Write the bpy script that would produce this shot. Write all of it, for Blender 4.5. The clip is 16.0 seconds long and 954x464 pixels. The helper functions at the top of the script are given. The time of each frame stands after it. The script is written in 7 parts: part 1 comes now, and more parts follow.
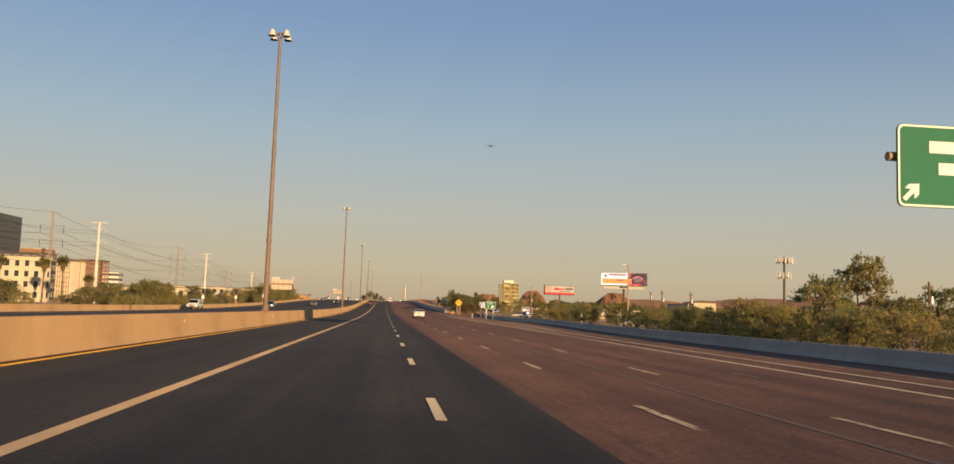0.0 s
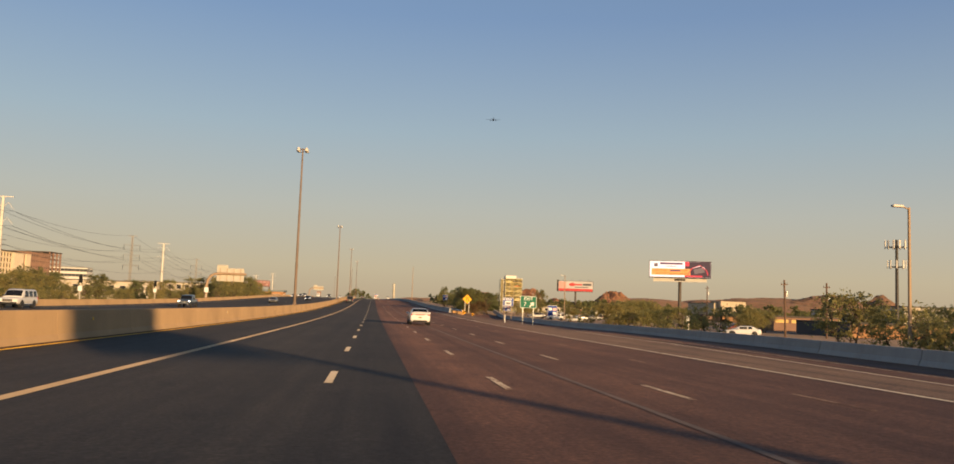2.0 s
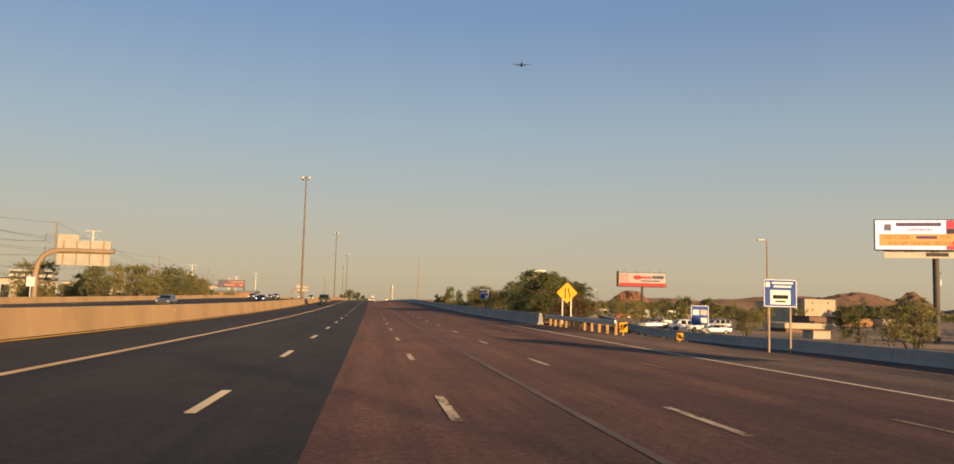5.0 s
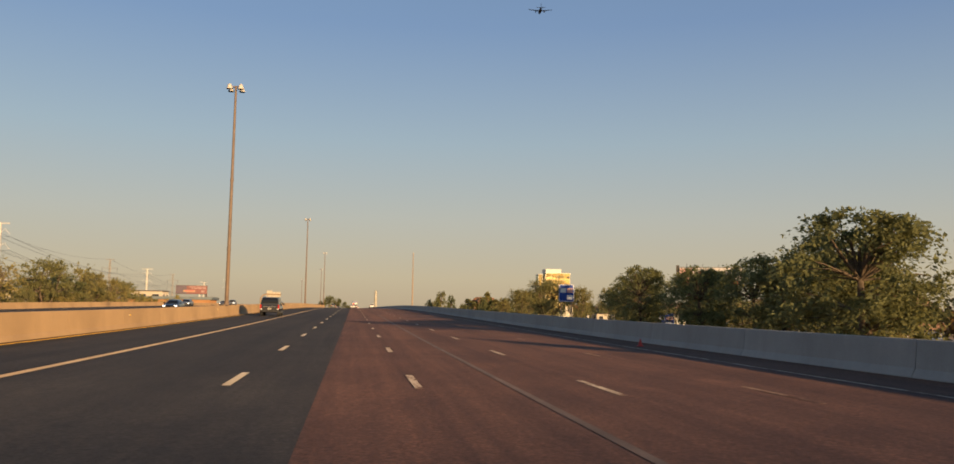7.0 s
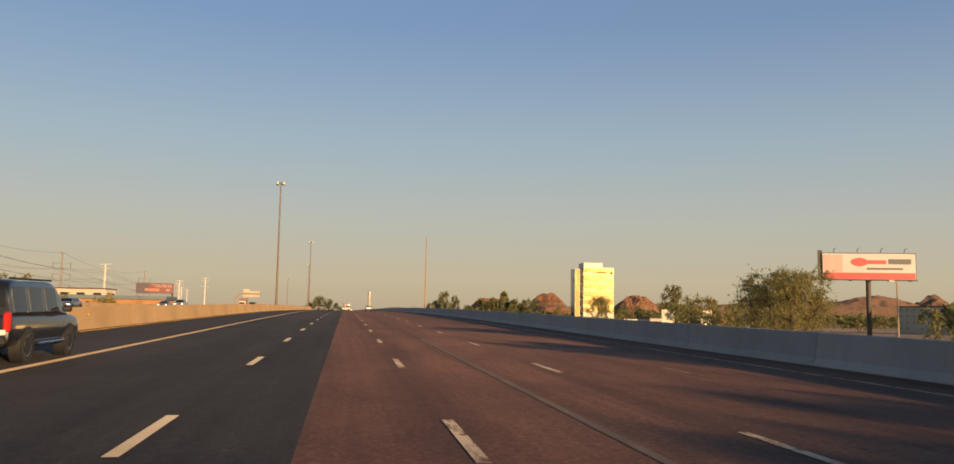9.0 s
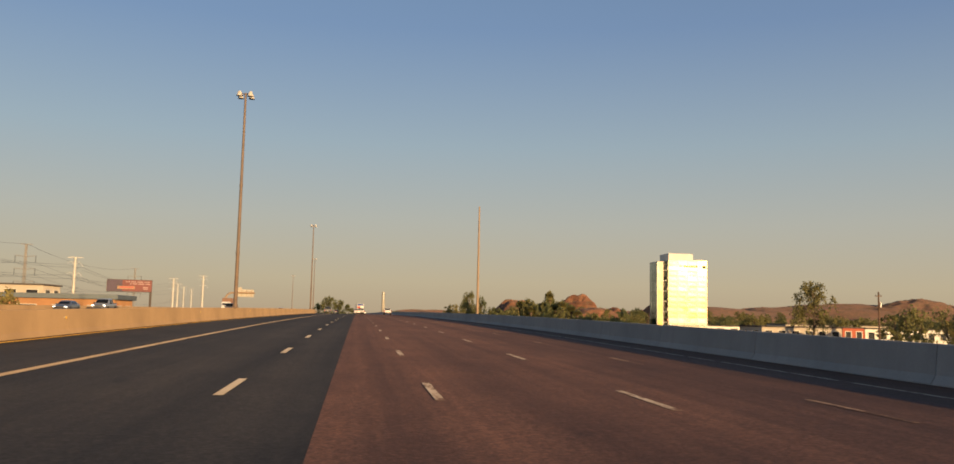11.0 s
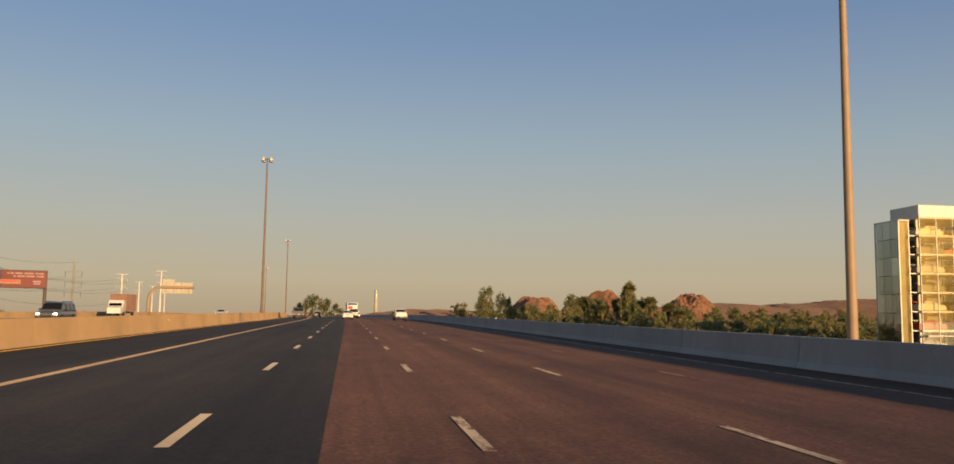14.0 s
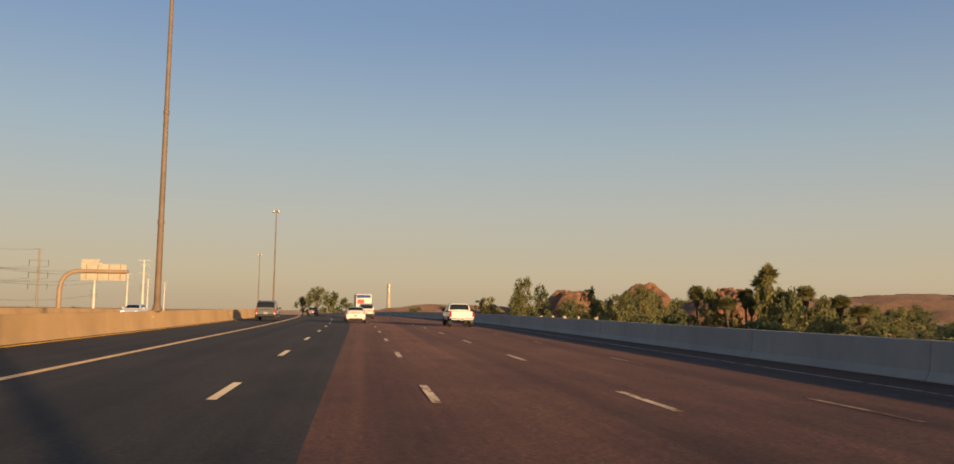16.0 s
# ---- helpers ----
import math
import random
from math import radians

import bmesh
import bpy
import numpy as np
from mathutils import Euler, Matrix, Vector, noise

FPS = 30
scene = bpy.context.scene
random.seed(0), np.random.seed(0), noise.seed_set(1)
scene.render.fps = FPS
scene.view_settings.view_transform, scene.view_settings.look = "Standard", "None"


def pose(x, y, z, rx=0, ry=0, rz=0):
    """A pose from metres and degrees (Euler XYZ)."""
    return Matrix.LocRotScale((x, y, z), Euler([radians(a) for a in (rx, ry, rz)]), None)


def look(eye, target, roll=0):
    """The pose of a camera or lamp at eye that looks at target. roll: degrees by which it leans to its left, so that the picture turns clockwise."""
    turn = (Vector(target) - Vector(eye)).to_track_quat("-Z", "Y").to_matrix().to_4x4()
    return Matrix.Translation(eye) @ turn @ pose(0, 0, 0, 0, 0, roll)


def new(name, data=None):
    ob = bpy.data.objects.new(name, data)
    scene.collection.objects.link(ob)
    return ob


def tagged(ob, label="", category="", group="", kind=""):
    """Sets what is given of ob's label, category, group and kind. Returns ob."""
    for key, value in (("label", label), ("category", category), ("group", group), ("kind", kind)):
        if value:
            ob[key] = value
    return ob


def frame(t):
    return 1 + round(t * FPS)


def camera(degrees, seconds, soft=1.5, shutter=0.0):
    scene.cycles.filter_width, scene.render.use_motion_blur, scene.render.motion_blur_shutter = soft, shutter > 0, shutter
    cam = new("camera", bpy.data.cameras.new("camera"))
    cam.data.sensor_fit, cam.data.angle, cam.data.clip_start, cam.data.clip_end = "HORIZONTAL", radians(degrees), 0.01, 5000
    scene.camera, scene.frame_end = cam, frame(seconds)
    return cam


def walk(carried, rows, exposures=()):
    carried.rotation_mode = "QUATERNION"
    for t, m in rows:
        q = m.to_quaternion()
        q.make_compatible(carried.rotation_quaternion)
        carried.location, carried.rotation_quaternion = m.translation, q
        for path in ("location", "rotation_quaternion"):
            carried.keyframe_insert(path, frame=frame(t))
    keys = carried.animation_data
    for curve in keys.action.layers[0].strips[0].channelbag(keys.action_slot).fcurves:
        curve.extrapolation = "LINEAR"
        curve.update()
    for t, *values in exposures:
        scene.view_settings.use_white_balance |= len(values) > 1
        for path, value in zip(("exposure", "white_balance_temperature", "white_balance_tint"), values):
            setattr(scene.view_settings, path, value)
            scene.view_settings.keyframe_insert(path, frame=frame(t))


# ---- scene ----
cam = camera(59.16, 16.0, soft=1.6)

# The car's way: seconds, eye, target, roll.
PATH = [
    (0.00, (-0.897, -0.039, 1.575), (4.415, 49.483, 5.969), 1.939),
    (0.25, (-0.694, 8.472, 1.516), (4.733, 57.983, 5.895), 2.080),
    (0.50, (-0.493, 17.027, 1.458), (5.050, 66.528, 5.815), 2.224),
    (0.75, (-0.289, 25.586, 1.399), (5.346, 75.078, 5.738), 2.229),
    (1.00, (-0.078, 34.106, 1.342), (5.652, 83.586, 5.686), 2.212),
    (1.25, (0.141, 42.560, 1.284), (5.926, 92.037, 5.597), 2.200),
    (1.50, (0.367, 50.972, 1.228), (6.222, 100.441, 5.536), 2.173),
    (1.75, (0.597, 59.374, 1.171), (6.534, 108.831, 5.508), 2.133),
    (2.00, (0.826, 67.802, 1.116), (6.784, 117.255, 5.467), 2.068),
    (2.25, (1.074, 76.239, 1.063), (7.035, 125.690, 5.424), 1.983),
    (2.50, (1.337, 84.672, 1.013), (7.232, 134.133, 5.359), 1.863),
    (2.75, (1.574, 93.137, 0.966), (7.433, 142.605, 5.283), 1.711),
    (3.00, (1.745, 101.671, 0.920), (7.625, 151.138, 5.224), 1.590),
    (3.25, (1.862, 110.261, 0.877), (7.752, 159.726, 5.178), 1.563),
    (3.50, (1.966, 118.866, 0.837), (7.873, 168.330, 5.134), 1.541),
    (3.75, (2.059, 127.484, 0.801), (7.988, 176.943, 5.122), 1.524),
    (4.00, (2.143, 136.113, 0.773), (8.101, 185.566, 5.122), 1.511),
    (4.25, (2.219, 144.750, 0.753), (8.212, 194.196, 5.132), 1.501),
    (4.50, (2.291, 153.392, 0.740), (8.322, 202.831, 5.151), 1.492),
    (4.75, (2.358, 162.039, 0.735), (8.434, 211.469, 5.180), 1.484),
    (5.00, (2.424, 170.688, 0.738), (8.549, 220.108, 5.219), 1.475),
    (5.25, (2.491, 179.336, 0.749), (8.667, 228.747, 5.268), 1.463),
    (5.50, (2.559, 187.983, 0.768), (8.792, 237.383, 5.325), 1.449),
    (5.75, (2.597, 196.750, 0.794), (8.943, 246.130, 5.414), 1.427),
    (6.00, (2.583, 205.468, 0.827), (9.099, 254.818, 5.525), 1.386),
    (6.25, (2.537, 213.963, 0.867), (9.224, 263.284, 5.636), 1.136),
    (6.50, (2.474, 222.388, 0.914), (9.342, 271.678, 5.747), 0.872),
    (6.75, (2.410, 230.794, 0.967), (9.451, 280.057, 5.817), 0.856),
    (7.00, (2.362, 239.230, 1.028), (9.529, 288.474, 5.886), 0.874),
    (7.25, (2.335, 247.689, 1.095), (9.560, 296.926, 5.953), 0.945),
    (7.50, (2.320, 256.153, 1.170), (9.555, 305.388, 6.019), 1.052),
    (7.75, (2.311, 264.649, 1.251), (9.563, 313.878, 6.141), 1.089),
    (8.00, (2.300, 273.208, 1.340), (9.589, 322.429, 6.264), 1.103),
    (8.25, (2.284, 281.892, 1.438), (9.662, 331.098, 6.374), 1.076),
    (8.50, (2.268, 290.666, 1.543), (9.758, 339.855, 6.477), 1.027),
    (8.75, (2.253, 299.419, 1.656), (9.835, 348.594, 6.594), 0.982),
    (9.00, (2.245, 308.040, 1.771), (9.848, 357.211, 6.715), 0.968),
    (9.25, (2.242, 316.539, 1.886), (9.792, 365.717, 6.834), 0.985),
    (9.50, (2.241, 325.004, 2.002), (9.712, 374.193, 6.959), 1.013),
    (9.75, (2.243, 333.442, 2.118), (9.615, 382.645, 7.089), 1.049),
    (10.00, (2.245, 341.861, 2.236), (9.508, 391.078, 7.224), 1.089),
    (10.25, (2.247, 350.266, 2.354), (9.397, 399.498, 7.364), 1.131),
    (10.50, (2.249, 358.665, 2.473), (9.290, 407.910, 7.507), 1.170),
    (10.75, (2.249, 367.064, 2.592), (9.193, 416.323, 7.627), 1.205),
    (11.00, (2.248, 375.471, 2.706), (9.114, 424.741, 7.740), 1.231),
    (11.25, (2.243, 383.892, 2.817), (9.059, 433.169, 7.850), 1.246),
    (11.50, (2.234, 392.335, 2.924), (9.035, 441.614, 7.959), 1.246),
    (11.75, (2.210, 400.831, 3.027), (9.134, 450.092, 8.068), 1.144),
    (12.00, (2.169, 409.382, 3.127), (9.365, 458.602, 8.195), 0.980),
    (12.25, (2.126, 417.948, 3.223), (9.539, 467.130, 8.334), 0.916),
    (12.50, (2.095, 426.487, 3.313), (9.615, 475.651, 8.440), 0.893),
    (12.75, (2.073, 434.991, 3.397), (9.541, 484.164, 8.519), 0.903),
    (13.00, (2.052, 443.485, 3.474), (9.425, 492.673, 8.587), 0.929),
    (13.25, (2.035, 451.979, 3.546), (9.450, 501.164, 8.632), 0.881),
    (13.50, (2.023, 460.484, 3.611), (9.461, 509.669, 8.665), 0.838),
    (13.75, (2.019, 469.011, 3.669), (9.475, 518.197, 8.685), 0.795),
    (14.00, (2.025, 477.570, 3.722), (9.504, 526.757, 8.692), 0.746),
    (14.25, (2.045, 486.177, 3.770), (9.548, 535.363, 8.710), 0.690),
    (14.50, (2.076, 494.828, 3.818), (9.594, 544.015, 8.729), 0.631),
    (14.75, (2.116, 503.505, 3.865), (9.487, 552.716, 8.760), 0.619),
    (15.00, (2.160, 512.192, 3.911), (9.381, 561.427, 8.785), 0.610),
    (15.25, (2.205, 520.870, 3.957), (9.273, 570.129, 8.805), 0.606),
    (15.50, (2.248, 529.521, 4.003), (9.165, 578.805, 8.823), 0.611),
    (15.75, (2.295, 537.987, 4.046), (9.183, 587.281, 8.808), 0.687),
    (16.00, (2.348, 546.357, 4.089), (9.199, 595.664, 8.768), 0.789),
]
walk(cam, [(t, look(e, g, r)) for t, e, g, r in PATH],
     exposures=((0.0, 0.55, 6500, 10), (3.2, 0.53, 6500, 10), (9.2, 0.54, 6500, 10), (11.3, 0.42, 6530, 10), (13.5, 0.41, 6560, 10), (15.0, 0.41, 6640, 10), (16.0, 0.52, 6700, 11)))

# ---------------------------------------------------------------- light
SUN_AZ, SUN_EL = 156.2, 6.0          # degrees, clockwise from the road's heading
SUN_DIR = Vector((math.sin(radians(SUN_AZ)) * math.cos(radians(SUN_EL)),
                  math.cos(radians(SUN_AZ)) * math.cos(radians(SUN_EL)), math.sin(radians(SUN_EL))))


def make_world():
    """A clear evening sky, with a warm dusty haze that lies low all round."""
    w = bpy.data.worlds.new("evening_sky")
    w.use_nodes = True
    nt = w.node_tree
    nt.nodes.clear()
    out = nt.nodes.new("ShaderNodeOutputWorld")
    bg = nt.nodes.new("ShaderNodeBackground")
    sky = nt.nodes.new("ShaderNodeTexSky")
    sky.sky_type = "NISHITA"
    sky.sun_disc = False
    sky.sun_elevation = radians(SUN_EL)
    sky.sun_rotation = radians(SUN_AZ)
    sky.altitude = 340
    sky.air_density = 1.0
    sky.dust_density = 1.0
    sky.ozone_density = 2.0
    gain = nt.nodes.new("ShaderNodeMix")
    gain.data_type, gain.blend_type = "RGBA", "MULTIPLY"
    gain.inputs[0].default_value = 1.0
    gain.inputs[7].default_value = (0.11, 0.11, 0.11, 1)
    nt.links.new(sky.outputs["Color"], gain.inputs[6])
    tc = nt.nodes.new("ShaderNodeTexCoord")
    sep = nt.nodes.new("ShaderNodeSeparateXYZ")
    nt.links.new(tc.outputs["Generated"], sep.inputs[0])
    haze = nt.nodes.new("ShaderNodeValToRGB")
    stops = [(0.0, (0.345, 0.268, 0.178, 0.95)), (0.04, (0.38, 0.318, 0.217, 0.95)), (0.11, (0.34, 0.33, 0.286, 0.9)),
             (0.20, (0.26, 0.312, 0.346, 0.8)), (0.33, (0.156, 0.222, 0.358, 0.65)), (0.7, (0.12, 0.18, 0.32, 0.0))]
    while len(haze.color_ramp.elements) < len(stops):
        haze.color_ramp.elements.new(0.5)
    for e, (p, c) in zip(haze.color_ramp.elements, stops):
        e.position, e.color = p, c
    nt.links.new(sep.outputs["Z"], haze.inputs["Fac"])
    mx = nt.nodes.new("ShaderNodeMix")
    mx.data_type = "RGBA"
    nt.links.new(haze.outputs["Alpha"], mx.inputs[0])
    nt.links.new(gain.outputs[2], mx.inputs[6])
    nt.links.new(haze.outputs["Color"], mx.inputs[7])
    bg.inputs["Strength"].default_value = 1.0
    nt.links.new(mx.outputs[2], bg.inputs["Color"])
    nt.links.new(bg.outputs["Background"], out.inputs["Surface"])
    scene.world = w


make_world()
sun_lamp = bpy.data.lights.new("sun", "SUN")
sun_lamp.energy, sun_lamp.angle, sun_lamp.color = 4.9, radians(0.6), (1.0, 0.65, 0.32)
sun = new("sun", sun_lamp)
sun.matrix_world = look(SUN_DIR * 100, (0, 0, 0))

# ---------------------------------------------------------------- ground levels
GRADE_Y = [-400.0, 0.0, 60.0, 120.0, 180.0, 240.0, 300.0, 360.0, 420.0, 480.0, 540.0, 620.0, 720.0, 800.0, 900.0, 3000.0]
GRADE = [-0.00688, -0.00688, -0.00669, -0.00449, 0.00177, 0.00767, 0.01333, 0.01429, 0.0108, 0.00557, 0.00512, 0.003, -0.004, -0.01, -0.012, -0.012]
_ys = np.arange(-400, 3000, 1.0)
_zs = np.concatenate([[0], np.cumsum(np.interp(_ys[:-1] + 0.5, GRADE_Y, GRADE))])
_zs -= np.interp(0, _ys, _zs)


def road_z(y):
    return float(np.interp(y, _ys, _zs))


def bend(y):
    """How far the road swings left beyond the straight, in metres of x."""
    if y < 600:
        return 0.0
    q = min(y, 1000.0) - 600
    return -q * q / 2976 - max(0.0, y - 1000.0) * 0.269


def smooth(a, b, t):
    t = min(max((t - a) / (b - a), 0), 1)
    return t * t * (3 - 2 * t)


def ramp_wall_x(y):
    """The outer wall: along the exit ramp first, then the parapet of the main road."""
    return float(np.interp(y, [-200, 30, 62, 78, 117, 150, 180, 210, 240, 262], [18.6, 18.9, 20.1, 20.9, 24.2, 25.2, 25.8, 26.6, 28.2, 30.0]))


def ramp_z(y):
    """The level of the exit ramp, which sinks below the road past the gore."""
    return road_z(y) - float(np.interp(y, [115, 141, 152, 167, 186, 214, 222, 235, 250, 262, 272], [0, 0.07, 0.16, 0.3, 0.46, 0.55, 0.68, 0.85, 0.9, 0.6, 0]))


def crest_x(y):
    """Where the road's surface breaks off towards the ramp."""
    return float(np.interp(y, [-200, 10, 58, 78, 109, 120, 165, 200, 222, 240, 262], [13.3, 13.5, 14.4, 15.6, 17.9, 18.4, 18.6, 17.8, 18.8, 18.3, 18.0]))


def bank_x(y):
    """The foot of the bank below the crest."""
    return crest_x(y) + float(np.interp(y, [115, 200, 260], [0.02, 1.5, 1.7]))


def land_z(x, y):
    """The natural ground beside the road."""
    x = x - bend(y)
    base = -2.2 + 0.5 * noise.noise(Vector((x * 0.012, y * 0.012, 3.1)))
    far = smooth(300, 900, math.hypot(x, y - 300))
    base = base * (1 - far) + (-2.5) * far
    edge = (ramp_z(y) if x > 0 else road_z(min(y, 900))) - 0.35
    if x > 0:
        w = smooth(24, 60, x)
    else:
        w = smooth(44, 62, -x)
    return edge * (1 - w) + base * w


# ---------------------------------------------------------------- materials
def material(name):
    m = bpy.data.materials.new(name)
    m.use_nodes = True
    nt = m.node_tree
    return m, nt, nt.nodes["Principled BSDF"]


def noise_node(nt, scale, detail=4.0, rough=0.55, stretch=None, coords="Object", seed=0.0):
    tc = nt.nodes.new("ShaderNodeTexCoord")
    mp = nt.nodes.new("ShaderNodeMapping")
    mp.inputs["Location"].default_value = (seed, seed * 1.7, seed * 0.6)
    if stretch:
        mp.inputs["Scale"].default_value = stretch
    n = nt.nodes.new("ShaderNodeTexNoise")
    n.inputs["Scale"].default_value = scale
    n.inputs["Detail"].default_value = detail
    n.inputs["Roughness"].default_value = rough
    nt.links.new(tc.outputs[coords], mp.inputs["Vector"])
    nt.links.new(mp.outputs["Vector"], n.inputs["Vector"])
    return n.outputs["Fac"]


def ramp_node(nt, fac, stops):
    r = nt.nodes.new("ShaderNodeValToRGB")
    while len(r.color_ramp.elements) < len(stops):
        r.color_ramp.elements.new(0.5)
    for e, (p, c) in zip(r.color_ramp.elements, stops):
        e.position = p
        e.color = (*c, 1) if len(c) == 3 else c
    nt.links.new(fac, r.inputs["Fac"])
    return r.outputs["Color"]


def mix_node(nt, a, b, fac, mode="MIX"):
    m = nt.nodes.new("ShaderNodeMix")
    m.data_type, m.blend_type = "RGBA", mode
    for sock, val in ((m.inputs[6], a), (m.inputs[7], b), (m.inputs[0], fac)):
        if isinstance(val, (int, float)):
            sock.default_value = val
        elif isinstance(val, tuple):
            sock.default_value = (*val, 1)
        else:
            nt.links.new(val, sock)
    return m.outputs[2]


def bump_node(nt, bsdf, height, strength, distance=0.02):
    b = nt.nodes.new("ShaderNodeBump")
    b.inputs["Strength"].default_value = strength
    b.inputs["Distance"].default_value = distance
    nt.links.new(height, b.inputs["Height"])
    nt.links.new(b.outputs["Normal"], bsdf.inputs["Normal"])


def surface(name, color, rough=0.8, metal=0.0, vary=0.15, scale=1.5, fine=40.0, bump=0.15, spec=0.5, random_tint=0.0):
    """A plain weathered surface: base colour, broad stains, fine grain and relief."""
    m, nt, b = material(name)
    lo = tuple(c * (1 - vary) for c in color)
    hi = tuple(min(c * (1 + vary), 1) for c in color)
    broad = noise_node(nt, scale, 5)
    col = ramp_node(nt, broad, [(0.3, lo), (0.7, hi)])
    grain = noise_node(nt, fine, 3)
    g = ramp_node(nt, grain, [(0.3, (1 - vary * 0.6,) * 3), (0.7, (1, 1, 1))])
    col = mix_node(nt, col, g, 1.0, "MULTIPLY")
    if random_tint:
        info = nt.nodes.new("ShaderNodeObjectInfo")
        t = ramp_node(nt, info.outputs["Random"], [(0.0, (1 - random_tint,) * 3), (1.0, (1, 1, 1))])
        col = mix_node(nt, col, t, 1.0, "MULTIPLY")
    nt.links.new(col, b.inputs["Base Color"])
    b.inputs["Roughness"].default_value = rough
    b.inputs["Metallic"].default_value = metal
    b.inputs["Diffuse Roughness"].default_value = 0.5 if rough > 0.8 else 0.0
    b.inputs["Specular IOR Level"].default_value = spec
    if bump:
        bump_node(nt, b, grain, bump)
    return m


def asphalt(name, dark, light, stone, seed, rough=0.8):
    m, nt, b = material(name)
    broad = noise_node(nt, 0.06, 5, 0.6, (1, 0.25, 1), seed=seed)
    col = ramp_node(nt, broad, [(0.3, dark), (0.72, light)])
    track = noise_node(nt, 0.8, 3, 0.55, (1, 0.008, 1), seed=seed + 5)
    col = mix_node(nt, col, ramp_node(nt, track, [(0.33, (0.6, 0.6, 0.62)), (0.5, (0.92, 0.92, 0.92)), (0.66, (1.14, 1.12, 1.1))]), 0.9, "MULTIPLY")
    streak = noise_node(nt, 5.0, 3, 0.6, (1, 0.02, 1), seed=seed + 2)
    col = mix_node(nt, col, ramp_node(nt, streak, [(0.36, (0.82, 0.82, 0.83)), (0.62, (1.08, 1.08, 1.07))]), 0.7, "MULTIPLY")
    cross = noise_node(nt, 0.11, 5, 0.6, (0.35, 1, 1), seed=seed + 12)
    col = mix_node(nt, col, ramp_node(nt, cross, [(0.35, (0.8, 0.8, 0.81)), (0.6, (1.06, 1.06, 1.05))]), 0.7, "MULTIPLY")
    patch = noise_node(nt, 0.55, 6, 0.7, (1, 0.5, 1), seed=seed + 9)
    col = mix_node(nt, col, ramp_node(nt, patch, [(0.38, (0.74, 0.74, 0.76)), (0.6, (1.12, 1.11, 1.09))]), 0.7, "MULTIPLY")
    oil = noise_node(nt, 1.7, 5, 0.7, (1, 0.35, 1), seed=seed + 15)
    col = mix_node(nt, col, ramp_node(nt, oil, [(0.3, (0.55, 0.55, 0.57)), (0.4, (1, 1, 1))]), 0.7, "MULTIPLY")
    grain = noise_node(nt, 17, 4, 0.75, seed=seed)
    col = mix_node(nt, col, ramp_node(nt, grain, [(0.36, (0.6,) * 3), (0.52, (1, 1, 1)), (0.66, stone)]), 1.0, "MULTIPLY")
    flecks = noise_node(nt, 9, 2, 0.6, seed=seed + 21)
    col = mix_node(nt, col, ramp_node(nt, flecks, [(0.32, (0.8,) * 3), (0.5, (1, 1, 1)), (0.68, (1.28, 1.25, 1.22))]), 0.9, "MULTIPLY")
    nt.links.new(col, b.inputs["Base Color"])
    b.inputs["Roughness"].default_value = rough
    b.inputs["Diffuse Roughness"].default_value = 0.6
    b.inputs["Specular IOR Level"].default_value = 0.25
    bump_node(nt, b, grain, 0.5, 0.012)
    return m


def road_paint(name, color, under, wear=0.5, seed=0.0):
    m, nt, b = material(name)
    n = noise_node(nt, 3.2, 7, 0.75, (1, 0.5, 1), seed=seed)
    fac = ramp_node(nt, n, [(wear - 0.06, (0, 0, 0)), (wear + 0.05, (1, 1, 1))])
    grime = noise_node(nt, 0.35, 4, seed=seed + 3)
    c = mix_node(nt, color, ramp_node(nt, grime, [(0.3, (0.7, 0.68, 0.64)), (0.7, (1, 1, 1))]), 0.9, "MULTIPLY")
    nt.links.new(mix_node(nt, under, c, fac), b.inputs["Base Color"])
    b.inputs["Roughness"].default_value = 0.85
    b.inputs["Diffuse Roughness"].default_value = 0.5
    b.inputs["Specular IOR Level"].default_value = 0.2
    return m


def concrete(name, color, seed=0.0, streak=0.16):
    m, nt, b = material(name)
    broad = noise_node(nt, 0.25, 5, 0.6, seed=seed)
    col = ramp_node(nt, broad, [(0.3, tuple(c * 0.84 for c in color)), (0.7, tuple(min(1, c * 1.1) for c in color))])
    runs = noise_node(nt, 1.1, 6, 0.7, (1, 1, 0.3), seed=seed + 4)
    col = mix_node(nt, col, ramp_node(nt, runs, [(0.34, (1 - streak,) * 3), (0.6, (1, 1, 1))]), 0.9, "MULTIPLY")
    grain = noise_node(nt, 26, 4, 0.7)
    col = mix_node(nt, col, ramp_node(nt, grain, [(0.3, (0.86,) * 3), (0.62, (1, 1, 1))]), 0.8, "MULTIPLY")
    info = nt.nodes.new("ShaderNodeObjectInfo")
    col = mix_node(nt, col, ramp_node(nt, info.outputs["Random"], [(0, (0.9, 0.9, 0.9)), (1, (1, 1, 1))]), 1.0, "MULTIPLY")
    nt.links.new(col, b.inputs["Base Color"])
    b.inputs["Roughness"].default_value = 0.88
    b.inputs["Diffuse Roughness"].default_value = 0.25
    bump_node(nt, b, grain, 0.3, 0.01)
    return m


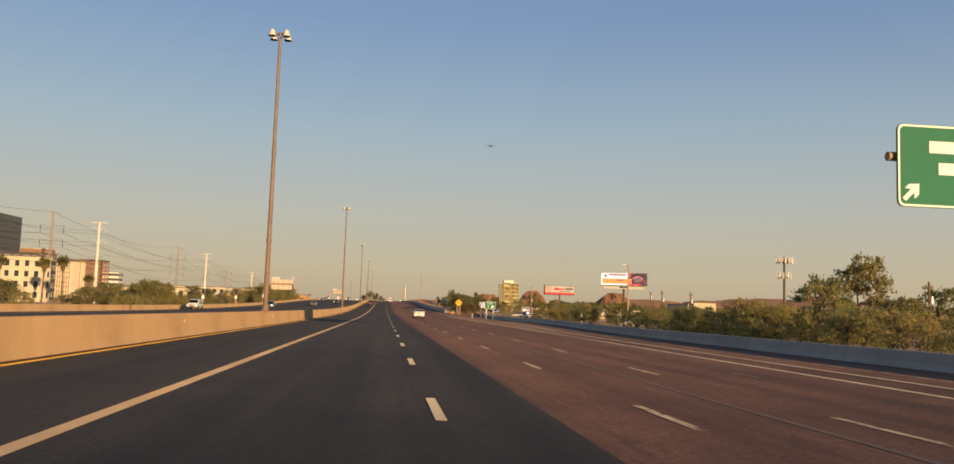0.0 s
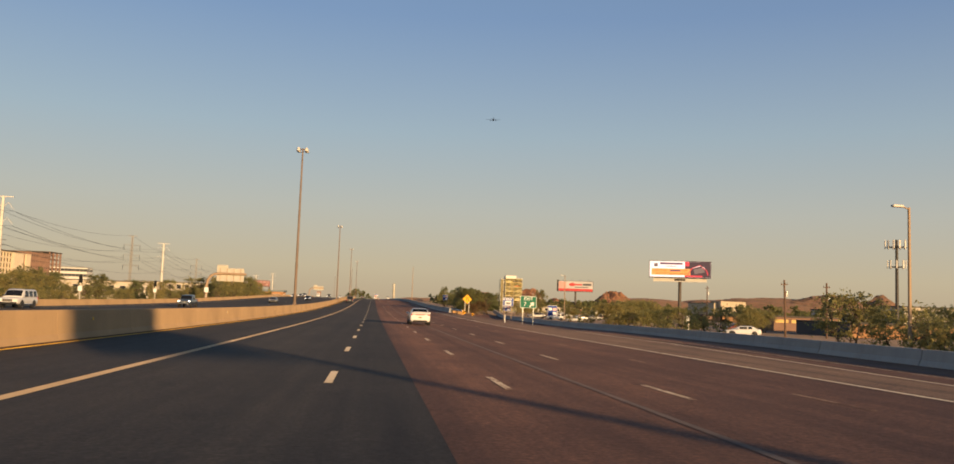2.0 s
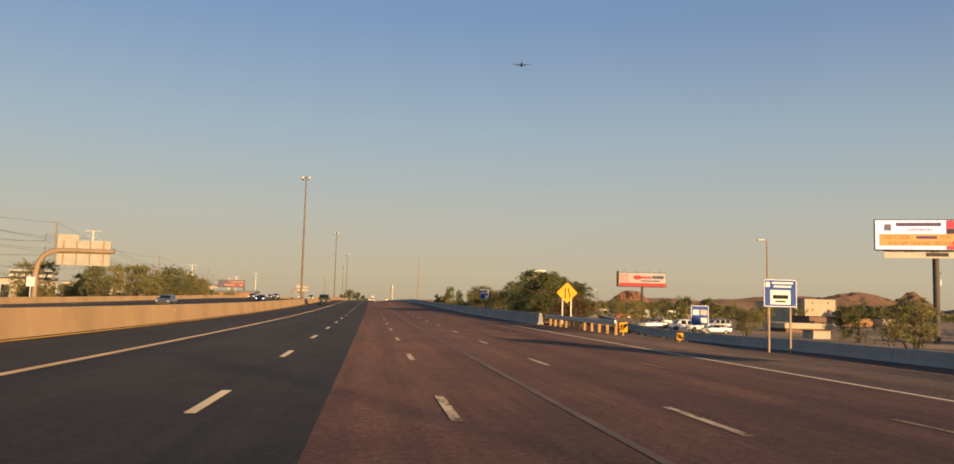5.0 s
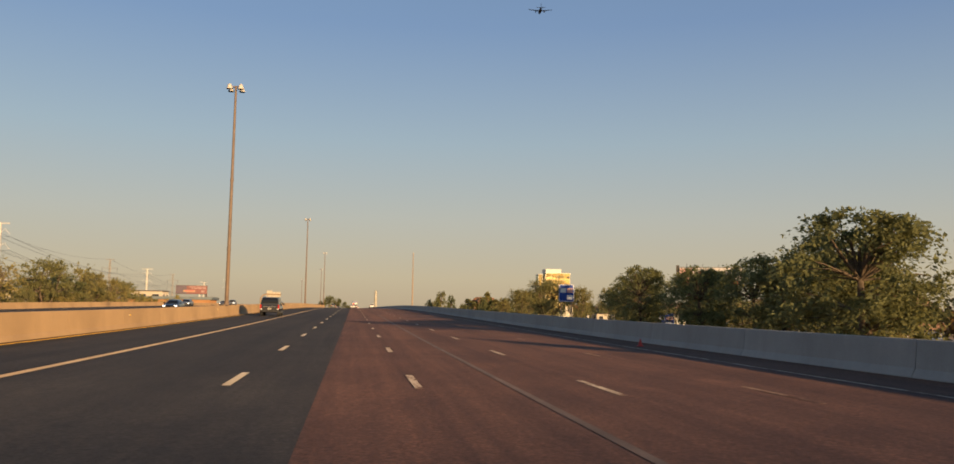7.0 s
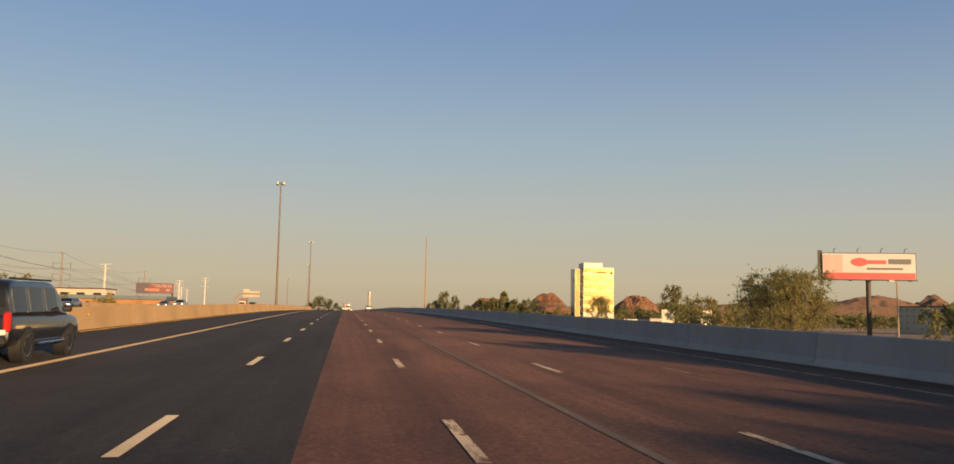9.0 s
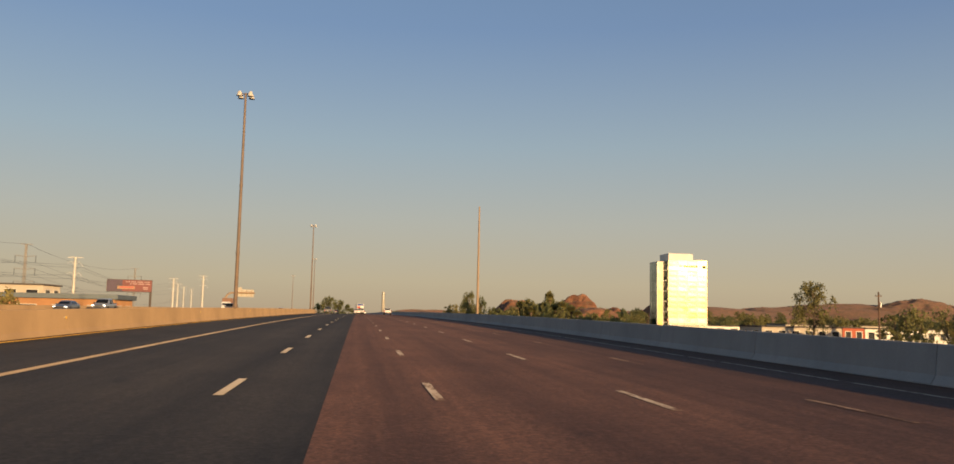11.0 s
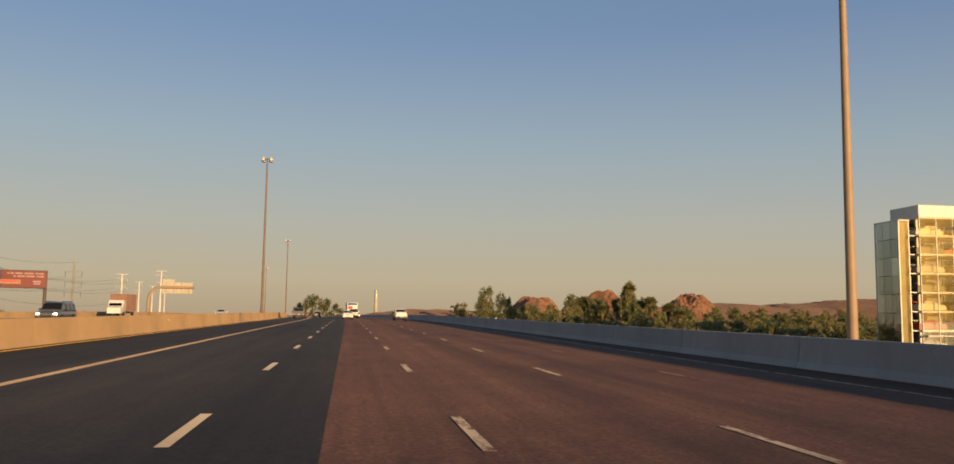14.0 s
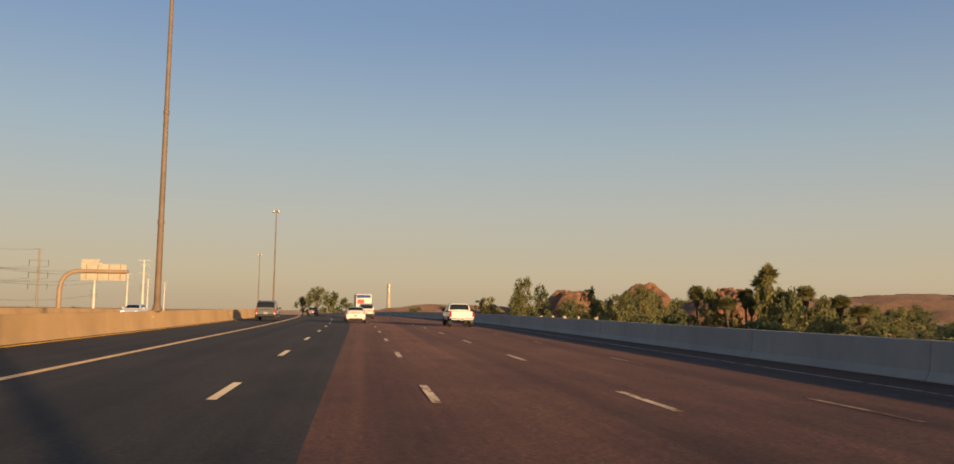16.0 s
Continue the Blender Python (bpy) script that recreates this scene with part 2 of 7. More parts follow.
def leaf_material(name, dark, light):
    m, nt, b = material(name)
    geo = nt.nodes.new("ShaderNodeNewGeometry")
    c = ramp_node(nt, geo.outputs["Random Per Island"], [(0.0, tuple(0.6 * x + 0.4 * y for x, y in zip(dark, light))), (0.6, light), (1.0, tuple(x * 1.15 for x in light))])
    info = nt.nodes.new("ShaderNodeObjectInfo")
    c = mix_node(nt, c, ramp_node(nt, info.outputs["Random"], [(0, (0.75, 0.8, 0.8)), (1, (1.1, 1.0, 0.9))]), 1.0, "MULTIPLY")
    nt.links.new(c, b.inputs["Base Color"])
    b.inputs["Roughness"].default_value = 0.65
    b.inputs["Specular IOR Level"].default_value = 0.25
    out = nt.nodes["Material Output"]
    tr = nt.nodes.new("ShaderNodeBsdfTranslucent")
    nt.links.new(c, tr.inputs["Color"])
    mx = nt.nodes.new("ShaderNodeMixShader")
    mx.inputs[0].default_value = 0.6
    nt.links.new(b.outputs[0], mx.inputs[1])
    nt.links.new(tr.outputs[0], mx.inputs[2])
    nt.links.new(mx.outputs[0], out.inputs["Surface"])
    return m


def glass_dark(name, tint, rough=0.05):
    m, nt, b = material(name)
    b.inputs["Base Color"].default_value = (*tint, 1)
    b.inputs["Roughness"].default_value = rough
    b.inputs["Specular IOR Level"].default_value = 0.5
    return m


def car_paint(name, color, metal=0.0):
    m, nt, b = material(name)
    n = noise_node(nt, 2.0, 4)
    c = ramp_node(nt, n, [(0.3, tuple(x * 0.93 for x in color)), (0.7, color)])
    nt.links.new(c, b.inputs["Base Color"])
    b.inputs["Metallic"].default_value = metal
    b.inputs["Roughness"].default_value = 0.35
    b.inputs["Coat Weight"].default_value = 0.8
    b.inputs["Coat Roughness"].default_value = 0.06
    return m


def lamp_glow(name, color, strength):
    m, nt, b = material(name)
    b.inputs["Base Color"].default_value = (*color, 1)
    b.inputs["Emission Color"].default_value = (*color, 1)
    b.inputs["Emission Strength"].default_value = strength
    b.inputs["Roughness"].default_value = 0.25
    return m


DARK_ASPHALT = asphalt("dark_asphalt", (0.0235, 0.0215, 0.0212), (0.0385, 0.035, 0.0338), (1.5, 1.45, 1.4), 1.0)
RED_ASPHALT = asphalt("red_asphalt", (0.092, 0.0465, 0.0333), (0.131, 0.068, 0.049), (1.4, 1.35, 1.3), 4.0)
OLD_RED_ASPHALT = asphalt("old_red_asphalt", (0.1, 0.0525, 0.037), (0.144, 0.0765, 0.0545), (1.4, 1.35, 1.3), 3.0)
DARK_ROCK = surface("broken_asphalt", (0.075, 0.066, 0.058), 0.95, 0, 0.25, 3, 25, 0.5)
EDGE_PAINT = road_paint("edge_road_paint", (0.74, 0.65, 0.53), (0.08, 0.06, 0.05), 0.25, 5.0)
WHITE_PAINT = road_paint("white_road_paint", (0.56, 0.48, 0.37), (0.05, 0.045, 0.042), 0.32, 1.0)
WORN_PAINT = road_paint("worn_road_paint", (0.5, 0.42, 0.34), (0.12, 0.065, 0.048), 0.47, 2.0)
FADED_PAINT = road_paint("faded_road_paint", (0.52, 0.39, 0.25), (0.06, 0.055, 0.05), 0.3, 6.0)
YELLOW_PAINT = road_paint("yellow_road_paint", (0.78, 0.47, 0.07), (0.05, 0.045, 0.042), 0.15, 3.0)
SEAM = surface("sealed_seam", (0.107, 0.078, 0.067), 0.85, 0, 0.3, 0.8, 12, 0.2)
FAINT_PAINT = road_paint("faint_road_paint", (0.34, 0.24, 0.18), (0.1, 0.06, 0.044), 0.52, 4.0)
DUSTY_ASPHALT = asphalt("dusty_asphalt", (0.13, 0.085, 0.06), (0.19, 0.125, 0.09), (1.4, 1.35, 1.3), 15.0)
GUTTER = surface("gutter_dirt", (0.062, 0.036, 0.025), 0.95, 0, 0.3, 0.8, 20, 0.3, 0.2)
TAN_CONCRETE = concrete("tan_concrete", (0.46, 0.305, 0.158), 1.0, 0.08)
GREY_CONCRETE = concrete("grey_concrete", (0.41, 0.385, 0.36), 5.0, 0.12)
DIRT = surface("desert_ground", (0.25, 0.17, 0.11), 0.95, vary=0.3, scale=0.05, fine=2.0, bump=0.4)
RUST_STEEL = surface("weathered_brown_steel", (0.215, 0.16, 0.12), 0.7, 0.2, 0.2, 0.8, 30)
RUSTY_STEEL = surface("rusty_brown_steel", (0.21, 0.148, 0.105), 0.75, 0.15, 0.25, 0.8, 30)
GALV = surface("galvanised_steel", (0.5, 0.5, 0.48), 0.45, 0.7, 0.12, 2, 50, 0.05)
WHITE_STEEL = surface("white_painted_steel", (0.62, 0.58, 0.5), 0.5, 0.0, 0.1, 0.5, 30, 0.05)
TAN_STEEL = surface("tan_painted_steel", (0.34, 0.235, 0.145), 0.6, 0.0, 0.12, 1, 30, 0.05)
DARK_STEEL = surface("dark_steel", (0.06, 0.055, 0.05), 0.6, 0.3, 0.2, 1, 40, 0.05)
WOOD_POLE = surface("weathered_pole_wood", (0.16, 0.095, 0.06), 0.9, 0, 0.3, 3, 30, 0.3)
WOOD_POST = surface("timber_post", (0.5, 0.3, 0.12), 0.85, 0, 0.25, 3, 30, 0.3)


# ---------------------------------------------------------------- mesh tools
class Shape:
    """Collects vertices and faces for one mesh."""

    def __init__(self):
        self.v, self.f, self.s = [], [], []

    def add(self, verts, faces, smooth_shade=False):
        n = len(self.v)
        self.v += [tuple(p) for p in verts]
        self.f += [tuple(i + n for i in q) for q in faces]
        self.s += [smooth_shade] * len(faces)
        return self

    def box(self, c, size, m=None, bevel=0.0):
        x, y, z = (s / 2 for s in size)
        if bevel <= 0:
            v = [(i * x, j * y, k * z) for k in (-1, 1) for j in (-1, 1) for i in (-1, 1)]
            f = [(0, 2, 3, 1), (4, 5, 7, 6), (0, 1, 5, 4), (2, 6, 7, 3), (0, 4, 6, 2), (1, 3, 7, 5)]
        else:
            b = min(bevel, x * 0.9, y * 0.9, z * 0.9)
            ring = [(-x + b, -y), (x - b, -y), (x, -y + b), (x, y - b), (x - b, y), (-x + b, y), (-x, y - b), (-x, -y + b)]
            inner = [(p * (x - b) / x, q * (y - b) / y) for p, q in ring]
            v = [(p, q, -z) for p, q in inner] + [(p, q, -z + b) for p, q in ring] + [(p, q, z - b) for p, q in ring] + [(p, q, z) for p, q in inner]
            f = [tuple(range(7, -1, -1)), tuple(range(24, 32))]
            f += [(8 * r + i, 8 * r + (i + 1) % 8, 8 * r + 8 + (i + 1) % 8, 8 * r + 8 + i) for r in range(3) for i in range(8)]
        if m is not None:
            v = [m @ Vector(p) for p in v]
        return self.add([(p[0] + c[0], p[1] + c[1], p[2] + c[2]) for p in v], f)

    def tube(self, a, b, r0, r1=None, n=10, caps=True):
        a, b = Vector(a), Vector(b)
        r1 = r0 if r1 is None else r1
        d = (b - a).normalized()
        u = d.orthogonal().normalized()
        w = d.cross(u)
        v = []
        for p, r in ((a, r0), (b, r1)):
            v += [p + (u * math.cos(2 * math.pi * i / n) + w * math.sin(2 * math.pi * i / n)) * r for i in range(n)]
        self.add(v, [(i, (i + 1) % n, n + (i + 1) % n, n + i) for i in range(n)], True)
        if caps:
            self.add(v[:n], [tuple(range(n - 1, -1, -1))])
            self.add(v[n:], [tuple(range(n))])
        return self

    def path(self, pts, r, n=8):
        """A tube along a line of points; r is one radius or one for each point."""
        rs = r if isinstance(r, (list, tuple)) else [r] * len(pts)
        pts = [Vector(p) for p in pts]
        v, f = [], []
        ref = None
        for k, p in enumerate(pts):
            d = (pts[min(k + 1, len(pts) - 1)] - pts[max(k - 1, 0)]).normalized()
            u = d.orthogonal().normalized() if ref is None else (ref - d * ref.dot(d)).normalized()
            ref = u
            w = d.cross(u)
            v += [p + (u * math.cos(2 * math.pi * i / n) + w * math.sin(2 * math.pi * i / n)) * rs[k] for i in range(n)]
        for k in range(len(pts) - 1):
            f += [(k * n + i, k * n + (i + 1) % n, (k + 1) * n + (i + 1) % n, (k + 1) * n + i) for i in range(n)]
        self.add(v, f, True)
        self.add(v[:n], [tuple(range(n - 1, -1, -1))])
        self.add(v[-n:], [tuple(range(n))])
        return self

    def loft(self, rings, closed=True, caps=True, smooth_shade=True):
        n = len(rings[0])
        v = [p for r in rings for p in r]
        f = []
        for k in range(len(rings) - 1):
            for i in range(n if closed else n - 1):
                f.append((k * n + i, k * n + (i + 1) % n, (k + 1) * n + (i + 1) % n, (k + 1) * n + i))
        self.add(v, f, smooth_shade)
        if caps:
            self.add(rings[0], [tuple(range(n - 1, -1, -1))])
            self.add(rings[-1], [tuple(range(n))])
        return self

    def mesh(self, name, mat):
        me = bpy.data.meshes.new(name)
        me.from_pydata(self.v, [], self.f)
        me.polygons.foreach_set("use_smooth", self.s)
        for m in (mat if isinstance(mat, (list, tuple)) else [mat]):
            me.materials.append(m)
        me.update()
        return me


def part(name, shape, mat, parent, label="", at=None):
    me = shape if isinstance(shape, bpy.types.Mesh) else shape.mesh(name, mat)
    ob = new(name, me)
    ob.parent = parent
    if at is not None:
        ob.matrix_basis = at
    if label:
        tagged(ob, label)
    return ob


def thing(name, label, category, at=None, group="", kind=""):
    ob = new(name)
    ob.empty_display_size = 0.2
    if at is not None:
        ob.matrix_basis = at
    return tagged(ob, label, category, group, kind)


def single(name, shape, mat, label, category, at=None, group="", kind=""):
    ob = new(name, shape if isinstance(shape, bpy.types.Mesh) else shape.mesh(name, mat))
    if at is not None:
        ob.matrix_basis = at
    return tagged(ob, label, category, group, kind)


def along(x, y, z=0.0, turn=0.0):
    """A place on the road's surface, tipped with its grade."""
    s = math.degrees(math.atan(road_z(y + 0.5) - road_z(y - 0.5)))
    yaw = -math.degrees(math.atan(bend(y + 0.5) - bend(y - 0.5)))
    return pose(x + bend(y), y, road_z(y) + z, s, 0, yaw) @ pose(0, 0, 0, 0, 0, turn)

# ---------------------------------------------------------------- road and ground
def strip(name, xs, y0, y1, step, mat, label, category, dz=0.0, zf=None):
    """A sheet of road that follows its grade; xs gives the edges, as numbers or functions of y."""
    s = Shape()
    rows = []
    n = int((y1 - y0) / step)
    for k in range(n + 1):
        y = y0 + (y1 - y0) * k / n
        zs = (zf or [road_z] * len(xs))
        rows.append([((x(y) if callable(x) else x) + bend(y), y, z(y) + dz) for x, z in zip(xs, zs)])
    s.loft(rows, closed=False, caps=False)
    s.f = [tuple(reversed(q)) for q in s.f]
    return single(name, s, mat, label, category, kind="structure")


LEFT_WALL_X, D0, D1, D2, D3 = -10.25, 0.0, 3.66, 7.32, 10.5
SEAM_X = 1.77
DASH = 12.19
Y0, Y1 = -120, 1200

strip("road_dark_lanes", [LEFT_WALL_X - 0.1, -5, -2, SEAM_X], Y0, Y1, 5, DARK_ASPHALT, "fresh black asphalt lanes beside the median barrier", "road")
strip("road_red_lanes", [SEAM_X, 4, 8, 12, crest_x], Y0, 240, 5, OLD_RED_ASPHALT,
      "older reddish brown asphalt lanes, stained and worn", "road")
strip("exit_ramp", [bank_x, lambda y: (bank_x(y) + ramp_wall_x(y)) / 2, lambda y: ramp_wall_x(y) + 0.2], Y0, 262, 4, OLD_RED_ASPHALT,
      "worn brown asphalt of the exit ramp that sinks away", "road", zf=[ramp_z] * 3)
strip("ramp_bank", [crest_x, lambda y: 0.5 * (crest_x(y) + bank_x(y)), bank_x], 115, 258, 3, DIRT, "dusty dirt bank between the road and the sunken ramp", "ground",
      zf=[road_z, lambda y: 0.35 * road_z(y) + 0.65 * ramp_z(y) + 0.05 * math.sin(1.7 * y) * (y > 190), ramp_z])
strip("road_red_lanes_far", [SEAM_X, 4, 8, 12, 16.9], 240, Y1, 5, RED_ASPHALT, "reddish asphalt lanes beside the black lanes, with a dirty shoulder", "road")
strip("road_opposite", [-39.6, -30, -20, LEFT_WALL_X - 0.5], Y0, Y1, 5, DARK_ASPHALT, "dark asphalt of the opposite carriageway", "road")


def ground():
    s = Shape()
    xs = [-2600, -1800, -1200, -800, -500, -320, -220, -160, -120, -95, -78, -66, -56, -48, -42, -39.5]
    ys = [-900, -500, -300, -200] + list(range(-150, 1300, 25)) + [1400, 1600, 1900, 2300, 2900, 3800]
    for cols in (xs, [28.0, 33, 40, 48, 56, 66, 80, 100, 130, 170, 230, 320, 460, 700, 1100, 1700, 2600]):
        rows = [[(x + bend(y), y, land_z(x + bend(y), y)) for x in cols] for y in ys]
        s.loft(rows, closed=False, caps=False)
    s.f = [tuple(reversed(q)) for q in s.f]
    # the bed under the carriageways and their verges
    rows = [[(x + bend(y), y, (ramp_z(y) if x > 16 else road_z(y)) - 0.35) for x in (-39.5, -20, 0, 15, 20, 28.0)] for y in ys if -150 <= y <= 1300]
    b = Shape().loft(rows, closed=False, caps=False)
    s.add(b.v, [tuple(reversed(q)) for q in b.f])
    single("ground", s, DIRT, "dry tan desert ground with sparse scrub", "ground", kind="structure")


ground()


def barrier_mesh(height, length, base, top):
    """A concrete barrier with a flared foot, 'length' long along y."""
    prof = [(-base, 0), (-base, 0.08), (-base * 0.62, 0.28), (-top, height - 0.02), (-top + 0.02, height),
            (top - 0.02, height), (top, height - 0.02), (base * 0.62, 0.28), (base, 0.08), (base, 0)]
    g = 0.012
    rings = [[(x, y, z) for x, z in prof] for y in (-length / 2 + g, length / 2 - g)]
    s = Shape().loft(rings, closed=True, caps=True, smooth_shade=False)
    s.f = [tuple(reversed(q)) for q in s.f]
    return s


def barrier(name, label, xf, y0, y1, height, mat, length=9.0, base=0.3, top=0.12, dz=-0.05, zf=None):
    zf = zf or road_z
    top_ob = thing(name, label, "barrier", kind="structure")
    me = barrier_mesh(height - dz, length, base, top).mesh("barrier_segment", mat)
    y = y0
    while y < y1:
        a, b = (xf(y) + bend(y), y, zf(y)), (xf(y + length) + bend(y + length), y + length, zf(y + length))
        d = Vector(b) - Vector(a)
        yaw = -math.degrees(math.atan2(d.x, d.y))
        pit = math.degrees(math.atan2(d.z, math.hypot(d.x, d.y)))
        mid = (Vector(a) + Vector(b)) / 2
        part("barrier_segment", me, None, top_ob, at=pose(mid.x, mid.y, mid.z + dz, 0, 0, yaw) @ pose(0, 0, 0, pit))
        y += length
    return top_ob


barrier("median_barrier", "tan concrete median barrier with flared foot and joints", lambda y: LEFT_WALL_X, -90, 900, 1.07, TAN_CONCRETE, base=0.28)
barrier("parapet", "grey concrete parapet along the outer shoulder", lambda y: float(np.interp(y, [238, 300], [16.7, 15.75])), 240.5, 900, 0.95, GREY_CONCRETE)
barrier("ramp_wall", "grey concrete wall along the exit ramp", ramp_wall_x, -90, 262, 0.66, GREY_CONCRETE, zf=ramp_z)
barrier("far_wall", "tan concrete wall beyond the opposite carriageway", lambda y: -39.2, -90, 900, 0.8, TAN_CONCRETE)


# ---------------------------------------------------------------- lane marks
def ramp_left(y):
    """The left side of the exit ramp."""
    return float(np.interp(y, [-200, 10, 58, 78, 109, 120, 235], [13.3, 13.5, 14.4, 15.6, 17.9, 18.6, 22.0]))


strip("gore", [lambda y: float(np.interp(y, [56, 92, 110, 300], [12.95, 13.45, 13.6, 13.95])), lambda y: min(ramp_left(y) - 0.16, crest_x(y) - 0.02)], 62, 222, 4, DUSTY_ASPHALT,
      "dusty pale asphalt between the road and the leaving ramp", "road", 0.004)


def line(name, xf, y0, y1, width, mat, label, dz=0.006, step=4.0, zf=None):
    s = Shape()
    n = max(1, int((y1 - y0) / step))
    rows = []
    for k in range(n + 1):
        y = y0 + (y1 - y0) * k / n
        x = (xf(y) if callable(xf) else xf) + bend(y)
        z = (zf or road_z)(y) + dz
        rows.append([(x + width / 2, y, z), (x - width / 2, y, z)])
    s.loft(rows, closed=False, caps=False, smooth_shade=False)
    return single(name, s, mat, label, "road marking", kind="structure")


line("gutter_dirt", -9.8, -90, 900, 0.36, GUTTER, "strip of brown dirt gathered along the median barrier", 0.005)
line("edge_line_yellow", -9.5, -90, 900, 0.2, YELLOW_PAINT, "yellow painted edge line along the median barrier")
line("lane_line_solid", -4.71, -90, 900, 0.26, FADED_PAINT, "wide solid white line beside the inner lane")
line("edge_line_white", lambda y: float(np.interp(y, [-200, 10, 30, 56, 92, 110, 300], [11.4, 11.6, 12.1, 12.75, 13.25, 13.4, 13.75])), -90, 240, 0.16, EDGE_PAINT,
     "solid white edge line beside the outer shoulder")
line("edge_line_worn", 13.7, 240, 900, 0.12, WORN_PAINT, "worn white edge line beside the parapet")
line("ramp_line", ramp_left, -60, 225, 0.15, EDGE_PAINT, "solid white line where the exit ramp leaves", 0.012, zf=ramp_z)
line("ramp_edge_line", lambda y: float(np.interp(y, [-200, 10, 58, 117, 180, 235], [15.2, 15.3, 16.4, 20.1, 22.4, 25.0])), -60, 235, 0.12, WORN_PAINT,
     "worn white line along the outer side of the ramp", zf=ramp_z)
line("old_seam", 5.55, -90, 345, 0.15, SEAM, "greyish sealed seam in the red asphalt")


def dashes(name, xf, mat, width, y0, y1, phase, label):
    top_ob = thing(name, label, "road marking", kind="structure")
    s = Shape().add([(-width / 2, 0, 0), (width / 2, 0, 0), (width / 2, 3.1, 0), (-width / 2, 3.1, 0)], [(0, 1, 2, 3)])
    me = s.mesh("dash", mat)
    k = math.ceil((y0 - phase) / DASH)
    while k * DASH + phase < y1:
        y = k * DASH + phase
        part("dash", me, None, top_ob, at=along(xf(y) if callable(xf) else xf, y, 0.008))
        k += 1


dashes("lane_dashes", D0, WHITE_PAINT, 0.17, -60, 820, 0, "short white dashes between the black lanes")
dashes("lane_dashes", D1, WORN_PAINT, 0.16, -60, 820, -0.5, "worn white dashes on the red asphalt")
dashes("lane_dashes", lambda y: float(np.interp(y, [0, 60, 130], [6.65, 6.95, D2])), WORN_PAINT, 0.15, -60, 820, -1.7, "worn white dashes on the red asphalt")
dashes("lane_dashes", lambda y: float(np.interp(y, [0, 60, 130], [9.45, 9.8, D3])), FAINT_PAINT, 0.12, -60, 820, -3.0, "faint white dashes near the outer lane")
dashes("opposite_dashes", -18.5, WHITE_PAINT, 0.15, -60, 820, 0, "white dashes of the opposite carriageway")
dashes("opposite_dashes", -22.2, WHITE_PAINT, 0.15, -60, 820, 4, "white dashes of the opposite carriageway")
line("opposite_line", -14.8, -90, 900, 0.16, WHITE_PAINT, "solid white line of the opposite carriageway")
line("opposite_line", -36.0, -90, 900, 0.16, WHITE_PAINT, "solid white edge line of the opposite carriageway")


def barrier_reflector(y):
    t = thing("barrier_reflector", "small yellow reflector fixed on the median barrier", "reflector", at=pose(LEFT_WALL_X + 0.16, y, road_z(y) + 0.72), group="reflectors on the barrier")
    part("lens", Shape().box((0.05, 0, 0.0), (0.03, 0.12, 0.12), None, 0.01), YELLOW_LENS, t)
    part("bracket", Shape().box((0.0, 0, 0.0), (0.08, 0.16, 0.05)), GALV, t)


YELLOW_LENS = surface("yellow_lens", (0.85, 0.5, 0.03), 0.3, 0, 0.05, 5, 40, 0)
for k in range(24):
    barrier_reflector(444.7 + 31.1 * (k - 14))

# ---------------------------------------------------------------- masts and signs
def mast(x, y, h, flanges=(6.5, 13.5), heads=True, mat=RUST_STEEL, label="", base=1.08):
    t = thing("high_mast_light", label, "light mast", at=pose(x + bend(y), y, road_z(y)), group="high mast lights")
    split = flanges[0] if heads else base + 0.1
    r1 = 0.205 - 0.095 * split / h
    part("pole", Shape().tube((0, 0, split), (0, 0, h), r1, 0.11, 14), mat, t)
    part("lower_pole", Shape().tube((0, 0, base - 0.05), (0, 0, split), 0.205, r1, 14), RUSTY_STEEL if heads else mat, t, "rustier lower length of the pole")
    if heads:
        part("foot", Shape().loft([[(r * math.cos(k * math.pi / 8), r * math.sin(k * math.pi / 8), z) for k in range(16)] for r, z in ((0.3, base), (0.28, base + 0.12), (0.225, base + 0.4))]), RUSTY_STEEL, t)
    for z in flanges:
        part("collar", Shape().tube((0, 0, z), (0, 0, z + 0.25), 0.2 - 0.004 * z + 0.035, None, 14), mat, t)
    part("base_plate", Shape().box((0, 0, base + 0.03), (0.56, 0.56, 0.1), None, 0.02), mat, t)
    if heads:
        for i in range(4):
            a = math.pi / 4 + i * math.pi / 2
            c, s = math.cos(a), math.sin(a)
            f = part("floodlight", Shape().loft([[(r * math.cos(k * math.pi / 6), r * math.sin(k * math.pi / 6), z) for k in range(12)]
                                                 for r, z in ((0.1, 0.42), (0.2, 0.3), (0.24, 0.05), (0.33, -0.1))]), WHITE_STEEL, t,
                     "white bell-shaped floodlight", at=pose(0.78 * c, 0.78 * s, h - 0.35))
            part("lens", Shape().tube((0, 0, -0.12), (0, 0, -0.09), 0.29, None, 12), DARK_STEEL, f)
            part("bracket", Shape().tube((0, 0, h - 0.1), (0.75 * c, 0.75 * s, h - 0.1), 0.04, None, 6), mat, t)
    return t


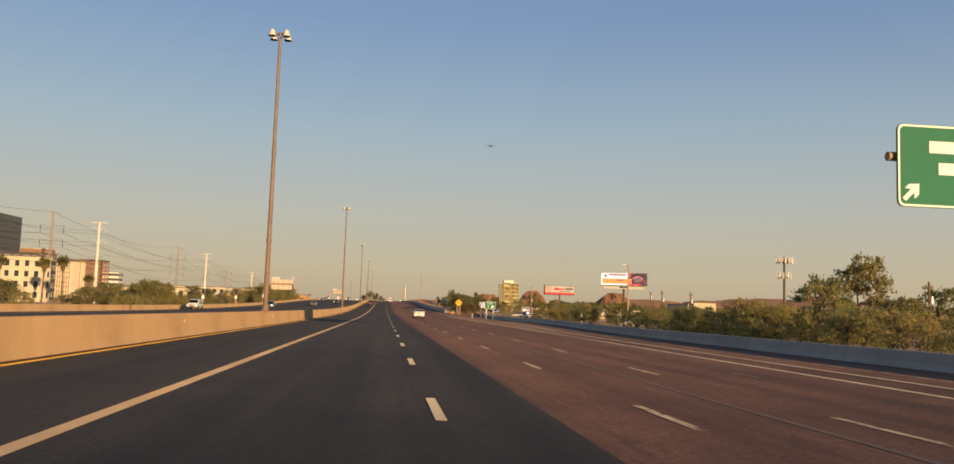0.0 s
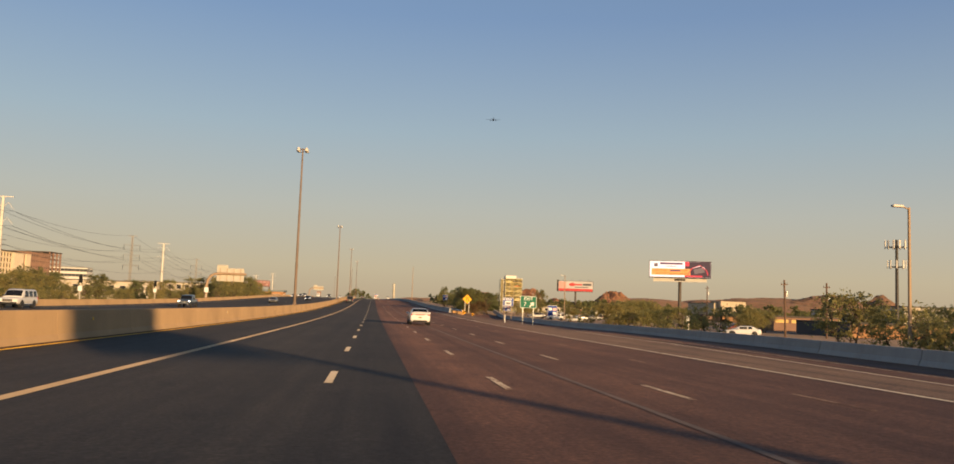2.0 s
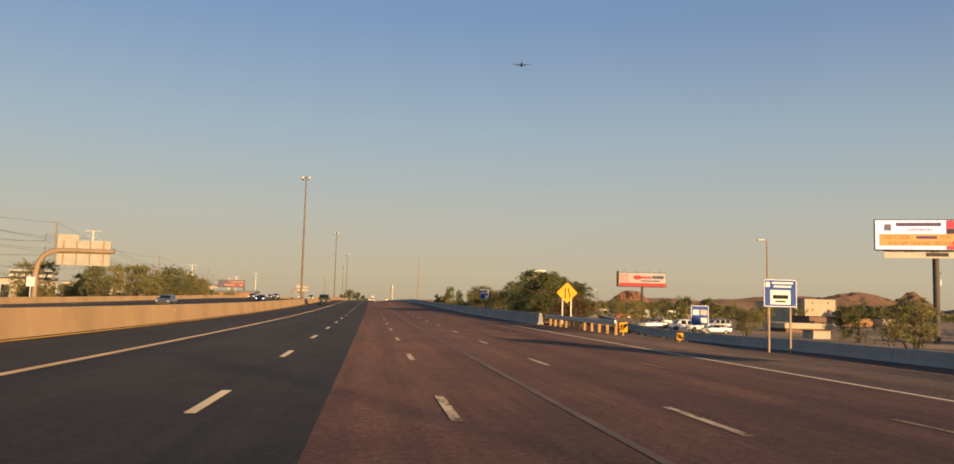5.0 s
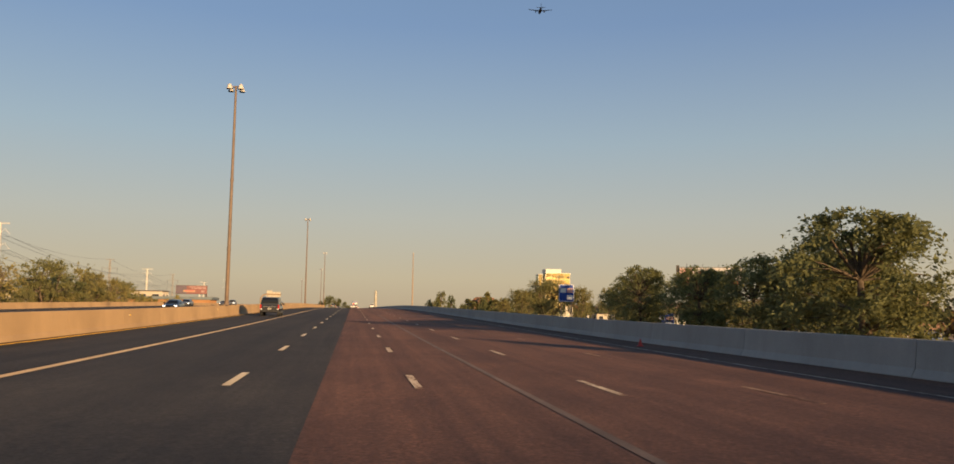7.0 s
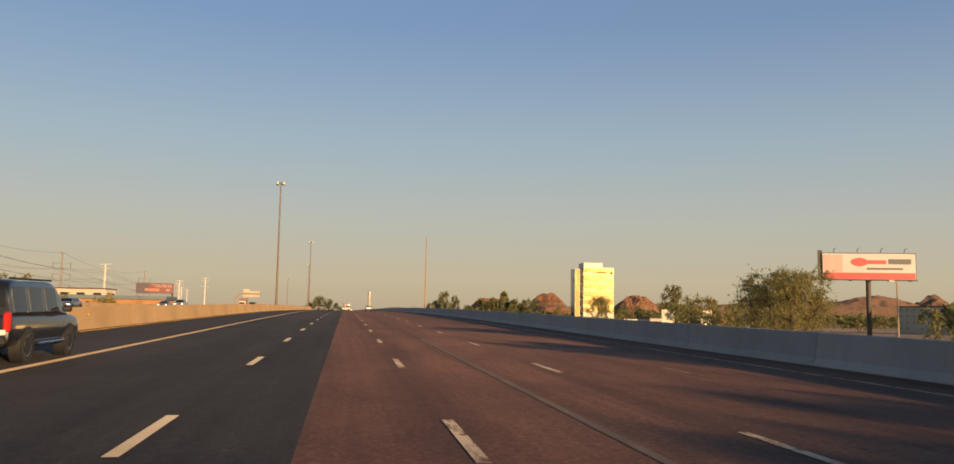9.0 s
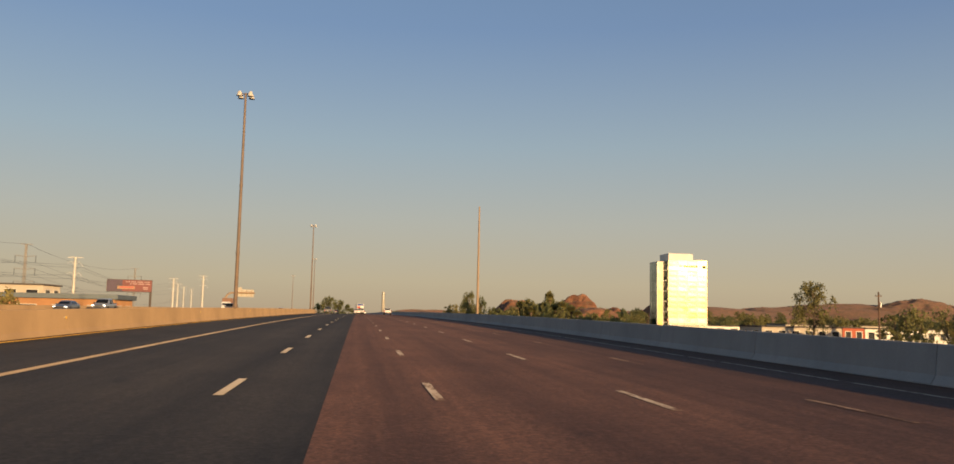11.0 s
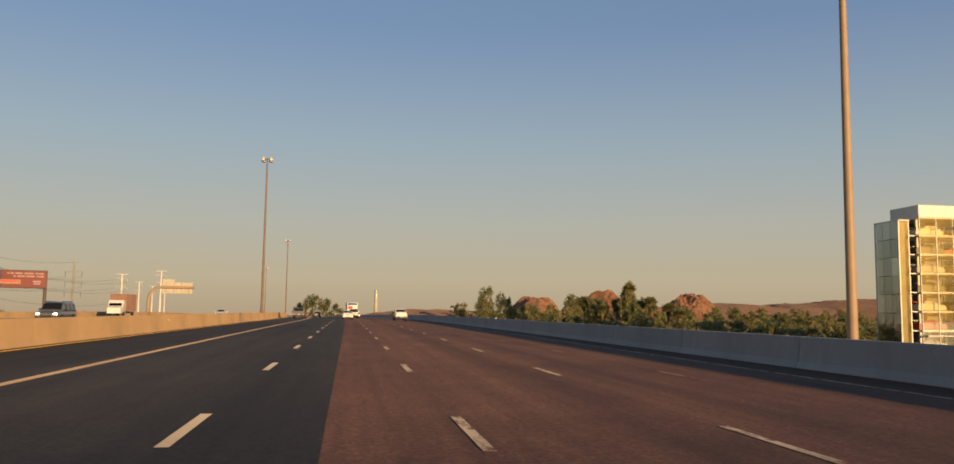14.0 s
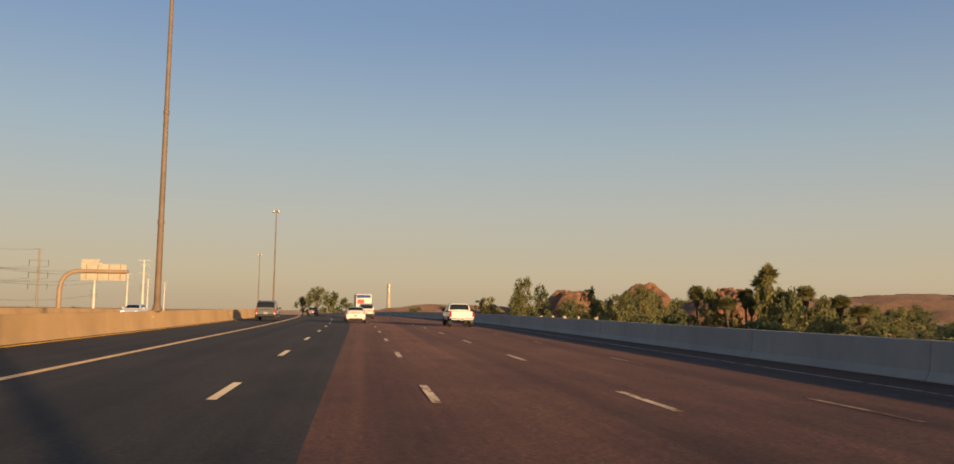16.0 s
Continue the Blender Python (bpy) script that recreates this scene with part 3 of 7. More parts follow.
for i, my in enumerate((67.0, 188.4, 325.6, 463.6, 601.0, 738.5, 876)):
    mast(-10.06, my, 23.3, label="tall weathered brown steel light mast rising from the median barrier")
mast(20.9, 507.0, 17.9, (0.4,), False, TAN_STEEL, "tall tapered tan steel mast without lamps beside the parapet", 0.2)


COLUMN_STEEL = surface("dark_column_paint", (0.085, 0.065, 0.05), 0.65, 0.0, 0.2, 0.6, 20, 0.05)


def billboard(x, y, turn, w, h, bottom, base_z, face, face_label, label, pole_x=0.0, arms=0, apron=True):
    z0 = road_z(y)
    t = thing("billboard", label, "billboard", at=pose(x, y, z0, 0, 0, turn))
    part("panel", Shape().box((0, 0.25, bottom + h / 2), (w, 0.4, h), None, 0.03), DARK_STEEL, t)
    f = part("face", Shape().box((0, 0.03, bottom + h / 2), (w - 0.25, 0.05, h - 0.25)), face, t, face_label)
    part("column", Shape().tube((pole_x, 0.6, base_z), (pole_x, 0.6, bottom + h * 0.6), 0.42, None, 14), COLUMN_STEEL, t, "dark painted column")
    if apron:
        part("apron", Shape().box((0, -0.3, bottom - 0.62), (w * 0.86, 0.12, 1.0), None, 0.02), WHITE_STEEL, t, "cream panel below the face")
        part("name_plate", Shape().box((0, -0.38, bottom - 0.6), (2.8, 0.05, 0.5), None, 0.01), DARK_STEEL, t)
    part("catwalk", Shape().box((0, -0.75, bottom - 0.08), (w * 0.98, 0.75, 0.08), None, 0.02), DARK_STEEL, t)
    for k in range(5):
        part("bracket", Shape().box((-w * 0.42 + w * 0.21 * k, -0.45, bottom - 0.16), (0.1, 1.3, 0.12)), DARK_STEEL, t)
    part("beam", Shape().box((0, 0.6, bottom + 0.25), (w * 0.96, 0.3, 0.35)), DARK_STEEL, t)
    for k in range(arms):
        px = -w / 2 + w * (k + 0.5) / arms
        part("lamp_arm", Shape().path([(px, 0, bottom + h), (px, -0.3, bottom + h + 0.6), (px, -1.3, bottom + h + 0.75)], 0.05, 6), DARK_STEEL, t)
    return t, f



WHITE_VINYL = surface("white_vinyl", (0.5, 0.47, 0.46), 0.5, 0, 0.06, 0.3, 10, 0)
RED_VINYL = surface("red_vinyl", (0.5, 0.05, 0.05), 0.5, 0, 0.1, 0.3, 10, 0)
PINK_VINYL = surface("pink_vinyl", (0.62, 0.34, 0.3), 0.5, 0, 0.12, 0.3, 10, 0)
DARK_RED_VINYL = surface("dark_red_vinyl", (0.15, 0.022, 0.02), 0.5, 0, 0.2, 0.3, 10, 0)
PURPLE_VINYL = surface("purple_vinyl", (0.05, 0.025, 0.06), 0.5, 0, 0.3, 0.3, 10, 0)
GREY_INK = surface("grey_ink", (0.08, 0.08, 0.09), 0.5, 0, 0.1, 0.3, 10, 0)
TAN_INK = surface("tan_ink", (0.34, 0.19, 0.1), 0.5, 0, 0.25, 1.5, 10, 0)
SCREEN_WHITE = lamp_glow("screen_white", (0.78, 0.72, 0.78), 0.45)
SCREEN_ORANGE = lamp_glow("screen_orange", (0.75, 0.3, 0.1), 0.35)
SCREEN_DARK = lamp_glow("screen_dark", (0.06, 0.04, 0.05), 0.4)
SCREEN_RED = lamp_glow("screen_red", (0.6, 0.06, 0.08), 0.4)
SCREEN_BROWN = lamp_glow("screen_brown", (0.42, 0.13, 0.03), 0.3)
SCREEN_GREY = lamp_glow("screen_grey", (0.16, 0.13, 0.14), 0.3)
SCREEN_INK = lamp_glow("screen_ink", (0.12, 0.07, 0.12), 0.3)


def patch(parent, x, z, w, h, y, mat, name="patch", label=""):
    return part(name, Shape().box((x, y, z), (w, 0.02, h)), mat, parent, label)


def words(parent, text, x, z, y, size, mat, name="lettering", align="CENTER", turn=0):
    cu = bpy.data.curves.new(name, "FONT")
    cu.body, cu.size, cu.align_x, cu.align_y, cu.extrude = text, size, align, "CENTER", 0.005
    cu.materials.append(mat)
    ob = new(name, cu)
    ob.parent = parent
    ob.matrix_basis = pose(x, y, z, 90, 0, turn)
    return ob


_, face1 = billboard(79.2, 277.0, -22.5, 15.6, 4.3, 10.35, -3.0, SCREEN_WHITE, "glowing digital advertising face",
                       "large digital billboard with white and orange panels on a single column")
Z1 = 10.35 + 2.15
patch(face1, 4.45, Z1, 6.4, 4.0, -0.005, SCREEN_DARK, "picture", "dark picture panel")
patch(face1, -2.3, Z1 - 0.69, 9.8, 1.65, -0.009, SCREEN_ORANGE, "band", "orange band")
patch(face1, -2.2, Z1 + 1.45, 5.7, 0.5, -0.008, SCREEN_INK, "bar")
words(face1, "DISPENSARY", -2.0, Z1 + 0.7, -0.03, 0.58, SCREEN_INK)
patch(face1, -6.1, Z1 + 1.05, 0.9, 0.9, -0.008, SCREEN_GREY, "emblem", "pale grey round emblem")
words(face1, "USE CODE", -5.0, Z1 - 0.35, -0.03, 0.72, SCREEN_BROWN)
patch(face1, -1.2, Z1 - 0.35, 2.6, 0.42, -0.02, SCREEN_INK, "bar")
words(face1, "FOR", 1.2, Z1 - 0.35, -0.03, 0.72, SCREEN_BROWN)
words(face1, "$10 OFF ONLINE ORDERS", -1.9, Z1 - 1.2, -0.03, 0.72, SCREEN_BROWN)
part("swoosh", Shape().path([(2.0, -0.04, Z1 - 1.3), (3.0, -0.04, Z1 + 0.3), (5.0, -0.04, Z1 + 1.1), (6.6, -0.04, Z1 - 0.2), (7.0, -0.04, Z1 - 1.4)], 0.1, 6), SCREEN_RED, face1)
part("device", Shape().box((4.8, -0.03, Z1 - 0.3), (2.6, 0.04, 1.3), pose(0, 0, 0, 0, -12, 0).to_3x3(), 0.01), SCREEN_GREY, face1)
part("highlight", Shape().path([(3.2, -0.05, Z1 + 0.35), (5.2, -0.05, Z1 + 0.95), (6.2, -0.05, Z1 + 0.3)], 0.07, 6), SCREEN_WHITE, face1)
patch(face1, 1.8, Z1 + 1.4, 1.0, 1.1, -0.012, SCREEN_RED, "picture")
patch(face1, 3.4, Z1 - 1.75, 4.4, 0.4, -0.012, SCREEN_RED, "picture")

bb2, face2 = billboard(91.8, 441.5, -15, 15.7, 4.7, 7.15, -6.0, WHITE_VINYL, "printed advertising face",
                       "billboard with a red and white advertisement on a single column", arms=4, apron=False)
Z2 = 7.15 + 2.35
patch(face2, 0, Z2 - 1.65, 15.3, 1.1, -0.005, RED_VINYL, "band", "red band along the foot")
patch(face2, -6.0, Z2 + 0.5, 3.2, 3.0, -0.005, PINK_VINYL, "picture", "pinkish picture")
part("emblem", Shape().loft([[(x + 1.5 * math.cos(k * math.pi / 6), y, Z2 + 0.75 + 0.75 * math.sin(k * math.pi / 6)) for k in range(12)] for x, y in ((-1.6, -0.02), (-1.6, 0.01))]), RED_VINYL, face2)
patch(face2, 1.2, Z2 + 0.75, 3.4, 0.7, -0.006, RED_VINYL, "bar")
patch(face2, 5.1, Z2 + 0.85, 3.8, 0.9, -0.006, GREY_INK, "bar")
patch(face2, 2.6, Z2 - 0.4, 6.0, 0.35, -0.006, GREY_INK, "bar")
patch(bb2, -8.1, Z2 + 0.2, 0.8, 5.2, 0.3, DARK_STEEL, "side_screen")

_, face3 = billboard(-84.1, 711.5, 10, 16.1, 4.6, 6.7, -6.0, DARK_RED_VINYL, "dark red advertising face",
                       "dark red and purple billboard on a single column", pole_x=7.6, apron=False)
patch(face3, -5.2, 6.7 + 2.3, 5.3, 4.3, -0.006, PURPLE_VINYL, "picture", "purple picture panel")
Z3 = 6.7 + 2.3
DUSTY_VINYL = surface("dusty_vinyl", (0.34, 0.2, 0.19), 0.5, 0, 0.2, 0.3, 10, 0)
for bx, bz, bw in ((-1.1, 1.45, 0.5), (-0.2, 1.45, 0.8), (1.4, 1.45, 1.7), (3.7, 1.45, 2.2), (6.2, 1.45, 2.0), (0.4, 0.7, 0.6), (1.9, 0.7, 1.7), (4.1, 0.7, 2.1), (6.4, 0.7, 1.7), (5.7, -0.6, 1.9), (5.7, -1.2, 1.6)):
    patch(face3, bx, Z3 + bz, bw, 0.42, -0.005, DUSTY_VINYL, "bar")
part("picture", Shape().box((-1.2, -0.01, Z3 - 0.75), (6.2, 0.03, 1.15), None, 0.014), TAN_INK, face3, "tan and brown picture")
part("picture", Shape().box((-1.0, -0.03, Z3 - 0.6), (5.0, 0.02, 0.4), None, 0.009), RED_VINYL, face3, "red streak in the picture")


# ---------------------------------------------------------------- road signs
SIGN_GREEN = surface("green_sign_sheeting", (0.006, 0.13, 0.07), 0.75, 0, 0.05, 0.5, 20, 0)
SIGN_BLUE = surface("blue_sign_sheeting", (0.015, 0.06, 0.3), 0.7, 0, 0.05, 0.5, 20, 0)
SIGN_YELLOW = surface("yellow_sign_sheeting", (0.85, 0.4, 0.01), 0.7, 0, 0.04, 0.5, 20, 0)
SIGN_WHITE = surface("white_sign_sheeting", (0.75, 0.75, 0.72), 0.7, 0, 0.04, 0.5, 20, 0)
SIGN_BLACK = surface("black_sign_sheeting", (0.015, 0.015, 0.015), 0.8, 0, 0.04, 0.5, 20, 0, 0.2)
SIGN_ORANGE = surface("amber_sheeting", (0.85, 0.44, 0.012), 0.85, 0, 0.05, 0.5, 20, 0, 0.2)


def rounded(w, h, r, y, n=4):
    pts = []
    for cx, cz, a0 in ((w / 2 - r, h / 2 - r, 0), (-w / 2 + r, h / 2 - r, 90), (-w / 2 + r, -h / 2 + r, 180), (w / 2 - r, -h / 2 + r, 270)):
        for k in range(n + 1):
            a = radians(a0 + 90 * k / n)
            pts.append((cx + r * math.cos(a), y, cz + r * math.sin(a)))
    return pts


def plate(w, h, r, y0, y1):
    return Shape().loft([rounded(w, h, r, y0), rounded(w, h, r, y1)], smooth_shade=False)


def arrow(size, angle):
    """A flat arrow in the xz plane, pointing up before it is turned."""
    p = [(-0.1, -0.5), (0.1, -0.5), (0.1, 0.05), (0.32, -0.12), (0.32, 0.14), (0, 0.5), (-0.32, 0.14), (-0.32, -0.12), (-0.1, 0.05)]
    c, s = math.cos(radians(angle)), math.sin(radians(angle))
    ring = [((x * c - z * s) * size, (x * s + z * c) * size) for x, z in p]
    n = len(ring)
    sh = Shape()
    sh.add([(x, -0.012, z) for x, z in ring] + [(0.0, -0.012, 0.0)], [])
    sh.add([(x, -0.012, z) for x, z in ring], [tuple(range(n))])
    return sh


def panel_sign(name, label, x, y, z_mid, w, h, mat, posts=2, turn=0, border=True, ground=None, post_mat=GALV):
    t = thing(name, label, "road sign", at=pose(x, y, road_z(y), 0, 0, turn))
    p = part("panel", plate(w, h, min(w, h) * 0.08, -0.02, 0.02), mat, t, at=pose(0, 0, z_mid))
    if border:
        b = Shape()
        o, i = rounded(w * 0.985, h * 0.98, min(w, h) * 0.07, -0.023), rounded(w * 0.985 - h * 0.06, h * 0.92, min(w, h) * 0.05, -0.023)
        n = len(o)
        b.add(o + i, [(k, (k + 1) % n, n + (k + 1) % n, n + k) for k in range(n)])
        part("border", b, SIGN_WHITE, p)
    g = ground if ground is not None else -0.5
    for k in range(posts):
        px = 0 if posts == 1 else (-0.32 + 0.64 * k / (posts - 1)) * w
        part("post", Shape().box((px, 0.06, (g + z_mid + h / 2) / 2), (0.09, 0.07, z_mid + h / 2 - g)), post_mat, t)
    return t, p


# exit sign at the gore
exp_ = panel_sign("exit_sign", "green exit sign with white letters and arrow", 22.0, 181.8, 2.65, 2.3, 1.65, SIGN_GREEN, 2)[1]
words(exp_, "EXIT", 0.0, 0.42, -0.03, 0.62, SIGN_WHITE)
words(exp_, "7", -0.45, -0.32, -0.03, 0.78, SIGN_WHITE)
part("arrow", arrow(0.85, -45), SIGN_WHITE, exp_, at=pose(0.5, -0.015, -0.32))

# lane-ends diamond on two white posts
dm = thing("lane_ends_sign", "yellow diamond lane-ends sign on two pale posts", "road sign", at=pose(21.2, 250.3, road_z(250)))
part("panel", plate(1.45, 1.45, 0.1, -0.02, 0.02), SIGN_YELLOW, dm, at=pose(0, 0, 2.85, 0, 45, 0))
part("post", Shape().box((-0.42, 0.06, 1.3), (0.12, 0.1, 2.9)), WHITE_STEEL, dm)
part("post", Shape().box((0.42, 0.06, 1.3), (0.12, 0.1, 2.9)), WHITE_STEEL, dm)
part("symbol", Shape().box((-0.18, -0.03, 2.85), (0.09, 0.01, 0.95)), SIGN_BLACK, dm)
part("symbol", Shape().path([(0.28, -0.03, 2.38), (0.28, -0.03, 2.72), (0.14, -0.03, 2.95), (0.14, -0.03, 3.32)], 0.045, 6), SIGN_BLACK, dm)

# service signs beside the ramp
t_, p_ = panel_sign("service_sign", "blue service sign with one large white panel on thin posts", 24.35, 213.8, 2.64, 1.9, 1.5, SIGN_BLUE, 2, ground=-1.2, post_mat=TAN_STEEL)
for bz, bw in ((0.55, 1.2), (0.36, 1.0)):
    part("bar", Shape().box((0.12, -0.03, bz), (bw, 0.012, 0.1)), SIGN_WHITE, p_)
part("emblem", plate(0.24, 0.28, 0.05, -0.036, -0.022), SIGN_WHITE, p_, at=pose(-0.72, 0, 0.46))
lp_ = part("logo_panel", plate(1.15, 0.78, 0.03, -0.036, -0.022), SIGN_WHITE, p_, at=pose(0, 0, -0.22))
part("bar", Shape().box((0, -0.045, 0.02), (0.86, 0.012, 0.2)), SIGN_BLACK, lp_)
part("bar", Shape().box((0, -0.045, -0.22), (0.6, 0.012, 0.08)), SIGN_BLACK, lp_)
for sx, sy, sz, sw, sh in ((46.6, 280.1, 0.62, 2.5, 2.7), (22.0, 315.7, 2.8, 1.45, 1.6), (46.7, 355.0, -0.3, 2.6, 2.0)):
    t_, p_ = panel_sign("service_sign", "blue motorist service sign with white business panels", sx, sy, sz, sw, sh, SIGN_BLUE, 2, ground=-2.0, post_mat=TAN_STEEL)
    for r in range(2):
        for q in range(2):
            part("logo_panel", plate(sw * 0.36, sh * 0.26, 0.03, -0.035, -0.022), SIGN_WHITE if (r + q) % 2 == 0 else SIGN_BLUE if r else PINK_VINYL, p_, at=pose((q - 0.5) * sw * 0.44, 0, (0.5 - r) * sh * 0.4 - sh * 0.05))
panel_sign("small_sign", "small white regulatory sign on a post", 38.3, 164.7, 1.25, 0.55, 0.75, SIGN_WHITE, 1, border=False, ground=-1.6, post_mat=WHITE_STEEL)

# overhead sign on a cantilever beside the ramp
oh = thing("overhead_sign", "large green overhead exit sign with white border and arrow", "road sign", at=pose(22.6, 32.2, road_z(32)))
ohp = part("panel", plate(5.4, 3.45, 0.25, -0.05, 0.05), SIGN_GREEN, oh, at=pose(0, 0, 8.2))
bd = Shape()
o_, i_ = rounded(5.36, 3.41, 0.24, -0.055), rounded(5.2, 3.25, 0.2, -0.055)
bd.add(o_ + i_, [(k, (k + 1) % len(o_), len(o_) + (k + 1) % len(o_), len(o_) + k) for k in range(len(o_))])
part("border", bd, SIGN_WHITE, ohp)
part("arrow", arrow(0.95, -45), SIGN_WHITE, ohp, at=pose(-2.1, -0.05, -1.1))
part("bar", Shape().box((0.4, -0.06, 0.8), (3.4, 0.01, 0.5)), SIGN_WHITE, ohp)
part("bar", Shape().box((0.4, -0.06, -0.1), (2.6, 0.01, 0.5)), SIGN_WHITE, ohp)
part("arm", Shape().path([(-2.9, 0.35, 8.6), (2.0, 0.35, 8.6), (2.8, 0.35, 8.2), (3.0, 0.35, 7.4)], 0.2, 10), TAN_STEEL, oh)
part("post", Shape().tube((3.0, 0.35, -1.5), (3.0, 0.35, 7.6), 0.28, 0.22, 12), TAN_STEEL, oh)


def chevron_marker(x, y, z, w, h, tilt, label):
    t = thing("object_marker", label, "road marker", at=pose(x, y, road_z(y)))
    p = part("panel", Shape().box((0, 0, z), (w, 0.04, h), None, 0.01), SIGN_ORANGE, t)
    for k, run in ((-1.5, 0.4), (-0.5, 1.0), (0.5, 1.0), (1.5, 0.4)):
        side = -k * 0.12 * w if abs(k) > 1 else 0.0
        part("stripe", Shape().box((0, 0, 0), (w * 0.15, 0.014, h * run), pose(0, 0, 0, 0, tilt, 0).to_3x3()), SIGN_BLACK, p, at=pose(k * w * 0.29 + side, -0.03, z + math.copysign(side, tilt) * (1 if side else 0)))
    part("post", Shape().box((0, 0.05, z / 2 - 0.1), (0.1, 0.08, z + 0.2)), WOOD_POST, t)


def rubble(x0, y0, x1, y1, n):
    rnd = random.Random(31)
    t = thing("rubble_edge", "row of broken dark asphalt lumps along the ramp bank", "rubble")
    for k in range(n):
        f = (k + rnd.uniform(-0.3, 0.3)) / n
        x, y = x0 + (x1 - x0) * f + rnd.uniform(-0.12, 0.12), y0 + (y1 - y0) * f
        r = rnd.uniform(0.05, 0.1)
        rings = [[(r * w * math.cos(a * 1.047) * rnd.uniform(0.8, 1.2), r * 1.5 * w * math.sin(a * 1.047) * rnd.uniform(0.8, 1.2), z * r) for a in range(6)] for w, z in ((1.0, -0.6), (1.05, 0.3), (0.6, 0.9))]
        part("lump", Shape().loft(rings, smooth_shade=False), DARK_ROCK, t, at=pose(x, y, road_z(y) + 0.02, 0, 0, rnd.uniform(0, 90)))


rubble(18.25, 211.5, 18.95, 223, 26)
chevron_marker(17.15, 218.7, 0.5, 0.5, 0.56, 45, "yellow and black striped marker at the guardrail end")
chevron_marker(17.9, 211.6, 0.28, 0.34, 0.34, -45, "small striped marker low beside the ramp")


def guardrail():
    t = thing("guardrail", "steel guardrail on timber posts at the exit gore", "guardrail")
    prof = [(0, 0.56), (-0.05, 0.6), (-0.05, 0.66), (0, 0.70), (0, 0.74), (-0.05, 0.78), (-0.05, 0.84), (0, 0.88), (0.02, 0.88), (0.02, 0.56)]
    rows = []
    for k in range(11):
        y = 219.6 + k * 1.95
        x = 16.95 - 0.02 * k
        rows.append([(x + px, y, road_z(y) + pz) for px, pz in prof])
    part("rail", Shape().loft(rows, smooth_shade=False), GALV, t)
    for k in range(11):
        y = 220.0 + k * 1.85
        part("post", Shape().box((17.07, y, road_z(y) + 0.3), (0.18, 0.2, 1.0), None, 0.015), WOOD_POST, t)


guardrail()
single("delineator", Shape().tube((0, 0, 0), (0, 0, 0.95), 0.06, 0.05, 8), SIGN_WHITE, "white flexible delineator post at the gore", "delineator", at=along(16.95, 170, 0))


SIGN_BACK = surface("sign_back", (0.48, 0.44, 0.36), 0.6, 0.2, 0.12, 0.8, 20, 0)


def arch_gantry(x, y, post_h, reach, s0, s1, sz0, sz1, label):
    t = thing("sign_gantry", label, "sign gantry", at=pose(x, y, road_z(y)))
    pts = [(0, 0, -0.6), (0, 0, post_h * 0.55), (0.25, 0, post_h * 0.75), (0.9, 0, post_h * 0.9), (2.0, 0, post_h * 0.985), (3.2, 0, post_h), (reach, 0, post_h)]
    part("arm", Shape().path(pts, [0.36, 0.36, 0.35, 0.34, 0.33, 0.32, 0.28], 12), TAN_STEEL, t)
    w = s1 - s0
    part("sign_back", Shape().box(((s0 + s1) / 2, 0.35, (sz0 + sz1) / 2 - 0.3), (w, 0.1, sz1 - sz0 - 0.6), None, 0.02), SIGN_BACK, t, "pale back of a sign panel")
    part("sign_back", Shape().box((s0 + w * 0.2, 0.36, sz1 - 0.3), (w * 0.4, 0.1, 0.9), None, 0.02), SIGN_BACK, t, "pale back of a small sign panel")
    for k in range(4):
        part("bracket", Shape().box((s0 + w * (k + 0.5) / 4, 0.24, (sz0 + sz1) / 2 - 0.3), (0.12, 0.12, sz1 - sz0 - 0.8)), TAN_STEEL, t)


arch_gantry(-40.8, 286.0, 6.9, 9.6, 2.3, 9.0, 5.0, 8.9, "arched tan sign gantry over the opposite lanes")
arch_gantry(-45.3, 689.5, 6.8, 10.4, 3.0, 10.0, 5.3, 8.6, "arched tan sign gantry over the opposite lanes")


def street_light(x, y, h, arm, base, label):
    t = thing("street_light", label, "street light", at=pose(x, y, road_z(y)))
    part("pole", Shape().tube((0, 0, base), (0, 0, h), 0.12, 0.08, 10), TAN_STEEL, t)
    part("arm", Shape().tube((0, 0, h - 0.1), (-arm, 0, h + 0.05), 0.05, 0.04, 8), TAN_STEEL, t)
    part("lamp_head", Shape().box((-arm - 0.25, 0, h + 0.06), (0.75, 0.32, 0.16), None, 0.05), WHITE_STEEL, t)


street_light(33.1, 115.3, 8.75, 0.5, -1.0, "tan steel street light beside the ramp wall")
street_light(43.9, 255.0, 9.0, 0.5, -3.0, "tan steel street light beside the ramp")
street_light(64.0, 395.0, 5.0, 0.5, -6.0, "tan steel street light below the parapet")


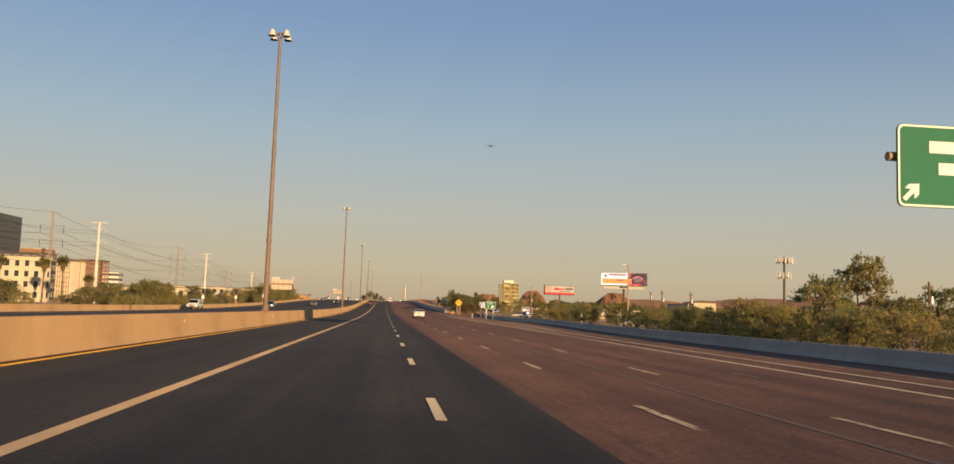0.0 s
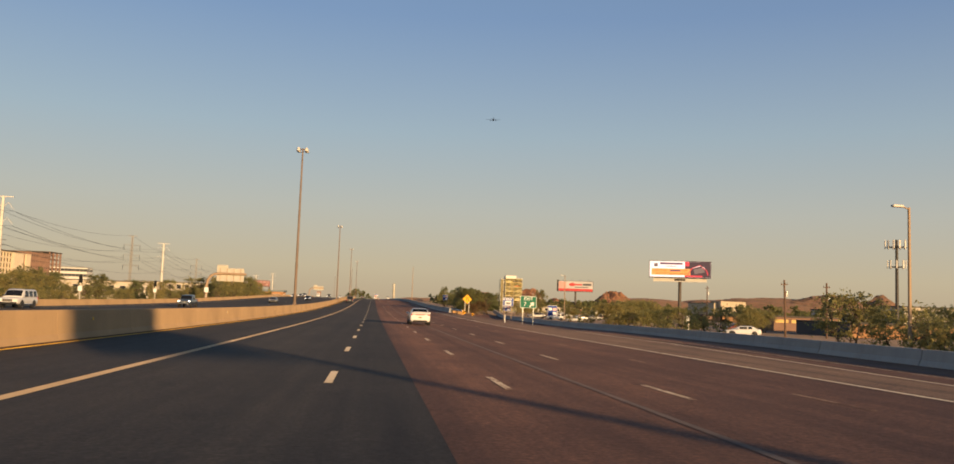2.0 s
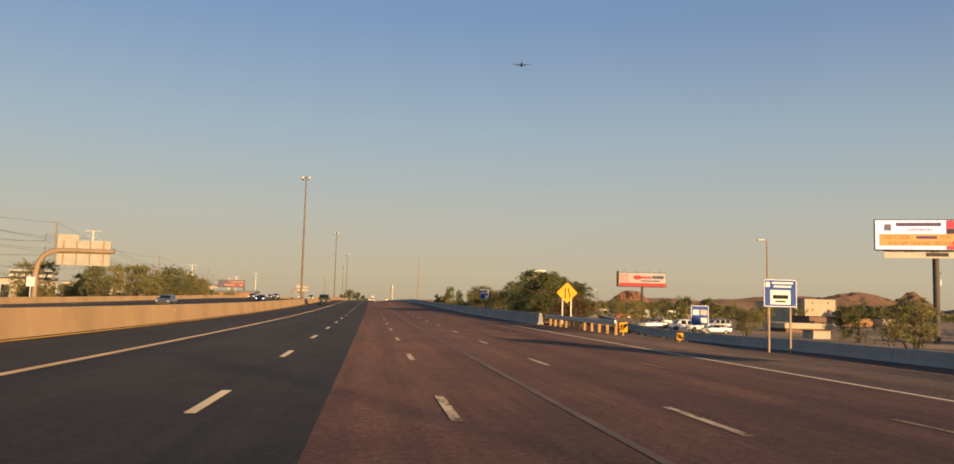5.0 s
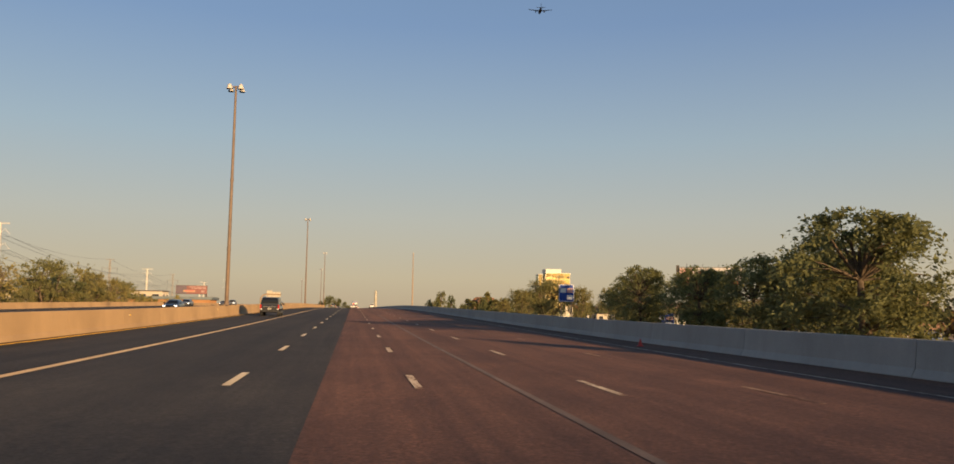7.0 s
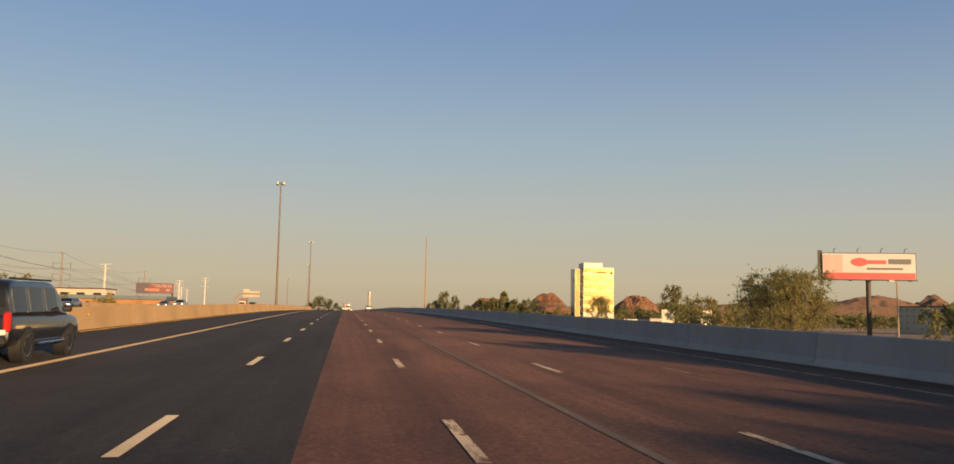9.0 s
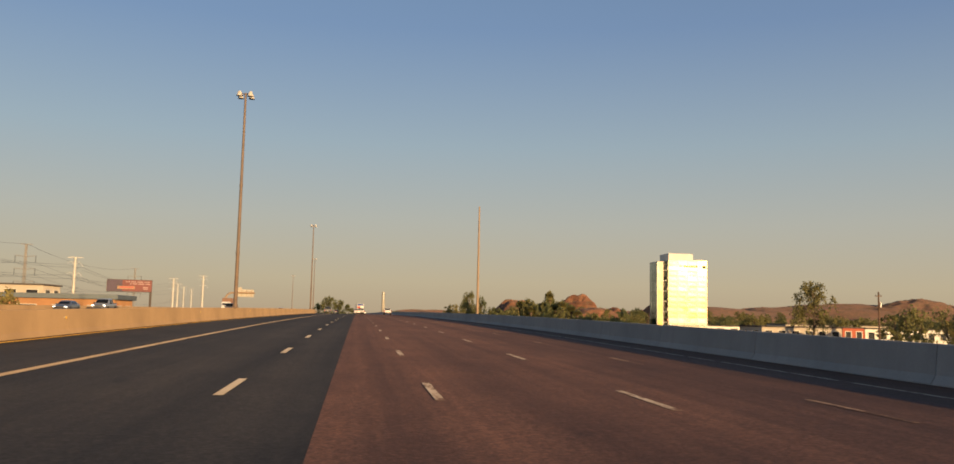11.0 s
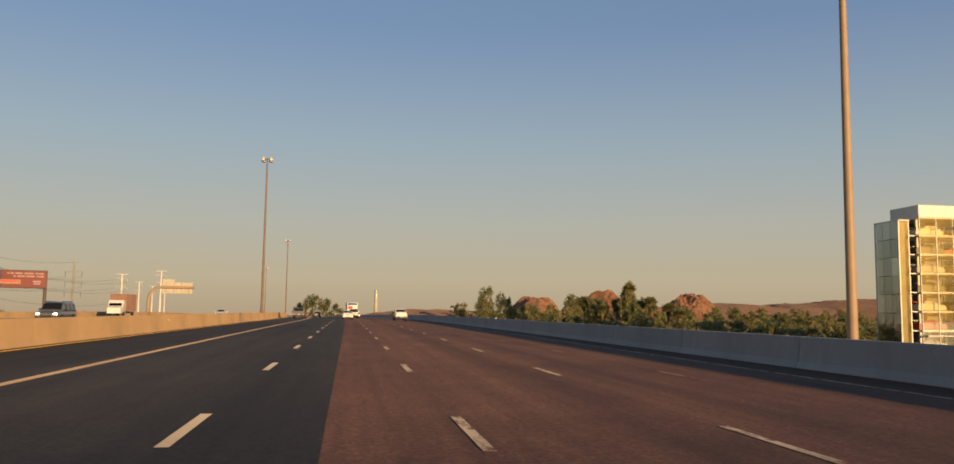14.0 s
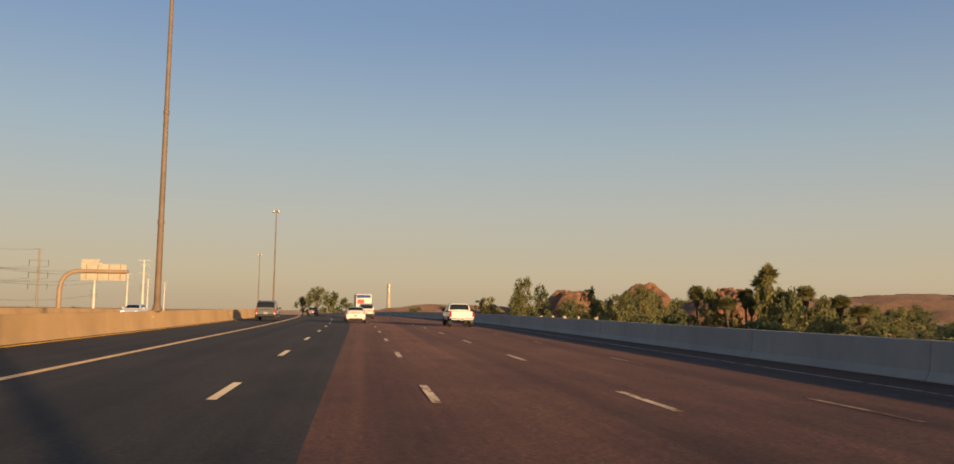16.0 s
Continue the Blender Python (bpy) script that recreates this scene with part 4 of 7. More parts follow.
def utility_pole(x, y, h, base, label, lean=0.0):
    t = thing("utility_pole", label, "utility pole", at=pose(x, y, road_z(y), 0, lean, 0))
    part("pole", Shape().tube((0, 0, base), (0, 0, h), 0.17, 0.12, 10), WOOD_POLE, t)
    part("crossarm", Shape().box((0, 0, h - 0.7), (1.1, 0.12, 0.12)), WOOD_POLE, t)
    for k in (-0.48, 0.2, 0.48):
        part("insulator", Shape().tube((k, 0, h - 0.64), (k, 0, h - 0.42), 0.05, 0.03, 8), GREY_INK, t)
    part("transformer", Shape().tube((0.32, 0, h - 2.6), (0.32, 0, h - 1.7), 0.2, None, 10), GALV, t)


utility_pole(63.4, 190.0, 7.5, -2.4, "weathered wooden utility pole", -1.5)
utility_pole(70.1, 190.0, 7.3, -2.4, "weathered wooden utility pole")
utility_pole(62.3, 92.0, 6.8, -3.0, "weathered wooden utility pole among trees")
utility_pole(96.0, 300.0, 9.0, -3.0, "weathered wooden utility pole behind the billboard")
utility_pole(88.0, 505.0, 6.0, -6.0, "weathered wooden utility pole beside the low shops")


def cell_tower():
    y = 257.0
    t = thing("antenna_mast", "steel antenna mast with two rings of pale panels", "antenna mast", at=pose(126.1, y, road_z(y)))
    part("pole", Shape().tube((0, 0, -4), (0, 0, 21), 0.45, 0.32, 12), DARK_STEEL, t)
    for zc, n, r in ((19.8, 12, 2.6), (15.0, 8, 2.0)):
        ring = part("platform", Shape().path([(r * 0.85 * math.cos(k * math.pi / 6), r * 0.85 * math.sin(k * math.pi / 6), zc - 0.6) for k in range(13)], 0.09, 6), DARK_STEEL, t)
        for k in range(n):
            a = 2 * math.pi * k / n + 0.2
            part("antenna", Shape().box((0, 0, 0), (0.42, 0.22, 2.0), None, 0.04), WHITE_STEEL, ring, at=pose(r * math.cos(a), r * math.sin(a), zc, 0, 0, math.degrees(a) + 90))
        for k in range(3):
            a = 2 * math.pi * k / 3
            part("strut", Shape().tube((0, 0, zc - 0.6), (r * 0.85 * math.cos(a), r * 0.85 * math.sin(a), zc - 0.6), 0.07, None, 6), DARK_STEEL, ring)


cell_tower()


# ---------------------------------------------------------------- power lines
LATTICE_STEEL = surface("lattice_steel", (0.33, 0.29, 0.24), 0.6, 0.3, 0.12, 1, 30, 0.05)


def monopole(x, y, top, label):
    t = thing("power_pole", label, "power pole", at=pose(x, y, 0), group="power poles")
    part("pole", Shape().tube((0, 0, -3), (0, 0, top), 0.75, 0.4, 12), WHITE_STEEL, t)
    part("crossarm", Shape().box((0, 0, top - 0.2), (6.0, 0.25, 0.25)), WHITE_STEEL, t)
    for z in (top - 3.5, top - 8.0):
        for s in (-1, 1):
            part("arm", Shape().path([(0, 0, z), (s * 1.6, 0, z + 1.6), (s * 3.2, 0, z - 1.0 * (s > 0) + 0.6)], [0.14, 0.1, 0.07], 6), WHITE_STEEL, t)
    for z in (top - 13, top - 14.5, top - 16):
        part("crossarm", Shape().box((0, 0, z), (3.6, 0.16, 0.14)), DARK_STEEL, t)


def lattice_tower(x, y, top, label):
    t = thing("transmission_tower", label, "transmission tower", at=pose(x, y, 0), group="transmission towers")
    s = Shape()
    w = lambda z: 0.28 + 0.3 * (1 - (z + 3) / (top + 3))
    for i in (-1, 1):
        for j in (-1, 1):
            s.tube((i * w(-3), j * w(-3), -3), (i * w(top), j * w(top), top), 0.09, None, 5)
    z = -2.0
    while z < top - 1.5:
        for j in (-1, 1):
            s.tube((-w(z), j * w(z), z), (w(z + 1.6), j * w(z + 1.6), z + 1.6), 0.05, None, 4)
            s.tube((j * w(z), w(z), z), (j * w(z + 1.6), -w(z + 1.6), z + 1.6), 0.05, None, 4)
        z += 1.6
    part("lattice", s, LATTICE_STEEL, t)
    for z in (top - 5.5, top - 11, top - 16.5):
        part("crossarm", Shape().path([(-4.2, 0, z + 0.35), (0, 0, z), (4.2, 0, z + 0.35)], 0.11, 6), LATTICE_STEEL, t)
        for q in (-1, 1):
            part("insulator", Shape().tube((q * 4.2, 0, z + 0.35), (q * 4.2, 0, z - 2.5), 0.13, 0.1, 6), DARK_STEEL, t)
    part("crossarm", Shape().box((0, 0, top - 0.2), (5.0, 0.2, 0.2)), LATTICE_STEEL, t)


POLES = [(-112, 150, 29.5), (-109.0, 330, 28.4), (-108.9, 523, 27.6), (-116.3, 749.5, 24.3), (-120, 960, 24)]
for p in POLES:
    monopole(*p, "white tapered steel power pole with curved arms")
for p in ((-160, 1170, 27), (-108, 1000, 28), (-196, 1380, 30), (-227, 1590, 33)):
    monopole(*p, "white tapered steel power pole far off")
TOWERS = [(-127, 130, 32), (-126.7, 331.9, 31.8), (-131.6, 547.7, 32.5), (-140, 760, 30), (-145, 960, 30)]
for p in TOWERS:
    lattice_tower(*p, "slender lattice transmission tower")


def cables(name, pts, offs, sag, r, label):
    t = thing(name, label, "cable")
    for ox, oz in offs:
        for (x0, y0, z0), (x1, y1, z1) in zip(pts, pts[1:]):
            line_ = [(x0 + (x1 - x0) * k / 12 + ox, y0 + (y1 - y0) * k / 12, z0 + (z1 - z0) * k / 12 + oz - sag * 4 * (k / 12) * (1 - k / 12)) for k in range(13)]
            part("cable", Shape().path(line_, r, 4), DARK_STEEL, t)


cables("power_cables", POLES, [(-3.1, -3.2), (3.1, -4.4), (-3.1, -7.6), (3.1, -8.8), (1.7, -14.5)], 4.0, 0.05, "sagging dark cables between the power poles")
cables("transmission_cables", TOWERS, [(-4.2, -8.0), (4.2, -8.0), (-4.2, -13.5), (4.2, -13.5), (0, 0)], 4.5, 0.05, "sagging dark cables between the lattice towers")


def ramp_meter(x, y, label):
    t = thing("ramp_signal", label, "traffic signal", at=pose(x, y, road_z(y)))
    part("post", Shape().tube((0, 0, -0.6), (0, 0, 3.6), 0.07, None, 8), WHITE_STEEL, t)
    part("signal_head", Shape().box((0, 0, 3.7), (0.45, 0.35, 1.15), None, 0.05), SIGN_BLACK, t)
    part("sign", Shape().box((0, -0.1, 2.3), (0.6, 0.03, 0.75)), SIGN_WHITE, t)


for ry in (198.0, 241.0):
    ramp_meter(-42, ry, "black ramp signal on a pale post with a small white sign")
single("white_sign", Shape().box((0, 0, 2.7), (1.0, 0.05, 1.2)).tube((0, 0.05, 0), (0, 0.05, 2.6), 0.06, None, 8), SIGN_WHITE, "white sign board on a post beside the far wall", "road sign", at=pose(-40.2, 283, road_z(283)))


# small grey boards below the outer parapet
for sx in (40.7, 45.5):
    g_, gp_ = panel_sign("notice_board", "grey notice board with a dark symbol below the parapet", sx, 405.0, 0.35, 1.6, 2.0, SIGN_BACK, 2, border=False, ground=-5.0)
    part("symbol", Shape().box((0.1, -0.03, 0.2), (0.7, 0.01, 0.9), None, 0.003), GREY_INK, gp_)


def traffic_cone(x, y):
    t = thing("traffic_cone", "small red traffic cone on the outer shoulder", "traffic cone", at=along(x, y, 0.006))
    part("base", Shape().box((0, 0, 0.015), (0.26, 0.26, 0.03), None, 0.01), CONE_RED, t)
    part("body", Shape().tube((0, 0, 0.03), (0, 0, 0.3), 0.1, 0.025, 14), CONE_RED, t)


CONE_RED = surface("cone_red", (0.5, 0.05, 0.04), 0.6, 0, 0.08, 4, 30, 0)
traffic_cone(14.4, 273.6)

# ---------------------------------------------------------------- glass tower
def tinted_glass(name, tint, through_tint, see, rough):
    """Thin glazing: part of the light passes, the rest is mirrored with the given tint."""
    m, nt, b = material(name)
    info = nt.nodes.new("ShaderNodeObjectInfo")
    shade = ramp_node(nt, info.outputs["Random"], [(0.0, tuple(c * 0.72 for c in tint)), (0.7, tint), (1.0, tuple(c * 1.2 for c in tint))])
    nt.links.new(shade, b.inputs["Base Color"])
    b.inputs["Metallic"].default_value = 1.0
    b.inputs["Roughness"].default_value = rough
    wave = noise_node(nt, 0.35, 2)
    bump_node(nt, b, wave, 0.25, 0.15)
    tr = nt.nodes.new("ShaderNodeBsdfTransparent")
    tr.inputs["Color"].default_value = (*through_tint, 1)
    mx = nt.nodes.new("ShaderNodeMixShader")
    mx.inputs[0].default_value = see
    nt.links.new(b.outputs[0], mx.inputs[1])
    nt.links.new(tr.outputs[0], mx.inputs[2])
    nt.links.new(mx.outputs[0], nt.nodes["Material Output"].inputs["Surface"])
    return m


# The front tint carries the gold of the low sun's reflection.
FRONT_GLASS = tinted_glass("front_glass", (0.42, 0.32, 0.14), (0.95, 0.93, 0.8), 0.9, 0.22)
CLEAR_GLASS = tinted_glass("clear_glass", (0.4, 0.4, 0.36), (0.95, 0.95, 0.9), 0.93, 0.3)
SIDE_GLASS = tinted_glass("side_glass", (0.5, 0.55, 0.55), (0.7, 0.78, 0.72), 0.45, 0.08)
TOWER_WHITE = surface("tower_white_panel", (0.66, 0.63, 0.55), 0.5, 0, 0.08, 0.5, 20, 0)
TOWER_FRAME = surface("tower_frame", (0.5, 0.48, 0.42), 0.5, 0.2, 0.08, 0.5, 20, 0)
LIFT_STEEL = surface("lift_steel", (0.2, 0.19, 0.17), 0.6, 0.3, 0.15, 0.5, 20, 0)
STORED = [surface("stored_" + n, c, 0.35, 0, 0.08, 1, 10, 0) for n, c in (("white", (0.62, 0.6, 0.56)), ("dark", (0.05, 0.05, 0.06)), ("silver", (0.34, 0.34, 0.34)), ("red", (0.35, 0.05, 0.04)), ("blue", (0.06, 0.1, 0.22)))]


def tower():
    zb, y = -3.0, 586.0
    zt = 16.0 + road_z(586)
    rnd = random.Random(5)
    t = thing("glass_tower", "tall glazed storage tower with open floors, gilded by low sun", "tower", at=pose(87.6, y, 0))
    h = zt - zb
    floors = 8
    fh = h / floors
    x0, x1, depth = -5.2, 5.3, 9.5
    w = x1 - x0
    xc = (x0 + x1) / 2
    # the lift shaft runs up the middle; storage decks lie to both sides of it
    part("lift_shaft", Shape().box((xc, 6.2, zb + h / 2), (2.4, 3.4, h - 0.2)), LIFT_STEEL, t)
    part("back_wall", Shape().box((xc, depth, zb + h / 2), (w, 0.08, h - 0.2)), SIDE_GLASS, t)
    hump = [(-2.2, 0.15, 0.7), (-2.1, 0.15, 0.95), (-1.5, 0.15, 1.0), (-0.9, 0.15, 1.45), (0.3, 0.15, 1.45), (1.0, 0.15, 0.98), (2.0, 0.15, 0.85), (2.2, 0.15, 0.55)]
    stored = [Shape().loft([[(a, q * (0.82 if c > 1.2 else 1.0), c) for a, _, c in hump] + [(2.2, q, 0.15), (-2.2, q, 0.15)] for q in (-0.9, 0.9)], smooth_shade=False).mesh("stored_car", m)
              for m in STORED]
    for k in range(floors):
        z = zb + fh * k
        for cx, cw in ((x0 + 2.1, 3.9), (x1 - 2.1, 3.9)):
            part("deck", Shape().box((cx, 3.4, z), (cw, 6.2, 0.32)), TOWER_WHITE, t)
            if k:
                for cy in (1.6, 4.6):
                    if rnd.random() < 0.8:
                        part("stored_car", rnd.choice(stored), None, t, at=pose(cx, cy, z + 0.1, 0, 0, rnd.choice((0, 180))))
        part("ring_beam", Shape().box((xc, 0.45, z + 0.02), (w - 0.1, 0.22, 0.3)), TOWER_FRAME, t)
    part("roof", Shape().box((xc, depth / 2, zt - 0.12), (w, depth, 0.24)), TOWER_WHITE, t)
    bays, rows = 4, floors * 2
    bw, rh = w / bays, h / rows
    pane = Shape().box((0, 0, 0), (bw - 0.05, 0.04, rh - 0.04)).mesh("pane", FRONT_GLASS)
    # Lower rows go without the gold tint, where the sun's glow stops.
    low_pane = Shape().box((0, 0, 0), (bw - 0.05, 0.04, rh - 0.04)).mesh("pane", CLEAR_GLASS)
    for k in range(rows):
        for i in range(bays):
            part("pane", pane if k > 4 else low_pane, None, t, at=pose(x0 + bw * (i + 0.5), 0.0, zb + rh * (k + 0.5)))
    for i in range(bays + 1):
        part("mullion", Shape().box((x0 + bw * i, 0.05, zb + h / 2), (0.09, 0.16, h)), TOWER_FRAME, t)
    for k in range(0, rows + 1, 2):
        part("transom", Shape().box((xc, 0.05, zb + rh * k), (w, 0.12, 0.08)), TOWER_FRAME, t)
    for x in (x0 + 0.25, x1 - 0.25):
        for q in (1.0, 4.8, 8.8):
            part("column", Shape().box((x, q, zb + h / 2), (0.3, 0.3, h - 0.3)), TOWER_FRAME, t)
    flank = Shape().box((0, 0, 0), (0.04, 3.0, fh - 0.08)).mesh("side_pane", SIDE_GLASS)
    for k in range(floors):
        for i in range(3):
            part("side_pane", flank, None, t, at=pose(x1, 1.6 + 3.05 * i, zb + fh * (k + 0.5)))
            if i:
                part("side_pane", flank, None, t, at=pose(x0, 1.6 + 3.05 * i, zb + fh * (k + 0.5)))
    # the slim wing, parted from the main block by a dark open slot
    wz = zt - 0.55
    wh = wz - zb
    part("wing_front", Shape().box((-7.3, 0.6, zb + wh / 2), (1.45, 0.06, wh)), FRONT_GLASS, t)
    part("wing_core", Shape().box((-7.25, 3.6, zb + wh / 2), (0.9, 5.2, wh - 0.2)), LIFT_STEEL, t)
    wing = Shape().box((0, 0, 0), (0.05, 1.72, wh / floors - 0.07)).mesh("wing_pane", SIDE_GLASS)
    for k in range(floors):
        for i in range(3):
            part("wing_pane", wing, None, t, at=pose(-8.1, 1.5 + 1.8 * i, zb + wh / floors * (k + 0.5)))
    for q, x in ((0.6, -8.08), (6.0, -8.08), (0.6, -6.55)):
        part("corner_post", Shape().box((x, q, zb + wh / 2), (0.16, 0.16, wh)), TOWER_FRAME, t)
    part("wing_roof", Shape().box((-7.3, 3.3, wz), (1.7, 5.8, 0.2), None, 0.03), TOWER_WHITE, t)
    part("slot_back", Shape().box((-5.9, 2.6, zb + h / 2 - 0.3), (1.3, 0.1, h - 0.8)), LIFT_STEEL, t)
    for k in range(floors):
        part("slot_deck", Shape().box((-5.9, 1.6, zb + fh * k), (1.3, 1.9, 0.14)), TOWER_FRAME, t)
    part("crown_block", Shape().box((-1.85, 3.3, zt + 0.85), (6.7, 6.4, 1.75), None, 0.05), TOWER_WHITE, t, "white plant room on the roof")
    part("coping", Shape().box((xc, 0.03, zt + 0.06), (w + 0.1, 0.3, 0.16)), TOWER_WHITE, t)
    for x, bw_, hh in ((-1.9, 0.9, 0.22), (-0.8, 0.5, 0.5), (-0.15, 0.5, 0.5), (0.5, 0.5, 0.5), (1.15, 0.5, 0.5), (1.8, 0.5, 0.5), (2.45, 0.5, 0.5)):
        part("bar", Shape().box((x, -0.06, zt - 1.6), (bw_, 0.05, hh)), DARK_STEEL, t)
    part("emblem", Shape().tube((4.55, -0.03, zt - 1.7), (4.55, -0.09, zt - 1.7), 0.5, None, 16), DARK_STEEL, t)
    part("canopy", Shape().box((xc, -0.5, zb + fh * 1.75), (w, 1.0, 0.16), None, 0.03), TOWER_WHITE, t)


tower()

# ---------------------------------------------------------------- buildings
CREAM = surface("cream_stucco", (0.6, 0.5, 0.36), 0.9, 0, 0.1, 0.2, 8, 0.2)
BEIGE = surface("beige_stucco", (0.55, 0.48, 0.38), 0.9, 0, 0.1, 0.2, 8, 0.2)
BROWN = surface("brown_brickwork", (0.27, 0.16, 0.11), 0.9, 0, 0.2, 0.3, 8, 0.2)
GREY_WALL = surface("grey_wall", (0.3, 0.29, 0.29), 0.9, 0, 0.12, 0.2, 8, 0.2)
DARK_ROOF = surface("dark_roof", (0.09, 0.075, 0.065), 0.9, 0, 0.2, 0.5, 8, 0.2)
RED_WALL = surface("red_wall", (0.42, 0.1, 0.05), 0.8, 0, 0.15, 0.5, 8, 0.2)
# Wall cream with the low sun's yellow put into the colour.
SUN_YELLOW_WALL = surface("sun_yellow_wall", (0.62, 0.42, 0.14), 0.8, 0, 0.12, 0.5, 8, 0.2)
WINDOW_GLASS = glass_dark("window_glass", (0.035, 0.037, 0.042), 0.08)
TOWER_GLASS = glass_dark("dark_tower_glass", (0.05, 0.055, 0.062), 0.06)


def building(label, x0, x1, y0, y1, z1, wall, floors=0, front=0, side=0, z0=-3.0, win=(0.55, 0.55), roof=DARK_ROOF, overhang=0.25, side_face=1, glass=None, category="building", frame_mat=None, roof_h=0.35):
    """A box with real window openings laid in as framed panes on its front (towards -y) and one side."""
    t = thing("building", label, category, at=pose((x0 + x1) / 2, y0, 0))
    w, d, h = x1 - x0, y1 - y0, z1 - z0
    part("wall", Shape().box((0, d / 2, z0 + h / 2), (w, d, h)), wall, t)
    part("roof", Shape().box((0, d / 2, z1 + roof_h / 2 - 0.02), (w + 2 * overhang, d + 2 * overhang, roof_h), None, 0.05), roof, t)
    g = glass or WINDOW_GLASS
    if floors:
        fh = (h - 1.5) / floors
        for count, length, turn in ((front, w, 0), (side, d, side_face)):
            if not count:
                continue
            bw = length / count
            ww, wh = bw * win[0], fh * win[1]
            fr = Shape()
            for a, b, sx, sz in ((0, wh / 2, ww + 0.16, 0.14), (0, -wh / 2, ww + 0.16, 0.14), (ww / 2, 0, 0.14, wh), (-ww / 2, 0, 0.14, wh)):
                fr.box((a, -0.04, b), (sx, 0.16, sz))
            frame_me = fr.mesh("window", frame_mat or TOWER_WHITE)
            pane_me = Shape().box((0, 0, 0), (ww, 0.05, wh)).mesh("pane", g)
            for k in range(floors):
                for i in range(count):
                    z = z0 + 1.5 + fh * (k + 0.5)
                    if turn == 0:
                        m = pose(-w / 2 + bw * (i + 0.5), 0.0, z)
                    elif turn == 1:
                        m = pose(w / 2, bw * (i + 0.5), z, 0, 0, 90)
                    else:
                        m = pose(-w / 2, bw * (i + 0.5), z, 0, 0, -90)
                    wn = part("window", frame_me, None, t, at=m)
                    part("pane", pane_me, None, wn, at=pose(0, -0.03, 0))
    return t


building("cream stucco apartment block with rows of paired windows", -172, -122, 313, 321, 13.2, CREAM, 4, 15, 2, win=(0.5, 0.62), roof=CREAM, roof_h=0.5)
SLATE_AND_SHADE = surface("slate_and_shade", (0.085, 0.08, 0.085), 0.7, 0, 0.15, 0.3, 8, 0.1)
building("dark slate apartment block behind a cream one", -178, -143.5, 376, 384, 17.6, SLATE_AND_SHADE, 5, 9, 2, win=(0.5, 0.5), overhang=1.0)
building("brown penthouse with a pale end box on a dark roof", -156, -144, 377, 383, 19.6, BROWN, 0, z0=17.9, roof=CREAM)
building("dark glass office tower reflecting the sun", -349, -277, 622, 670, 56.5, DARK_STEEL, 14, 16, 8, win=(0.97, 0.95), glass=TOWER_GLASS, frame_mat=DARK_STEEL)


def hotel():
    """A slab block whose long side is a balcony grid, backed dark for shade."""
    x, z0, z1, ya, yb, yc = -212.0, -3.0, 22.6, 545.0, 597.0, 611.0
    t = thing("hotel", "pale hotel block with a grid of dark-backed balconies", "building", at=pose(x, ya, 0))
    h, floors, bays = z1 - z0, 8, 13
    # Brown core and dark panes draw the shade inside the shallow balconies.
    part("core", Shape().box((-16.5, (yc - ya) / 2, z0 + h / 2), (30, yc - ya, h)), BROWN, t, "brown rear walls standing in for balcony shade")
    fh, bw = h / floors, (yb - ya) / bays
    me = Shape().box((0, (yb - ya) / 2, 0), (0.8, yb - ya, 0.9)).mesh("parapet", CREAM)
    for k in range(floors + 1):
        part("parapet", me, None, t, at=pose(-1.2, 0, z0 + fh * k))
    me = Shape().box((0, 0, z0 + h / 2), (0.7, 1.0, h)).mesh("pier", CREAM)
    for i in range(bays + 1):
        part("pier", me, None, t, at=pose(-1.2, bw * i, 0))
    me = Shape().box((0, 0, 0), (0.06, bw * 0.72, fh * 0.7)).mesh("pane", WINDOW_GLASS)
    for k in range(floors):
        for i in range(bays):
            part("pane", me, None, t, at=pose(-1.47, bw * (i + 0.5), z0 + fh * (k + 0.55)))
    part("end_wall", Shape().box((-0.75, yb - ya + 7.0, z0 + h / 2), (1.6, 13.8, h)), BEIGE, t, "tan end wall with thin ribs")
    for k in range(1, 9):
        part("rib", Shape().box((0.1, yb - ya + 7.0, z0 + fh * k), (0.16, 13.6, 0.3)), CREAM, t)
    for i in range(5):
        part("rib", Shape().box((0.12, yb - ya + 1.2 + 2.9 * i, z0 + h / 2), (0.16, 0.35, h)), CREAM, t)
    part("front_wall", Shape().box((-16.2, -0.2, z0 + h / 2), (31, 0.4, h)), BEIGE, t)
    part("roof", Shape().box((-16, (yc - ya) / 2, z1 + 0.55), (33, yc - ya + 0.8, 0.25), None, 0.05), DARK_ROOF, t)
    part("plant_room", Shape().box((-9, 22, z1 + 2.4), (12, 13, 3.6), None, 0.05), CREAM, t)


hotel()
t_ = thing("stair_pier", "tall cream pier beside a recess browned for shade", "building", at=pose(-212, 611, 0))
# The reveal's shade is put into the brown of this box.
part("recess", Shape().box((-6, 2.2, 9.8), (10, 4.2, 25.6)), BROWN, t_)
part("pier", Shape().box((-5, 7.7, 9.9), (10, 6.6, 25.8)), CREAM, t_)
building("brown brick office block with small windows", -243, -212, 622.2, 653, 24.6, BROWN, 7, 5, 9, win=(0.35, 0.36), frame_mat=BROWN)


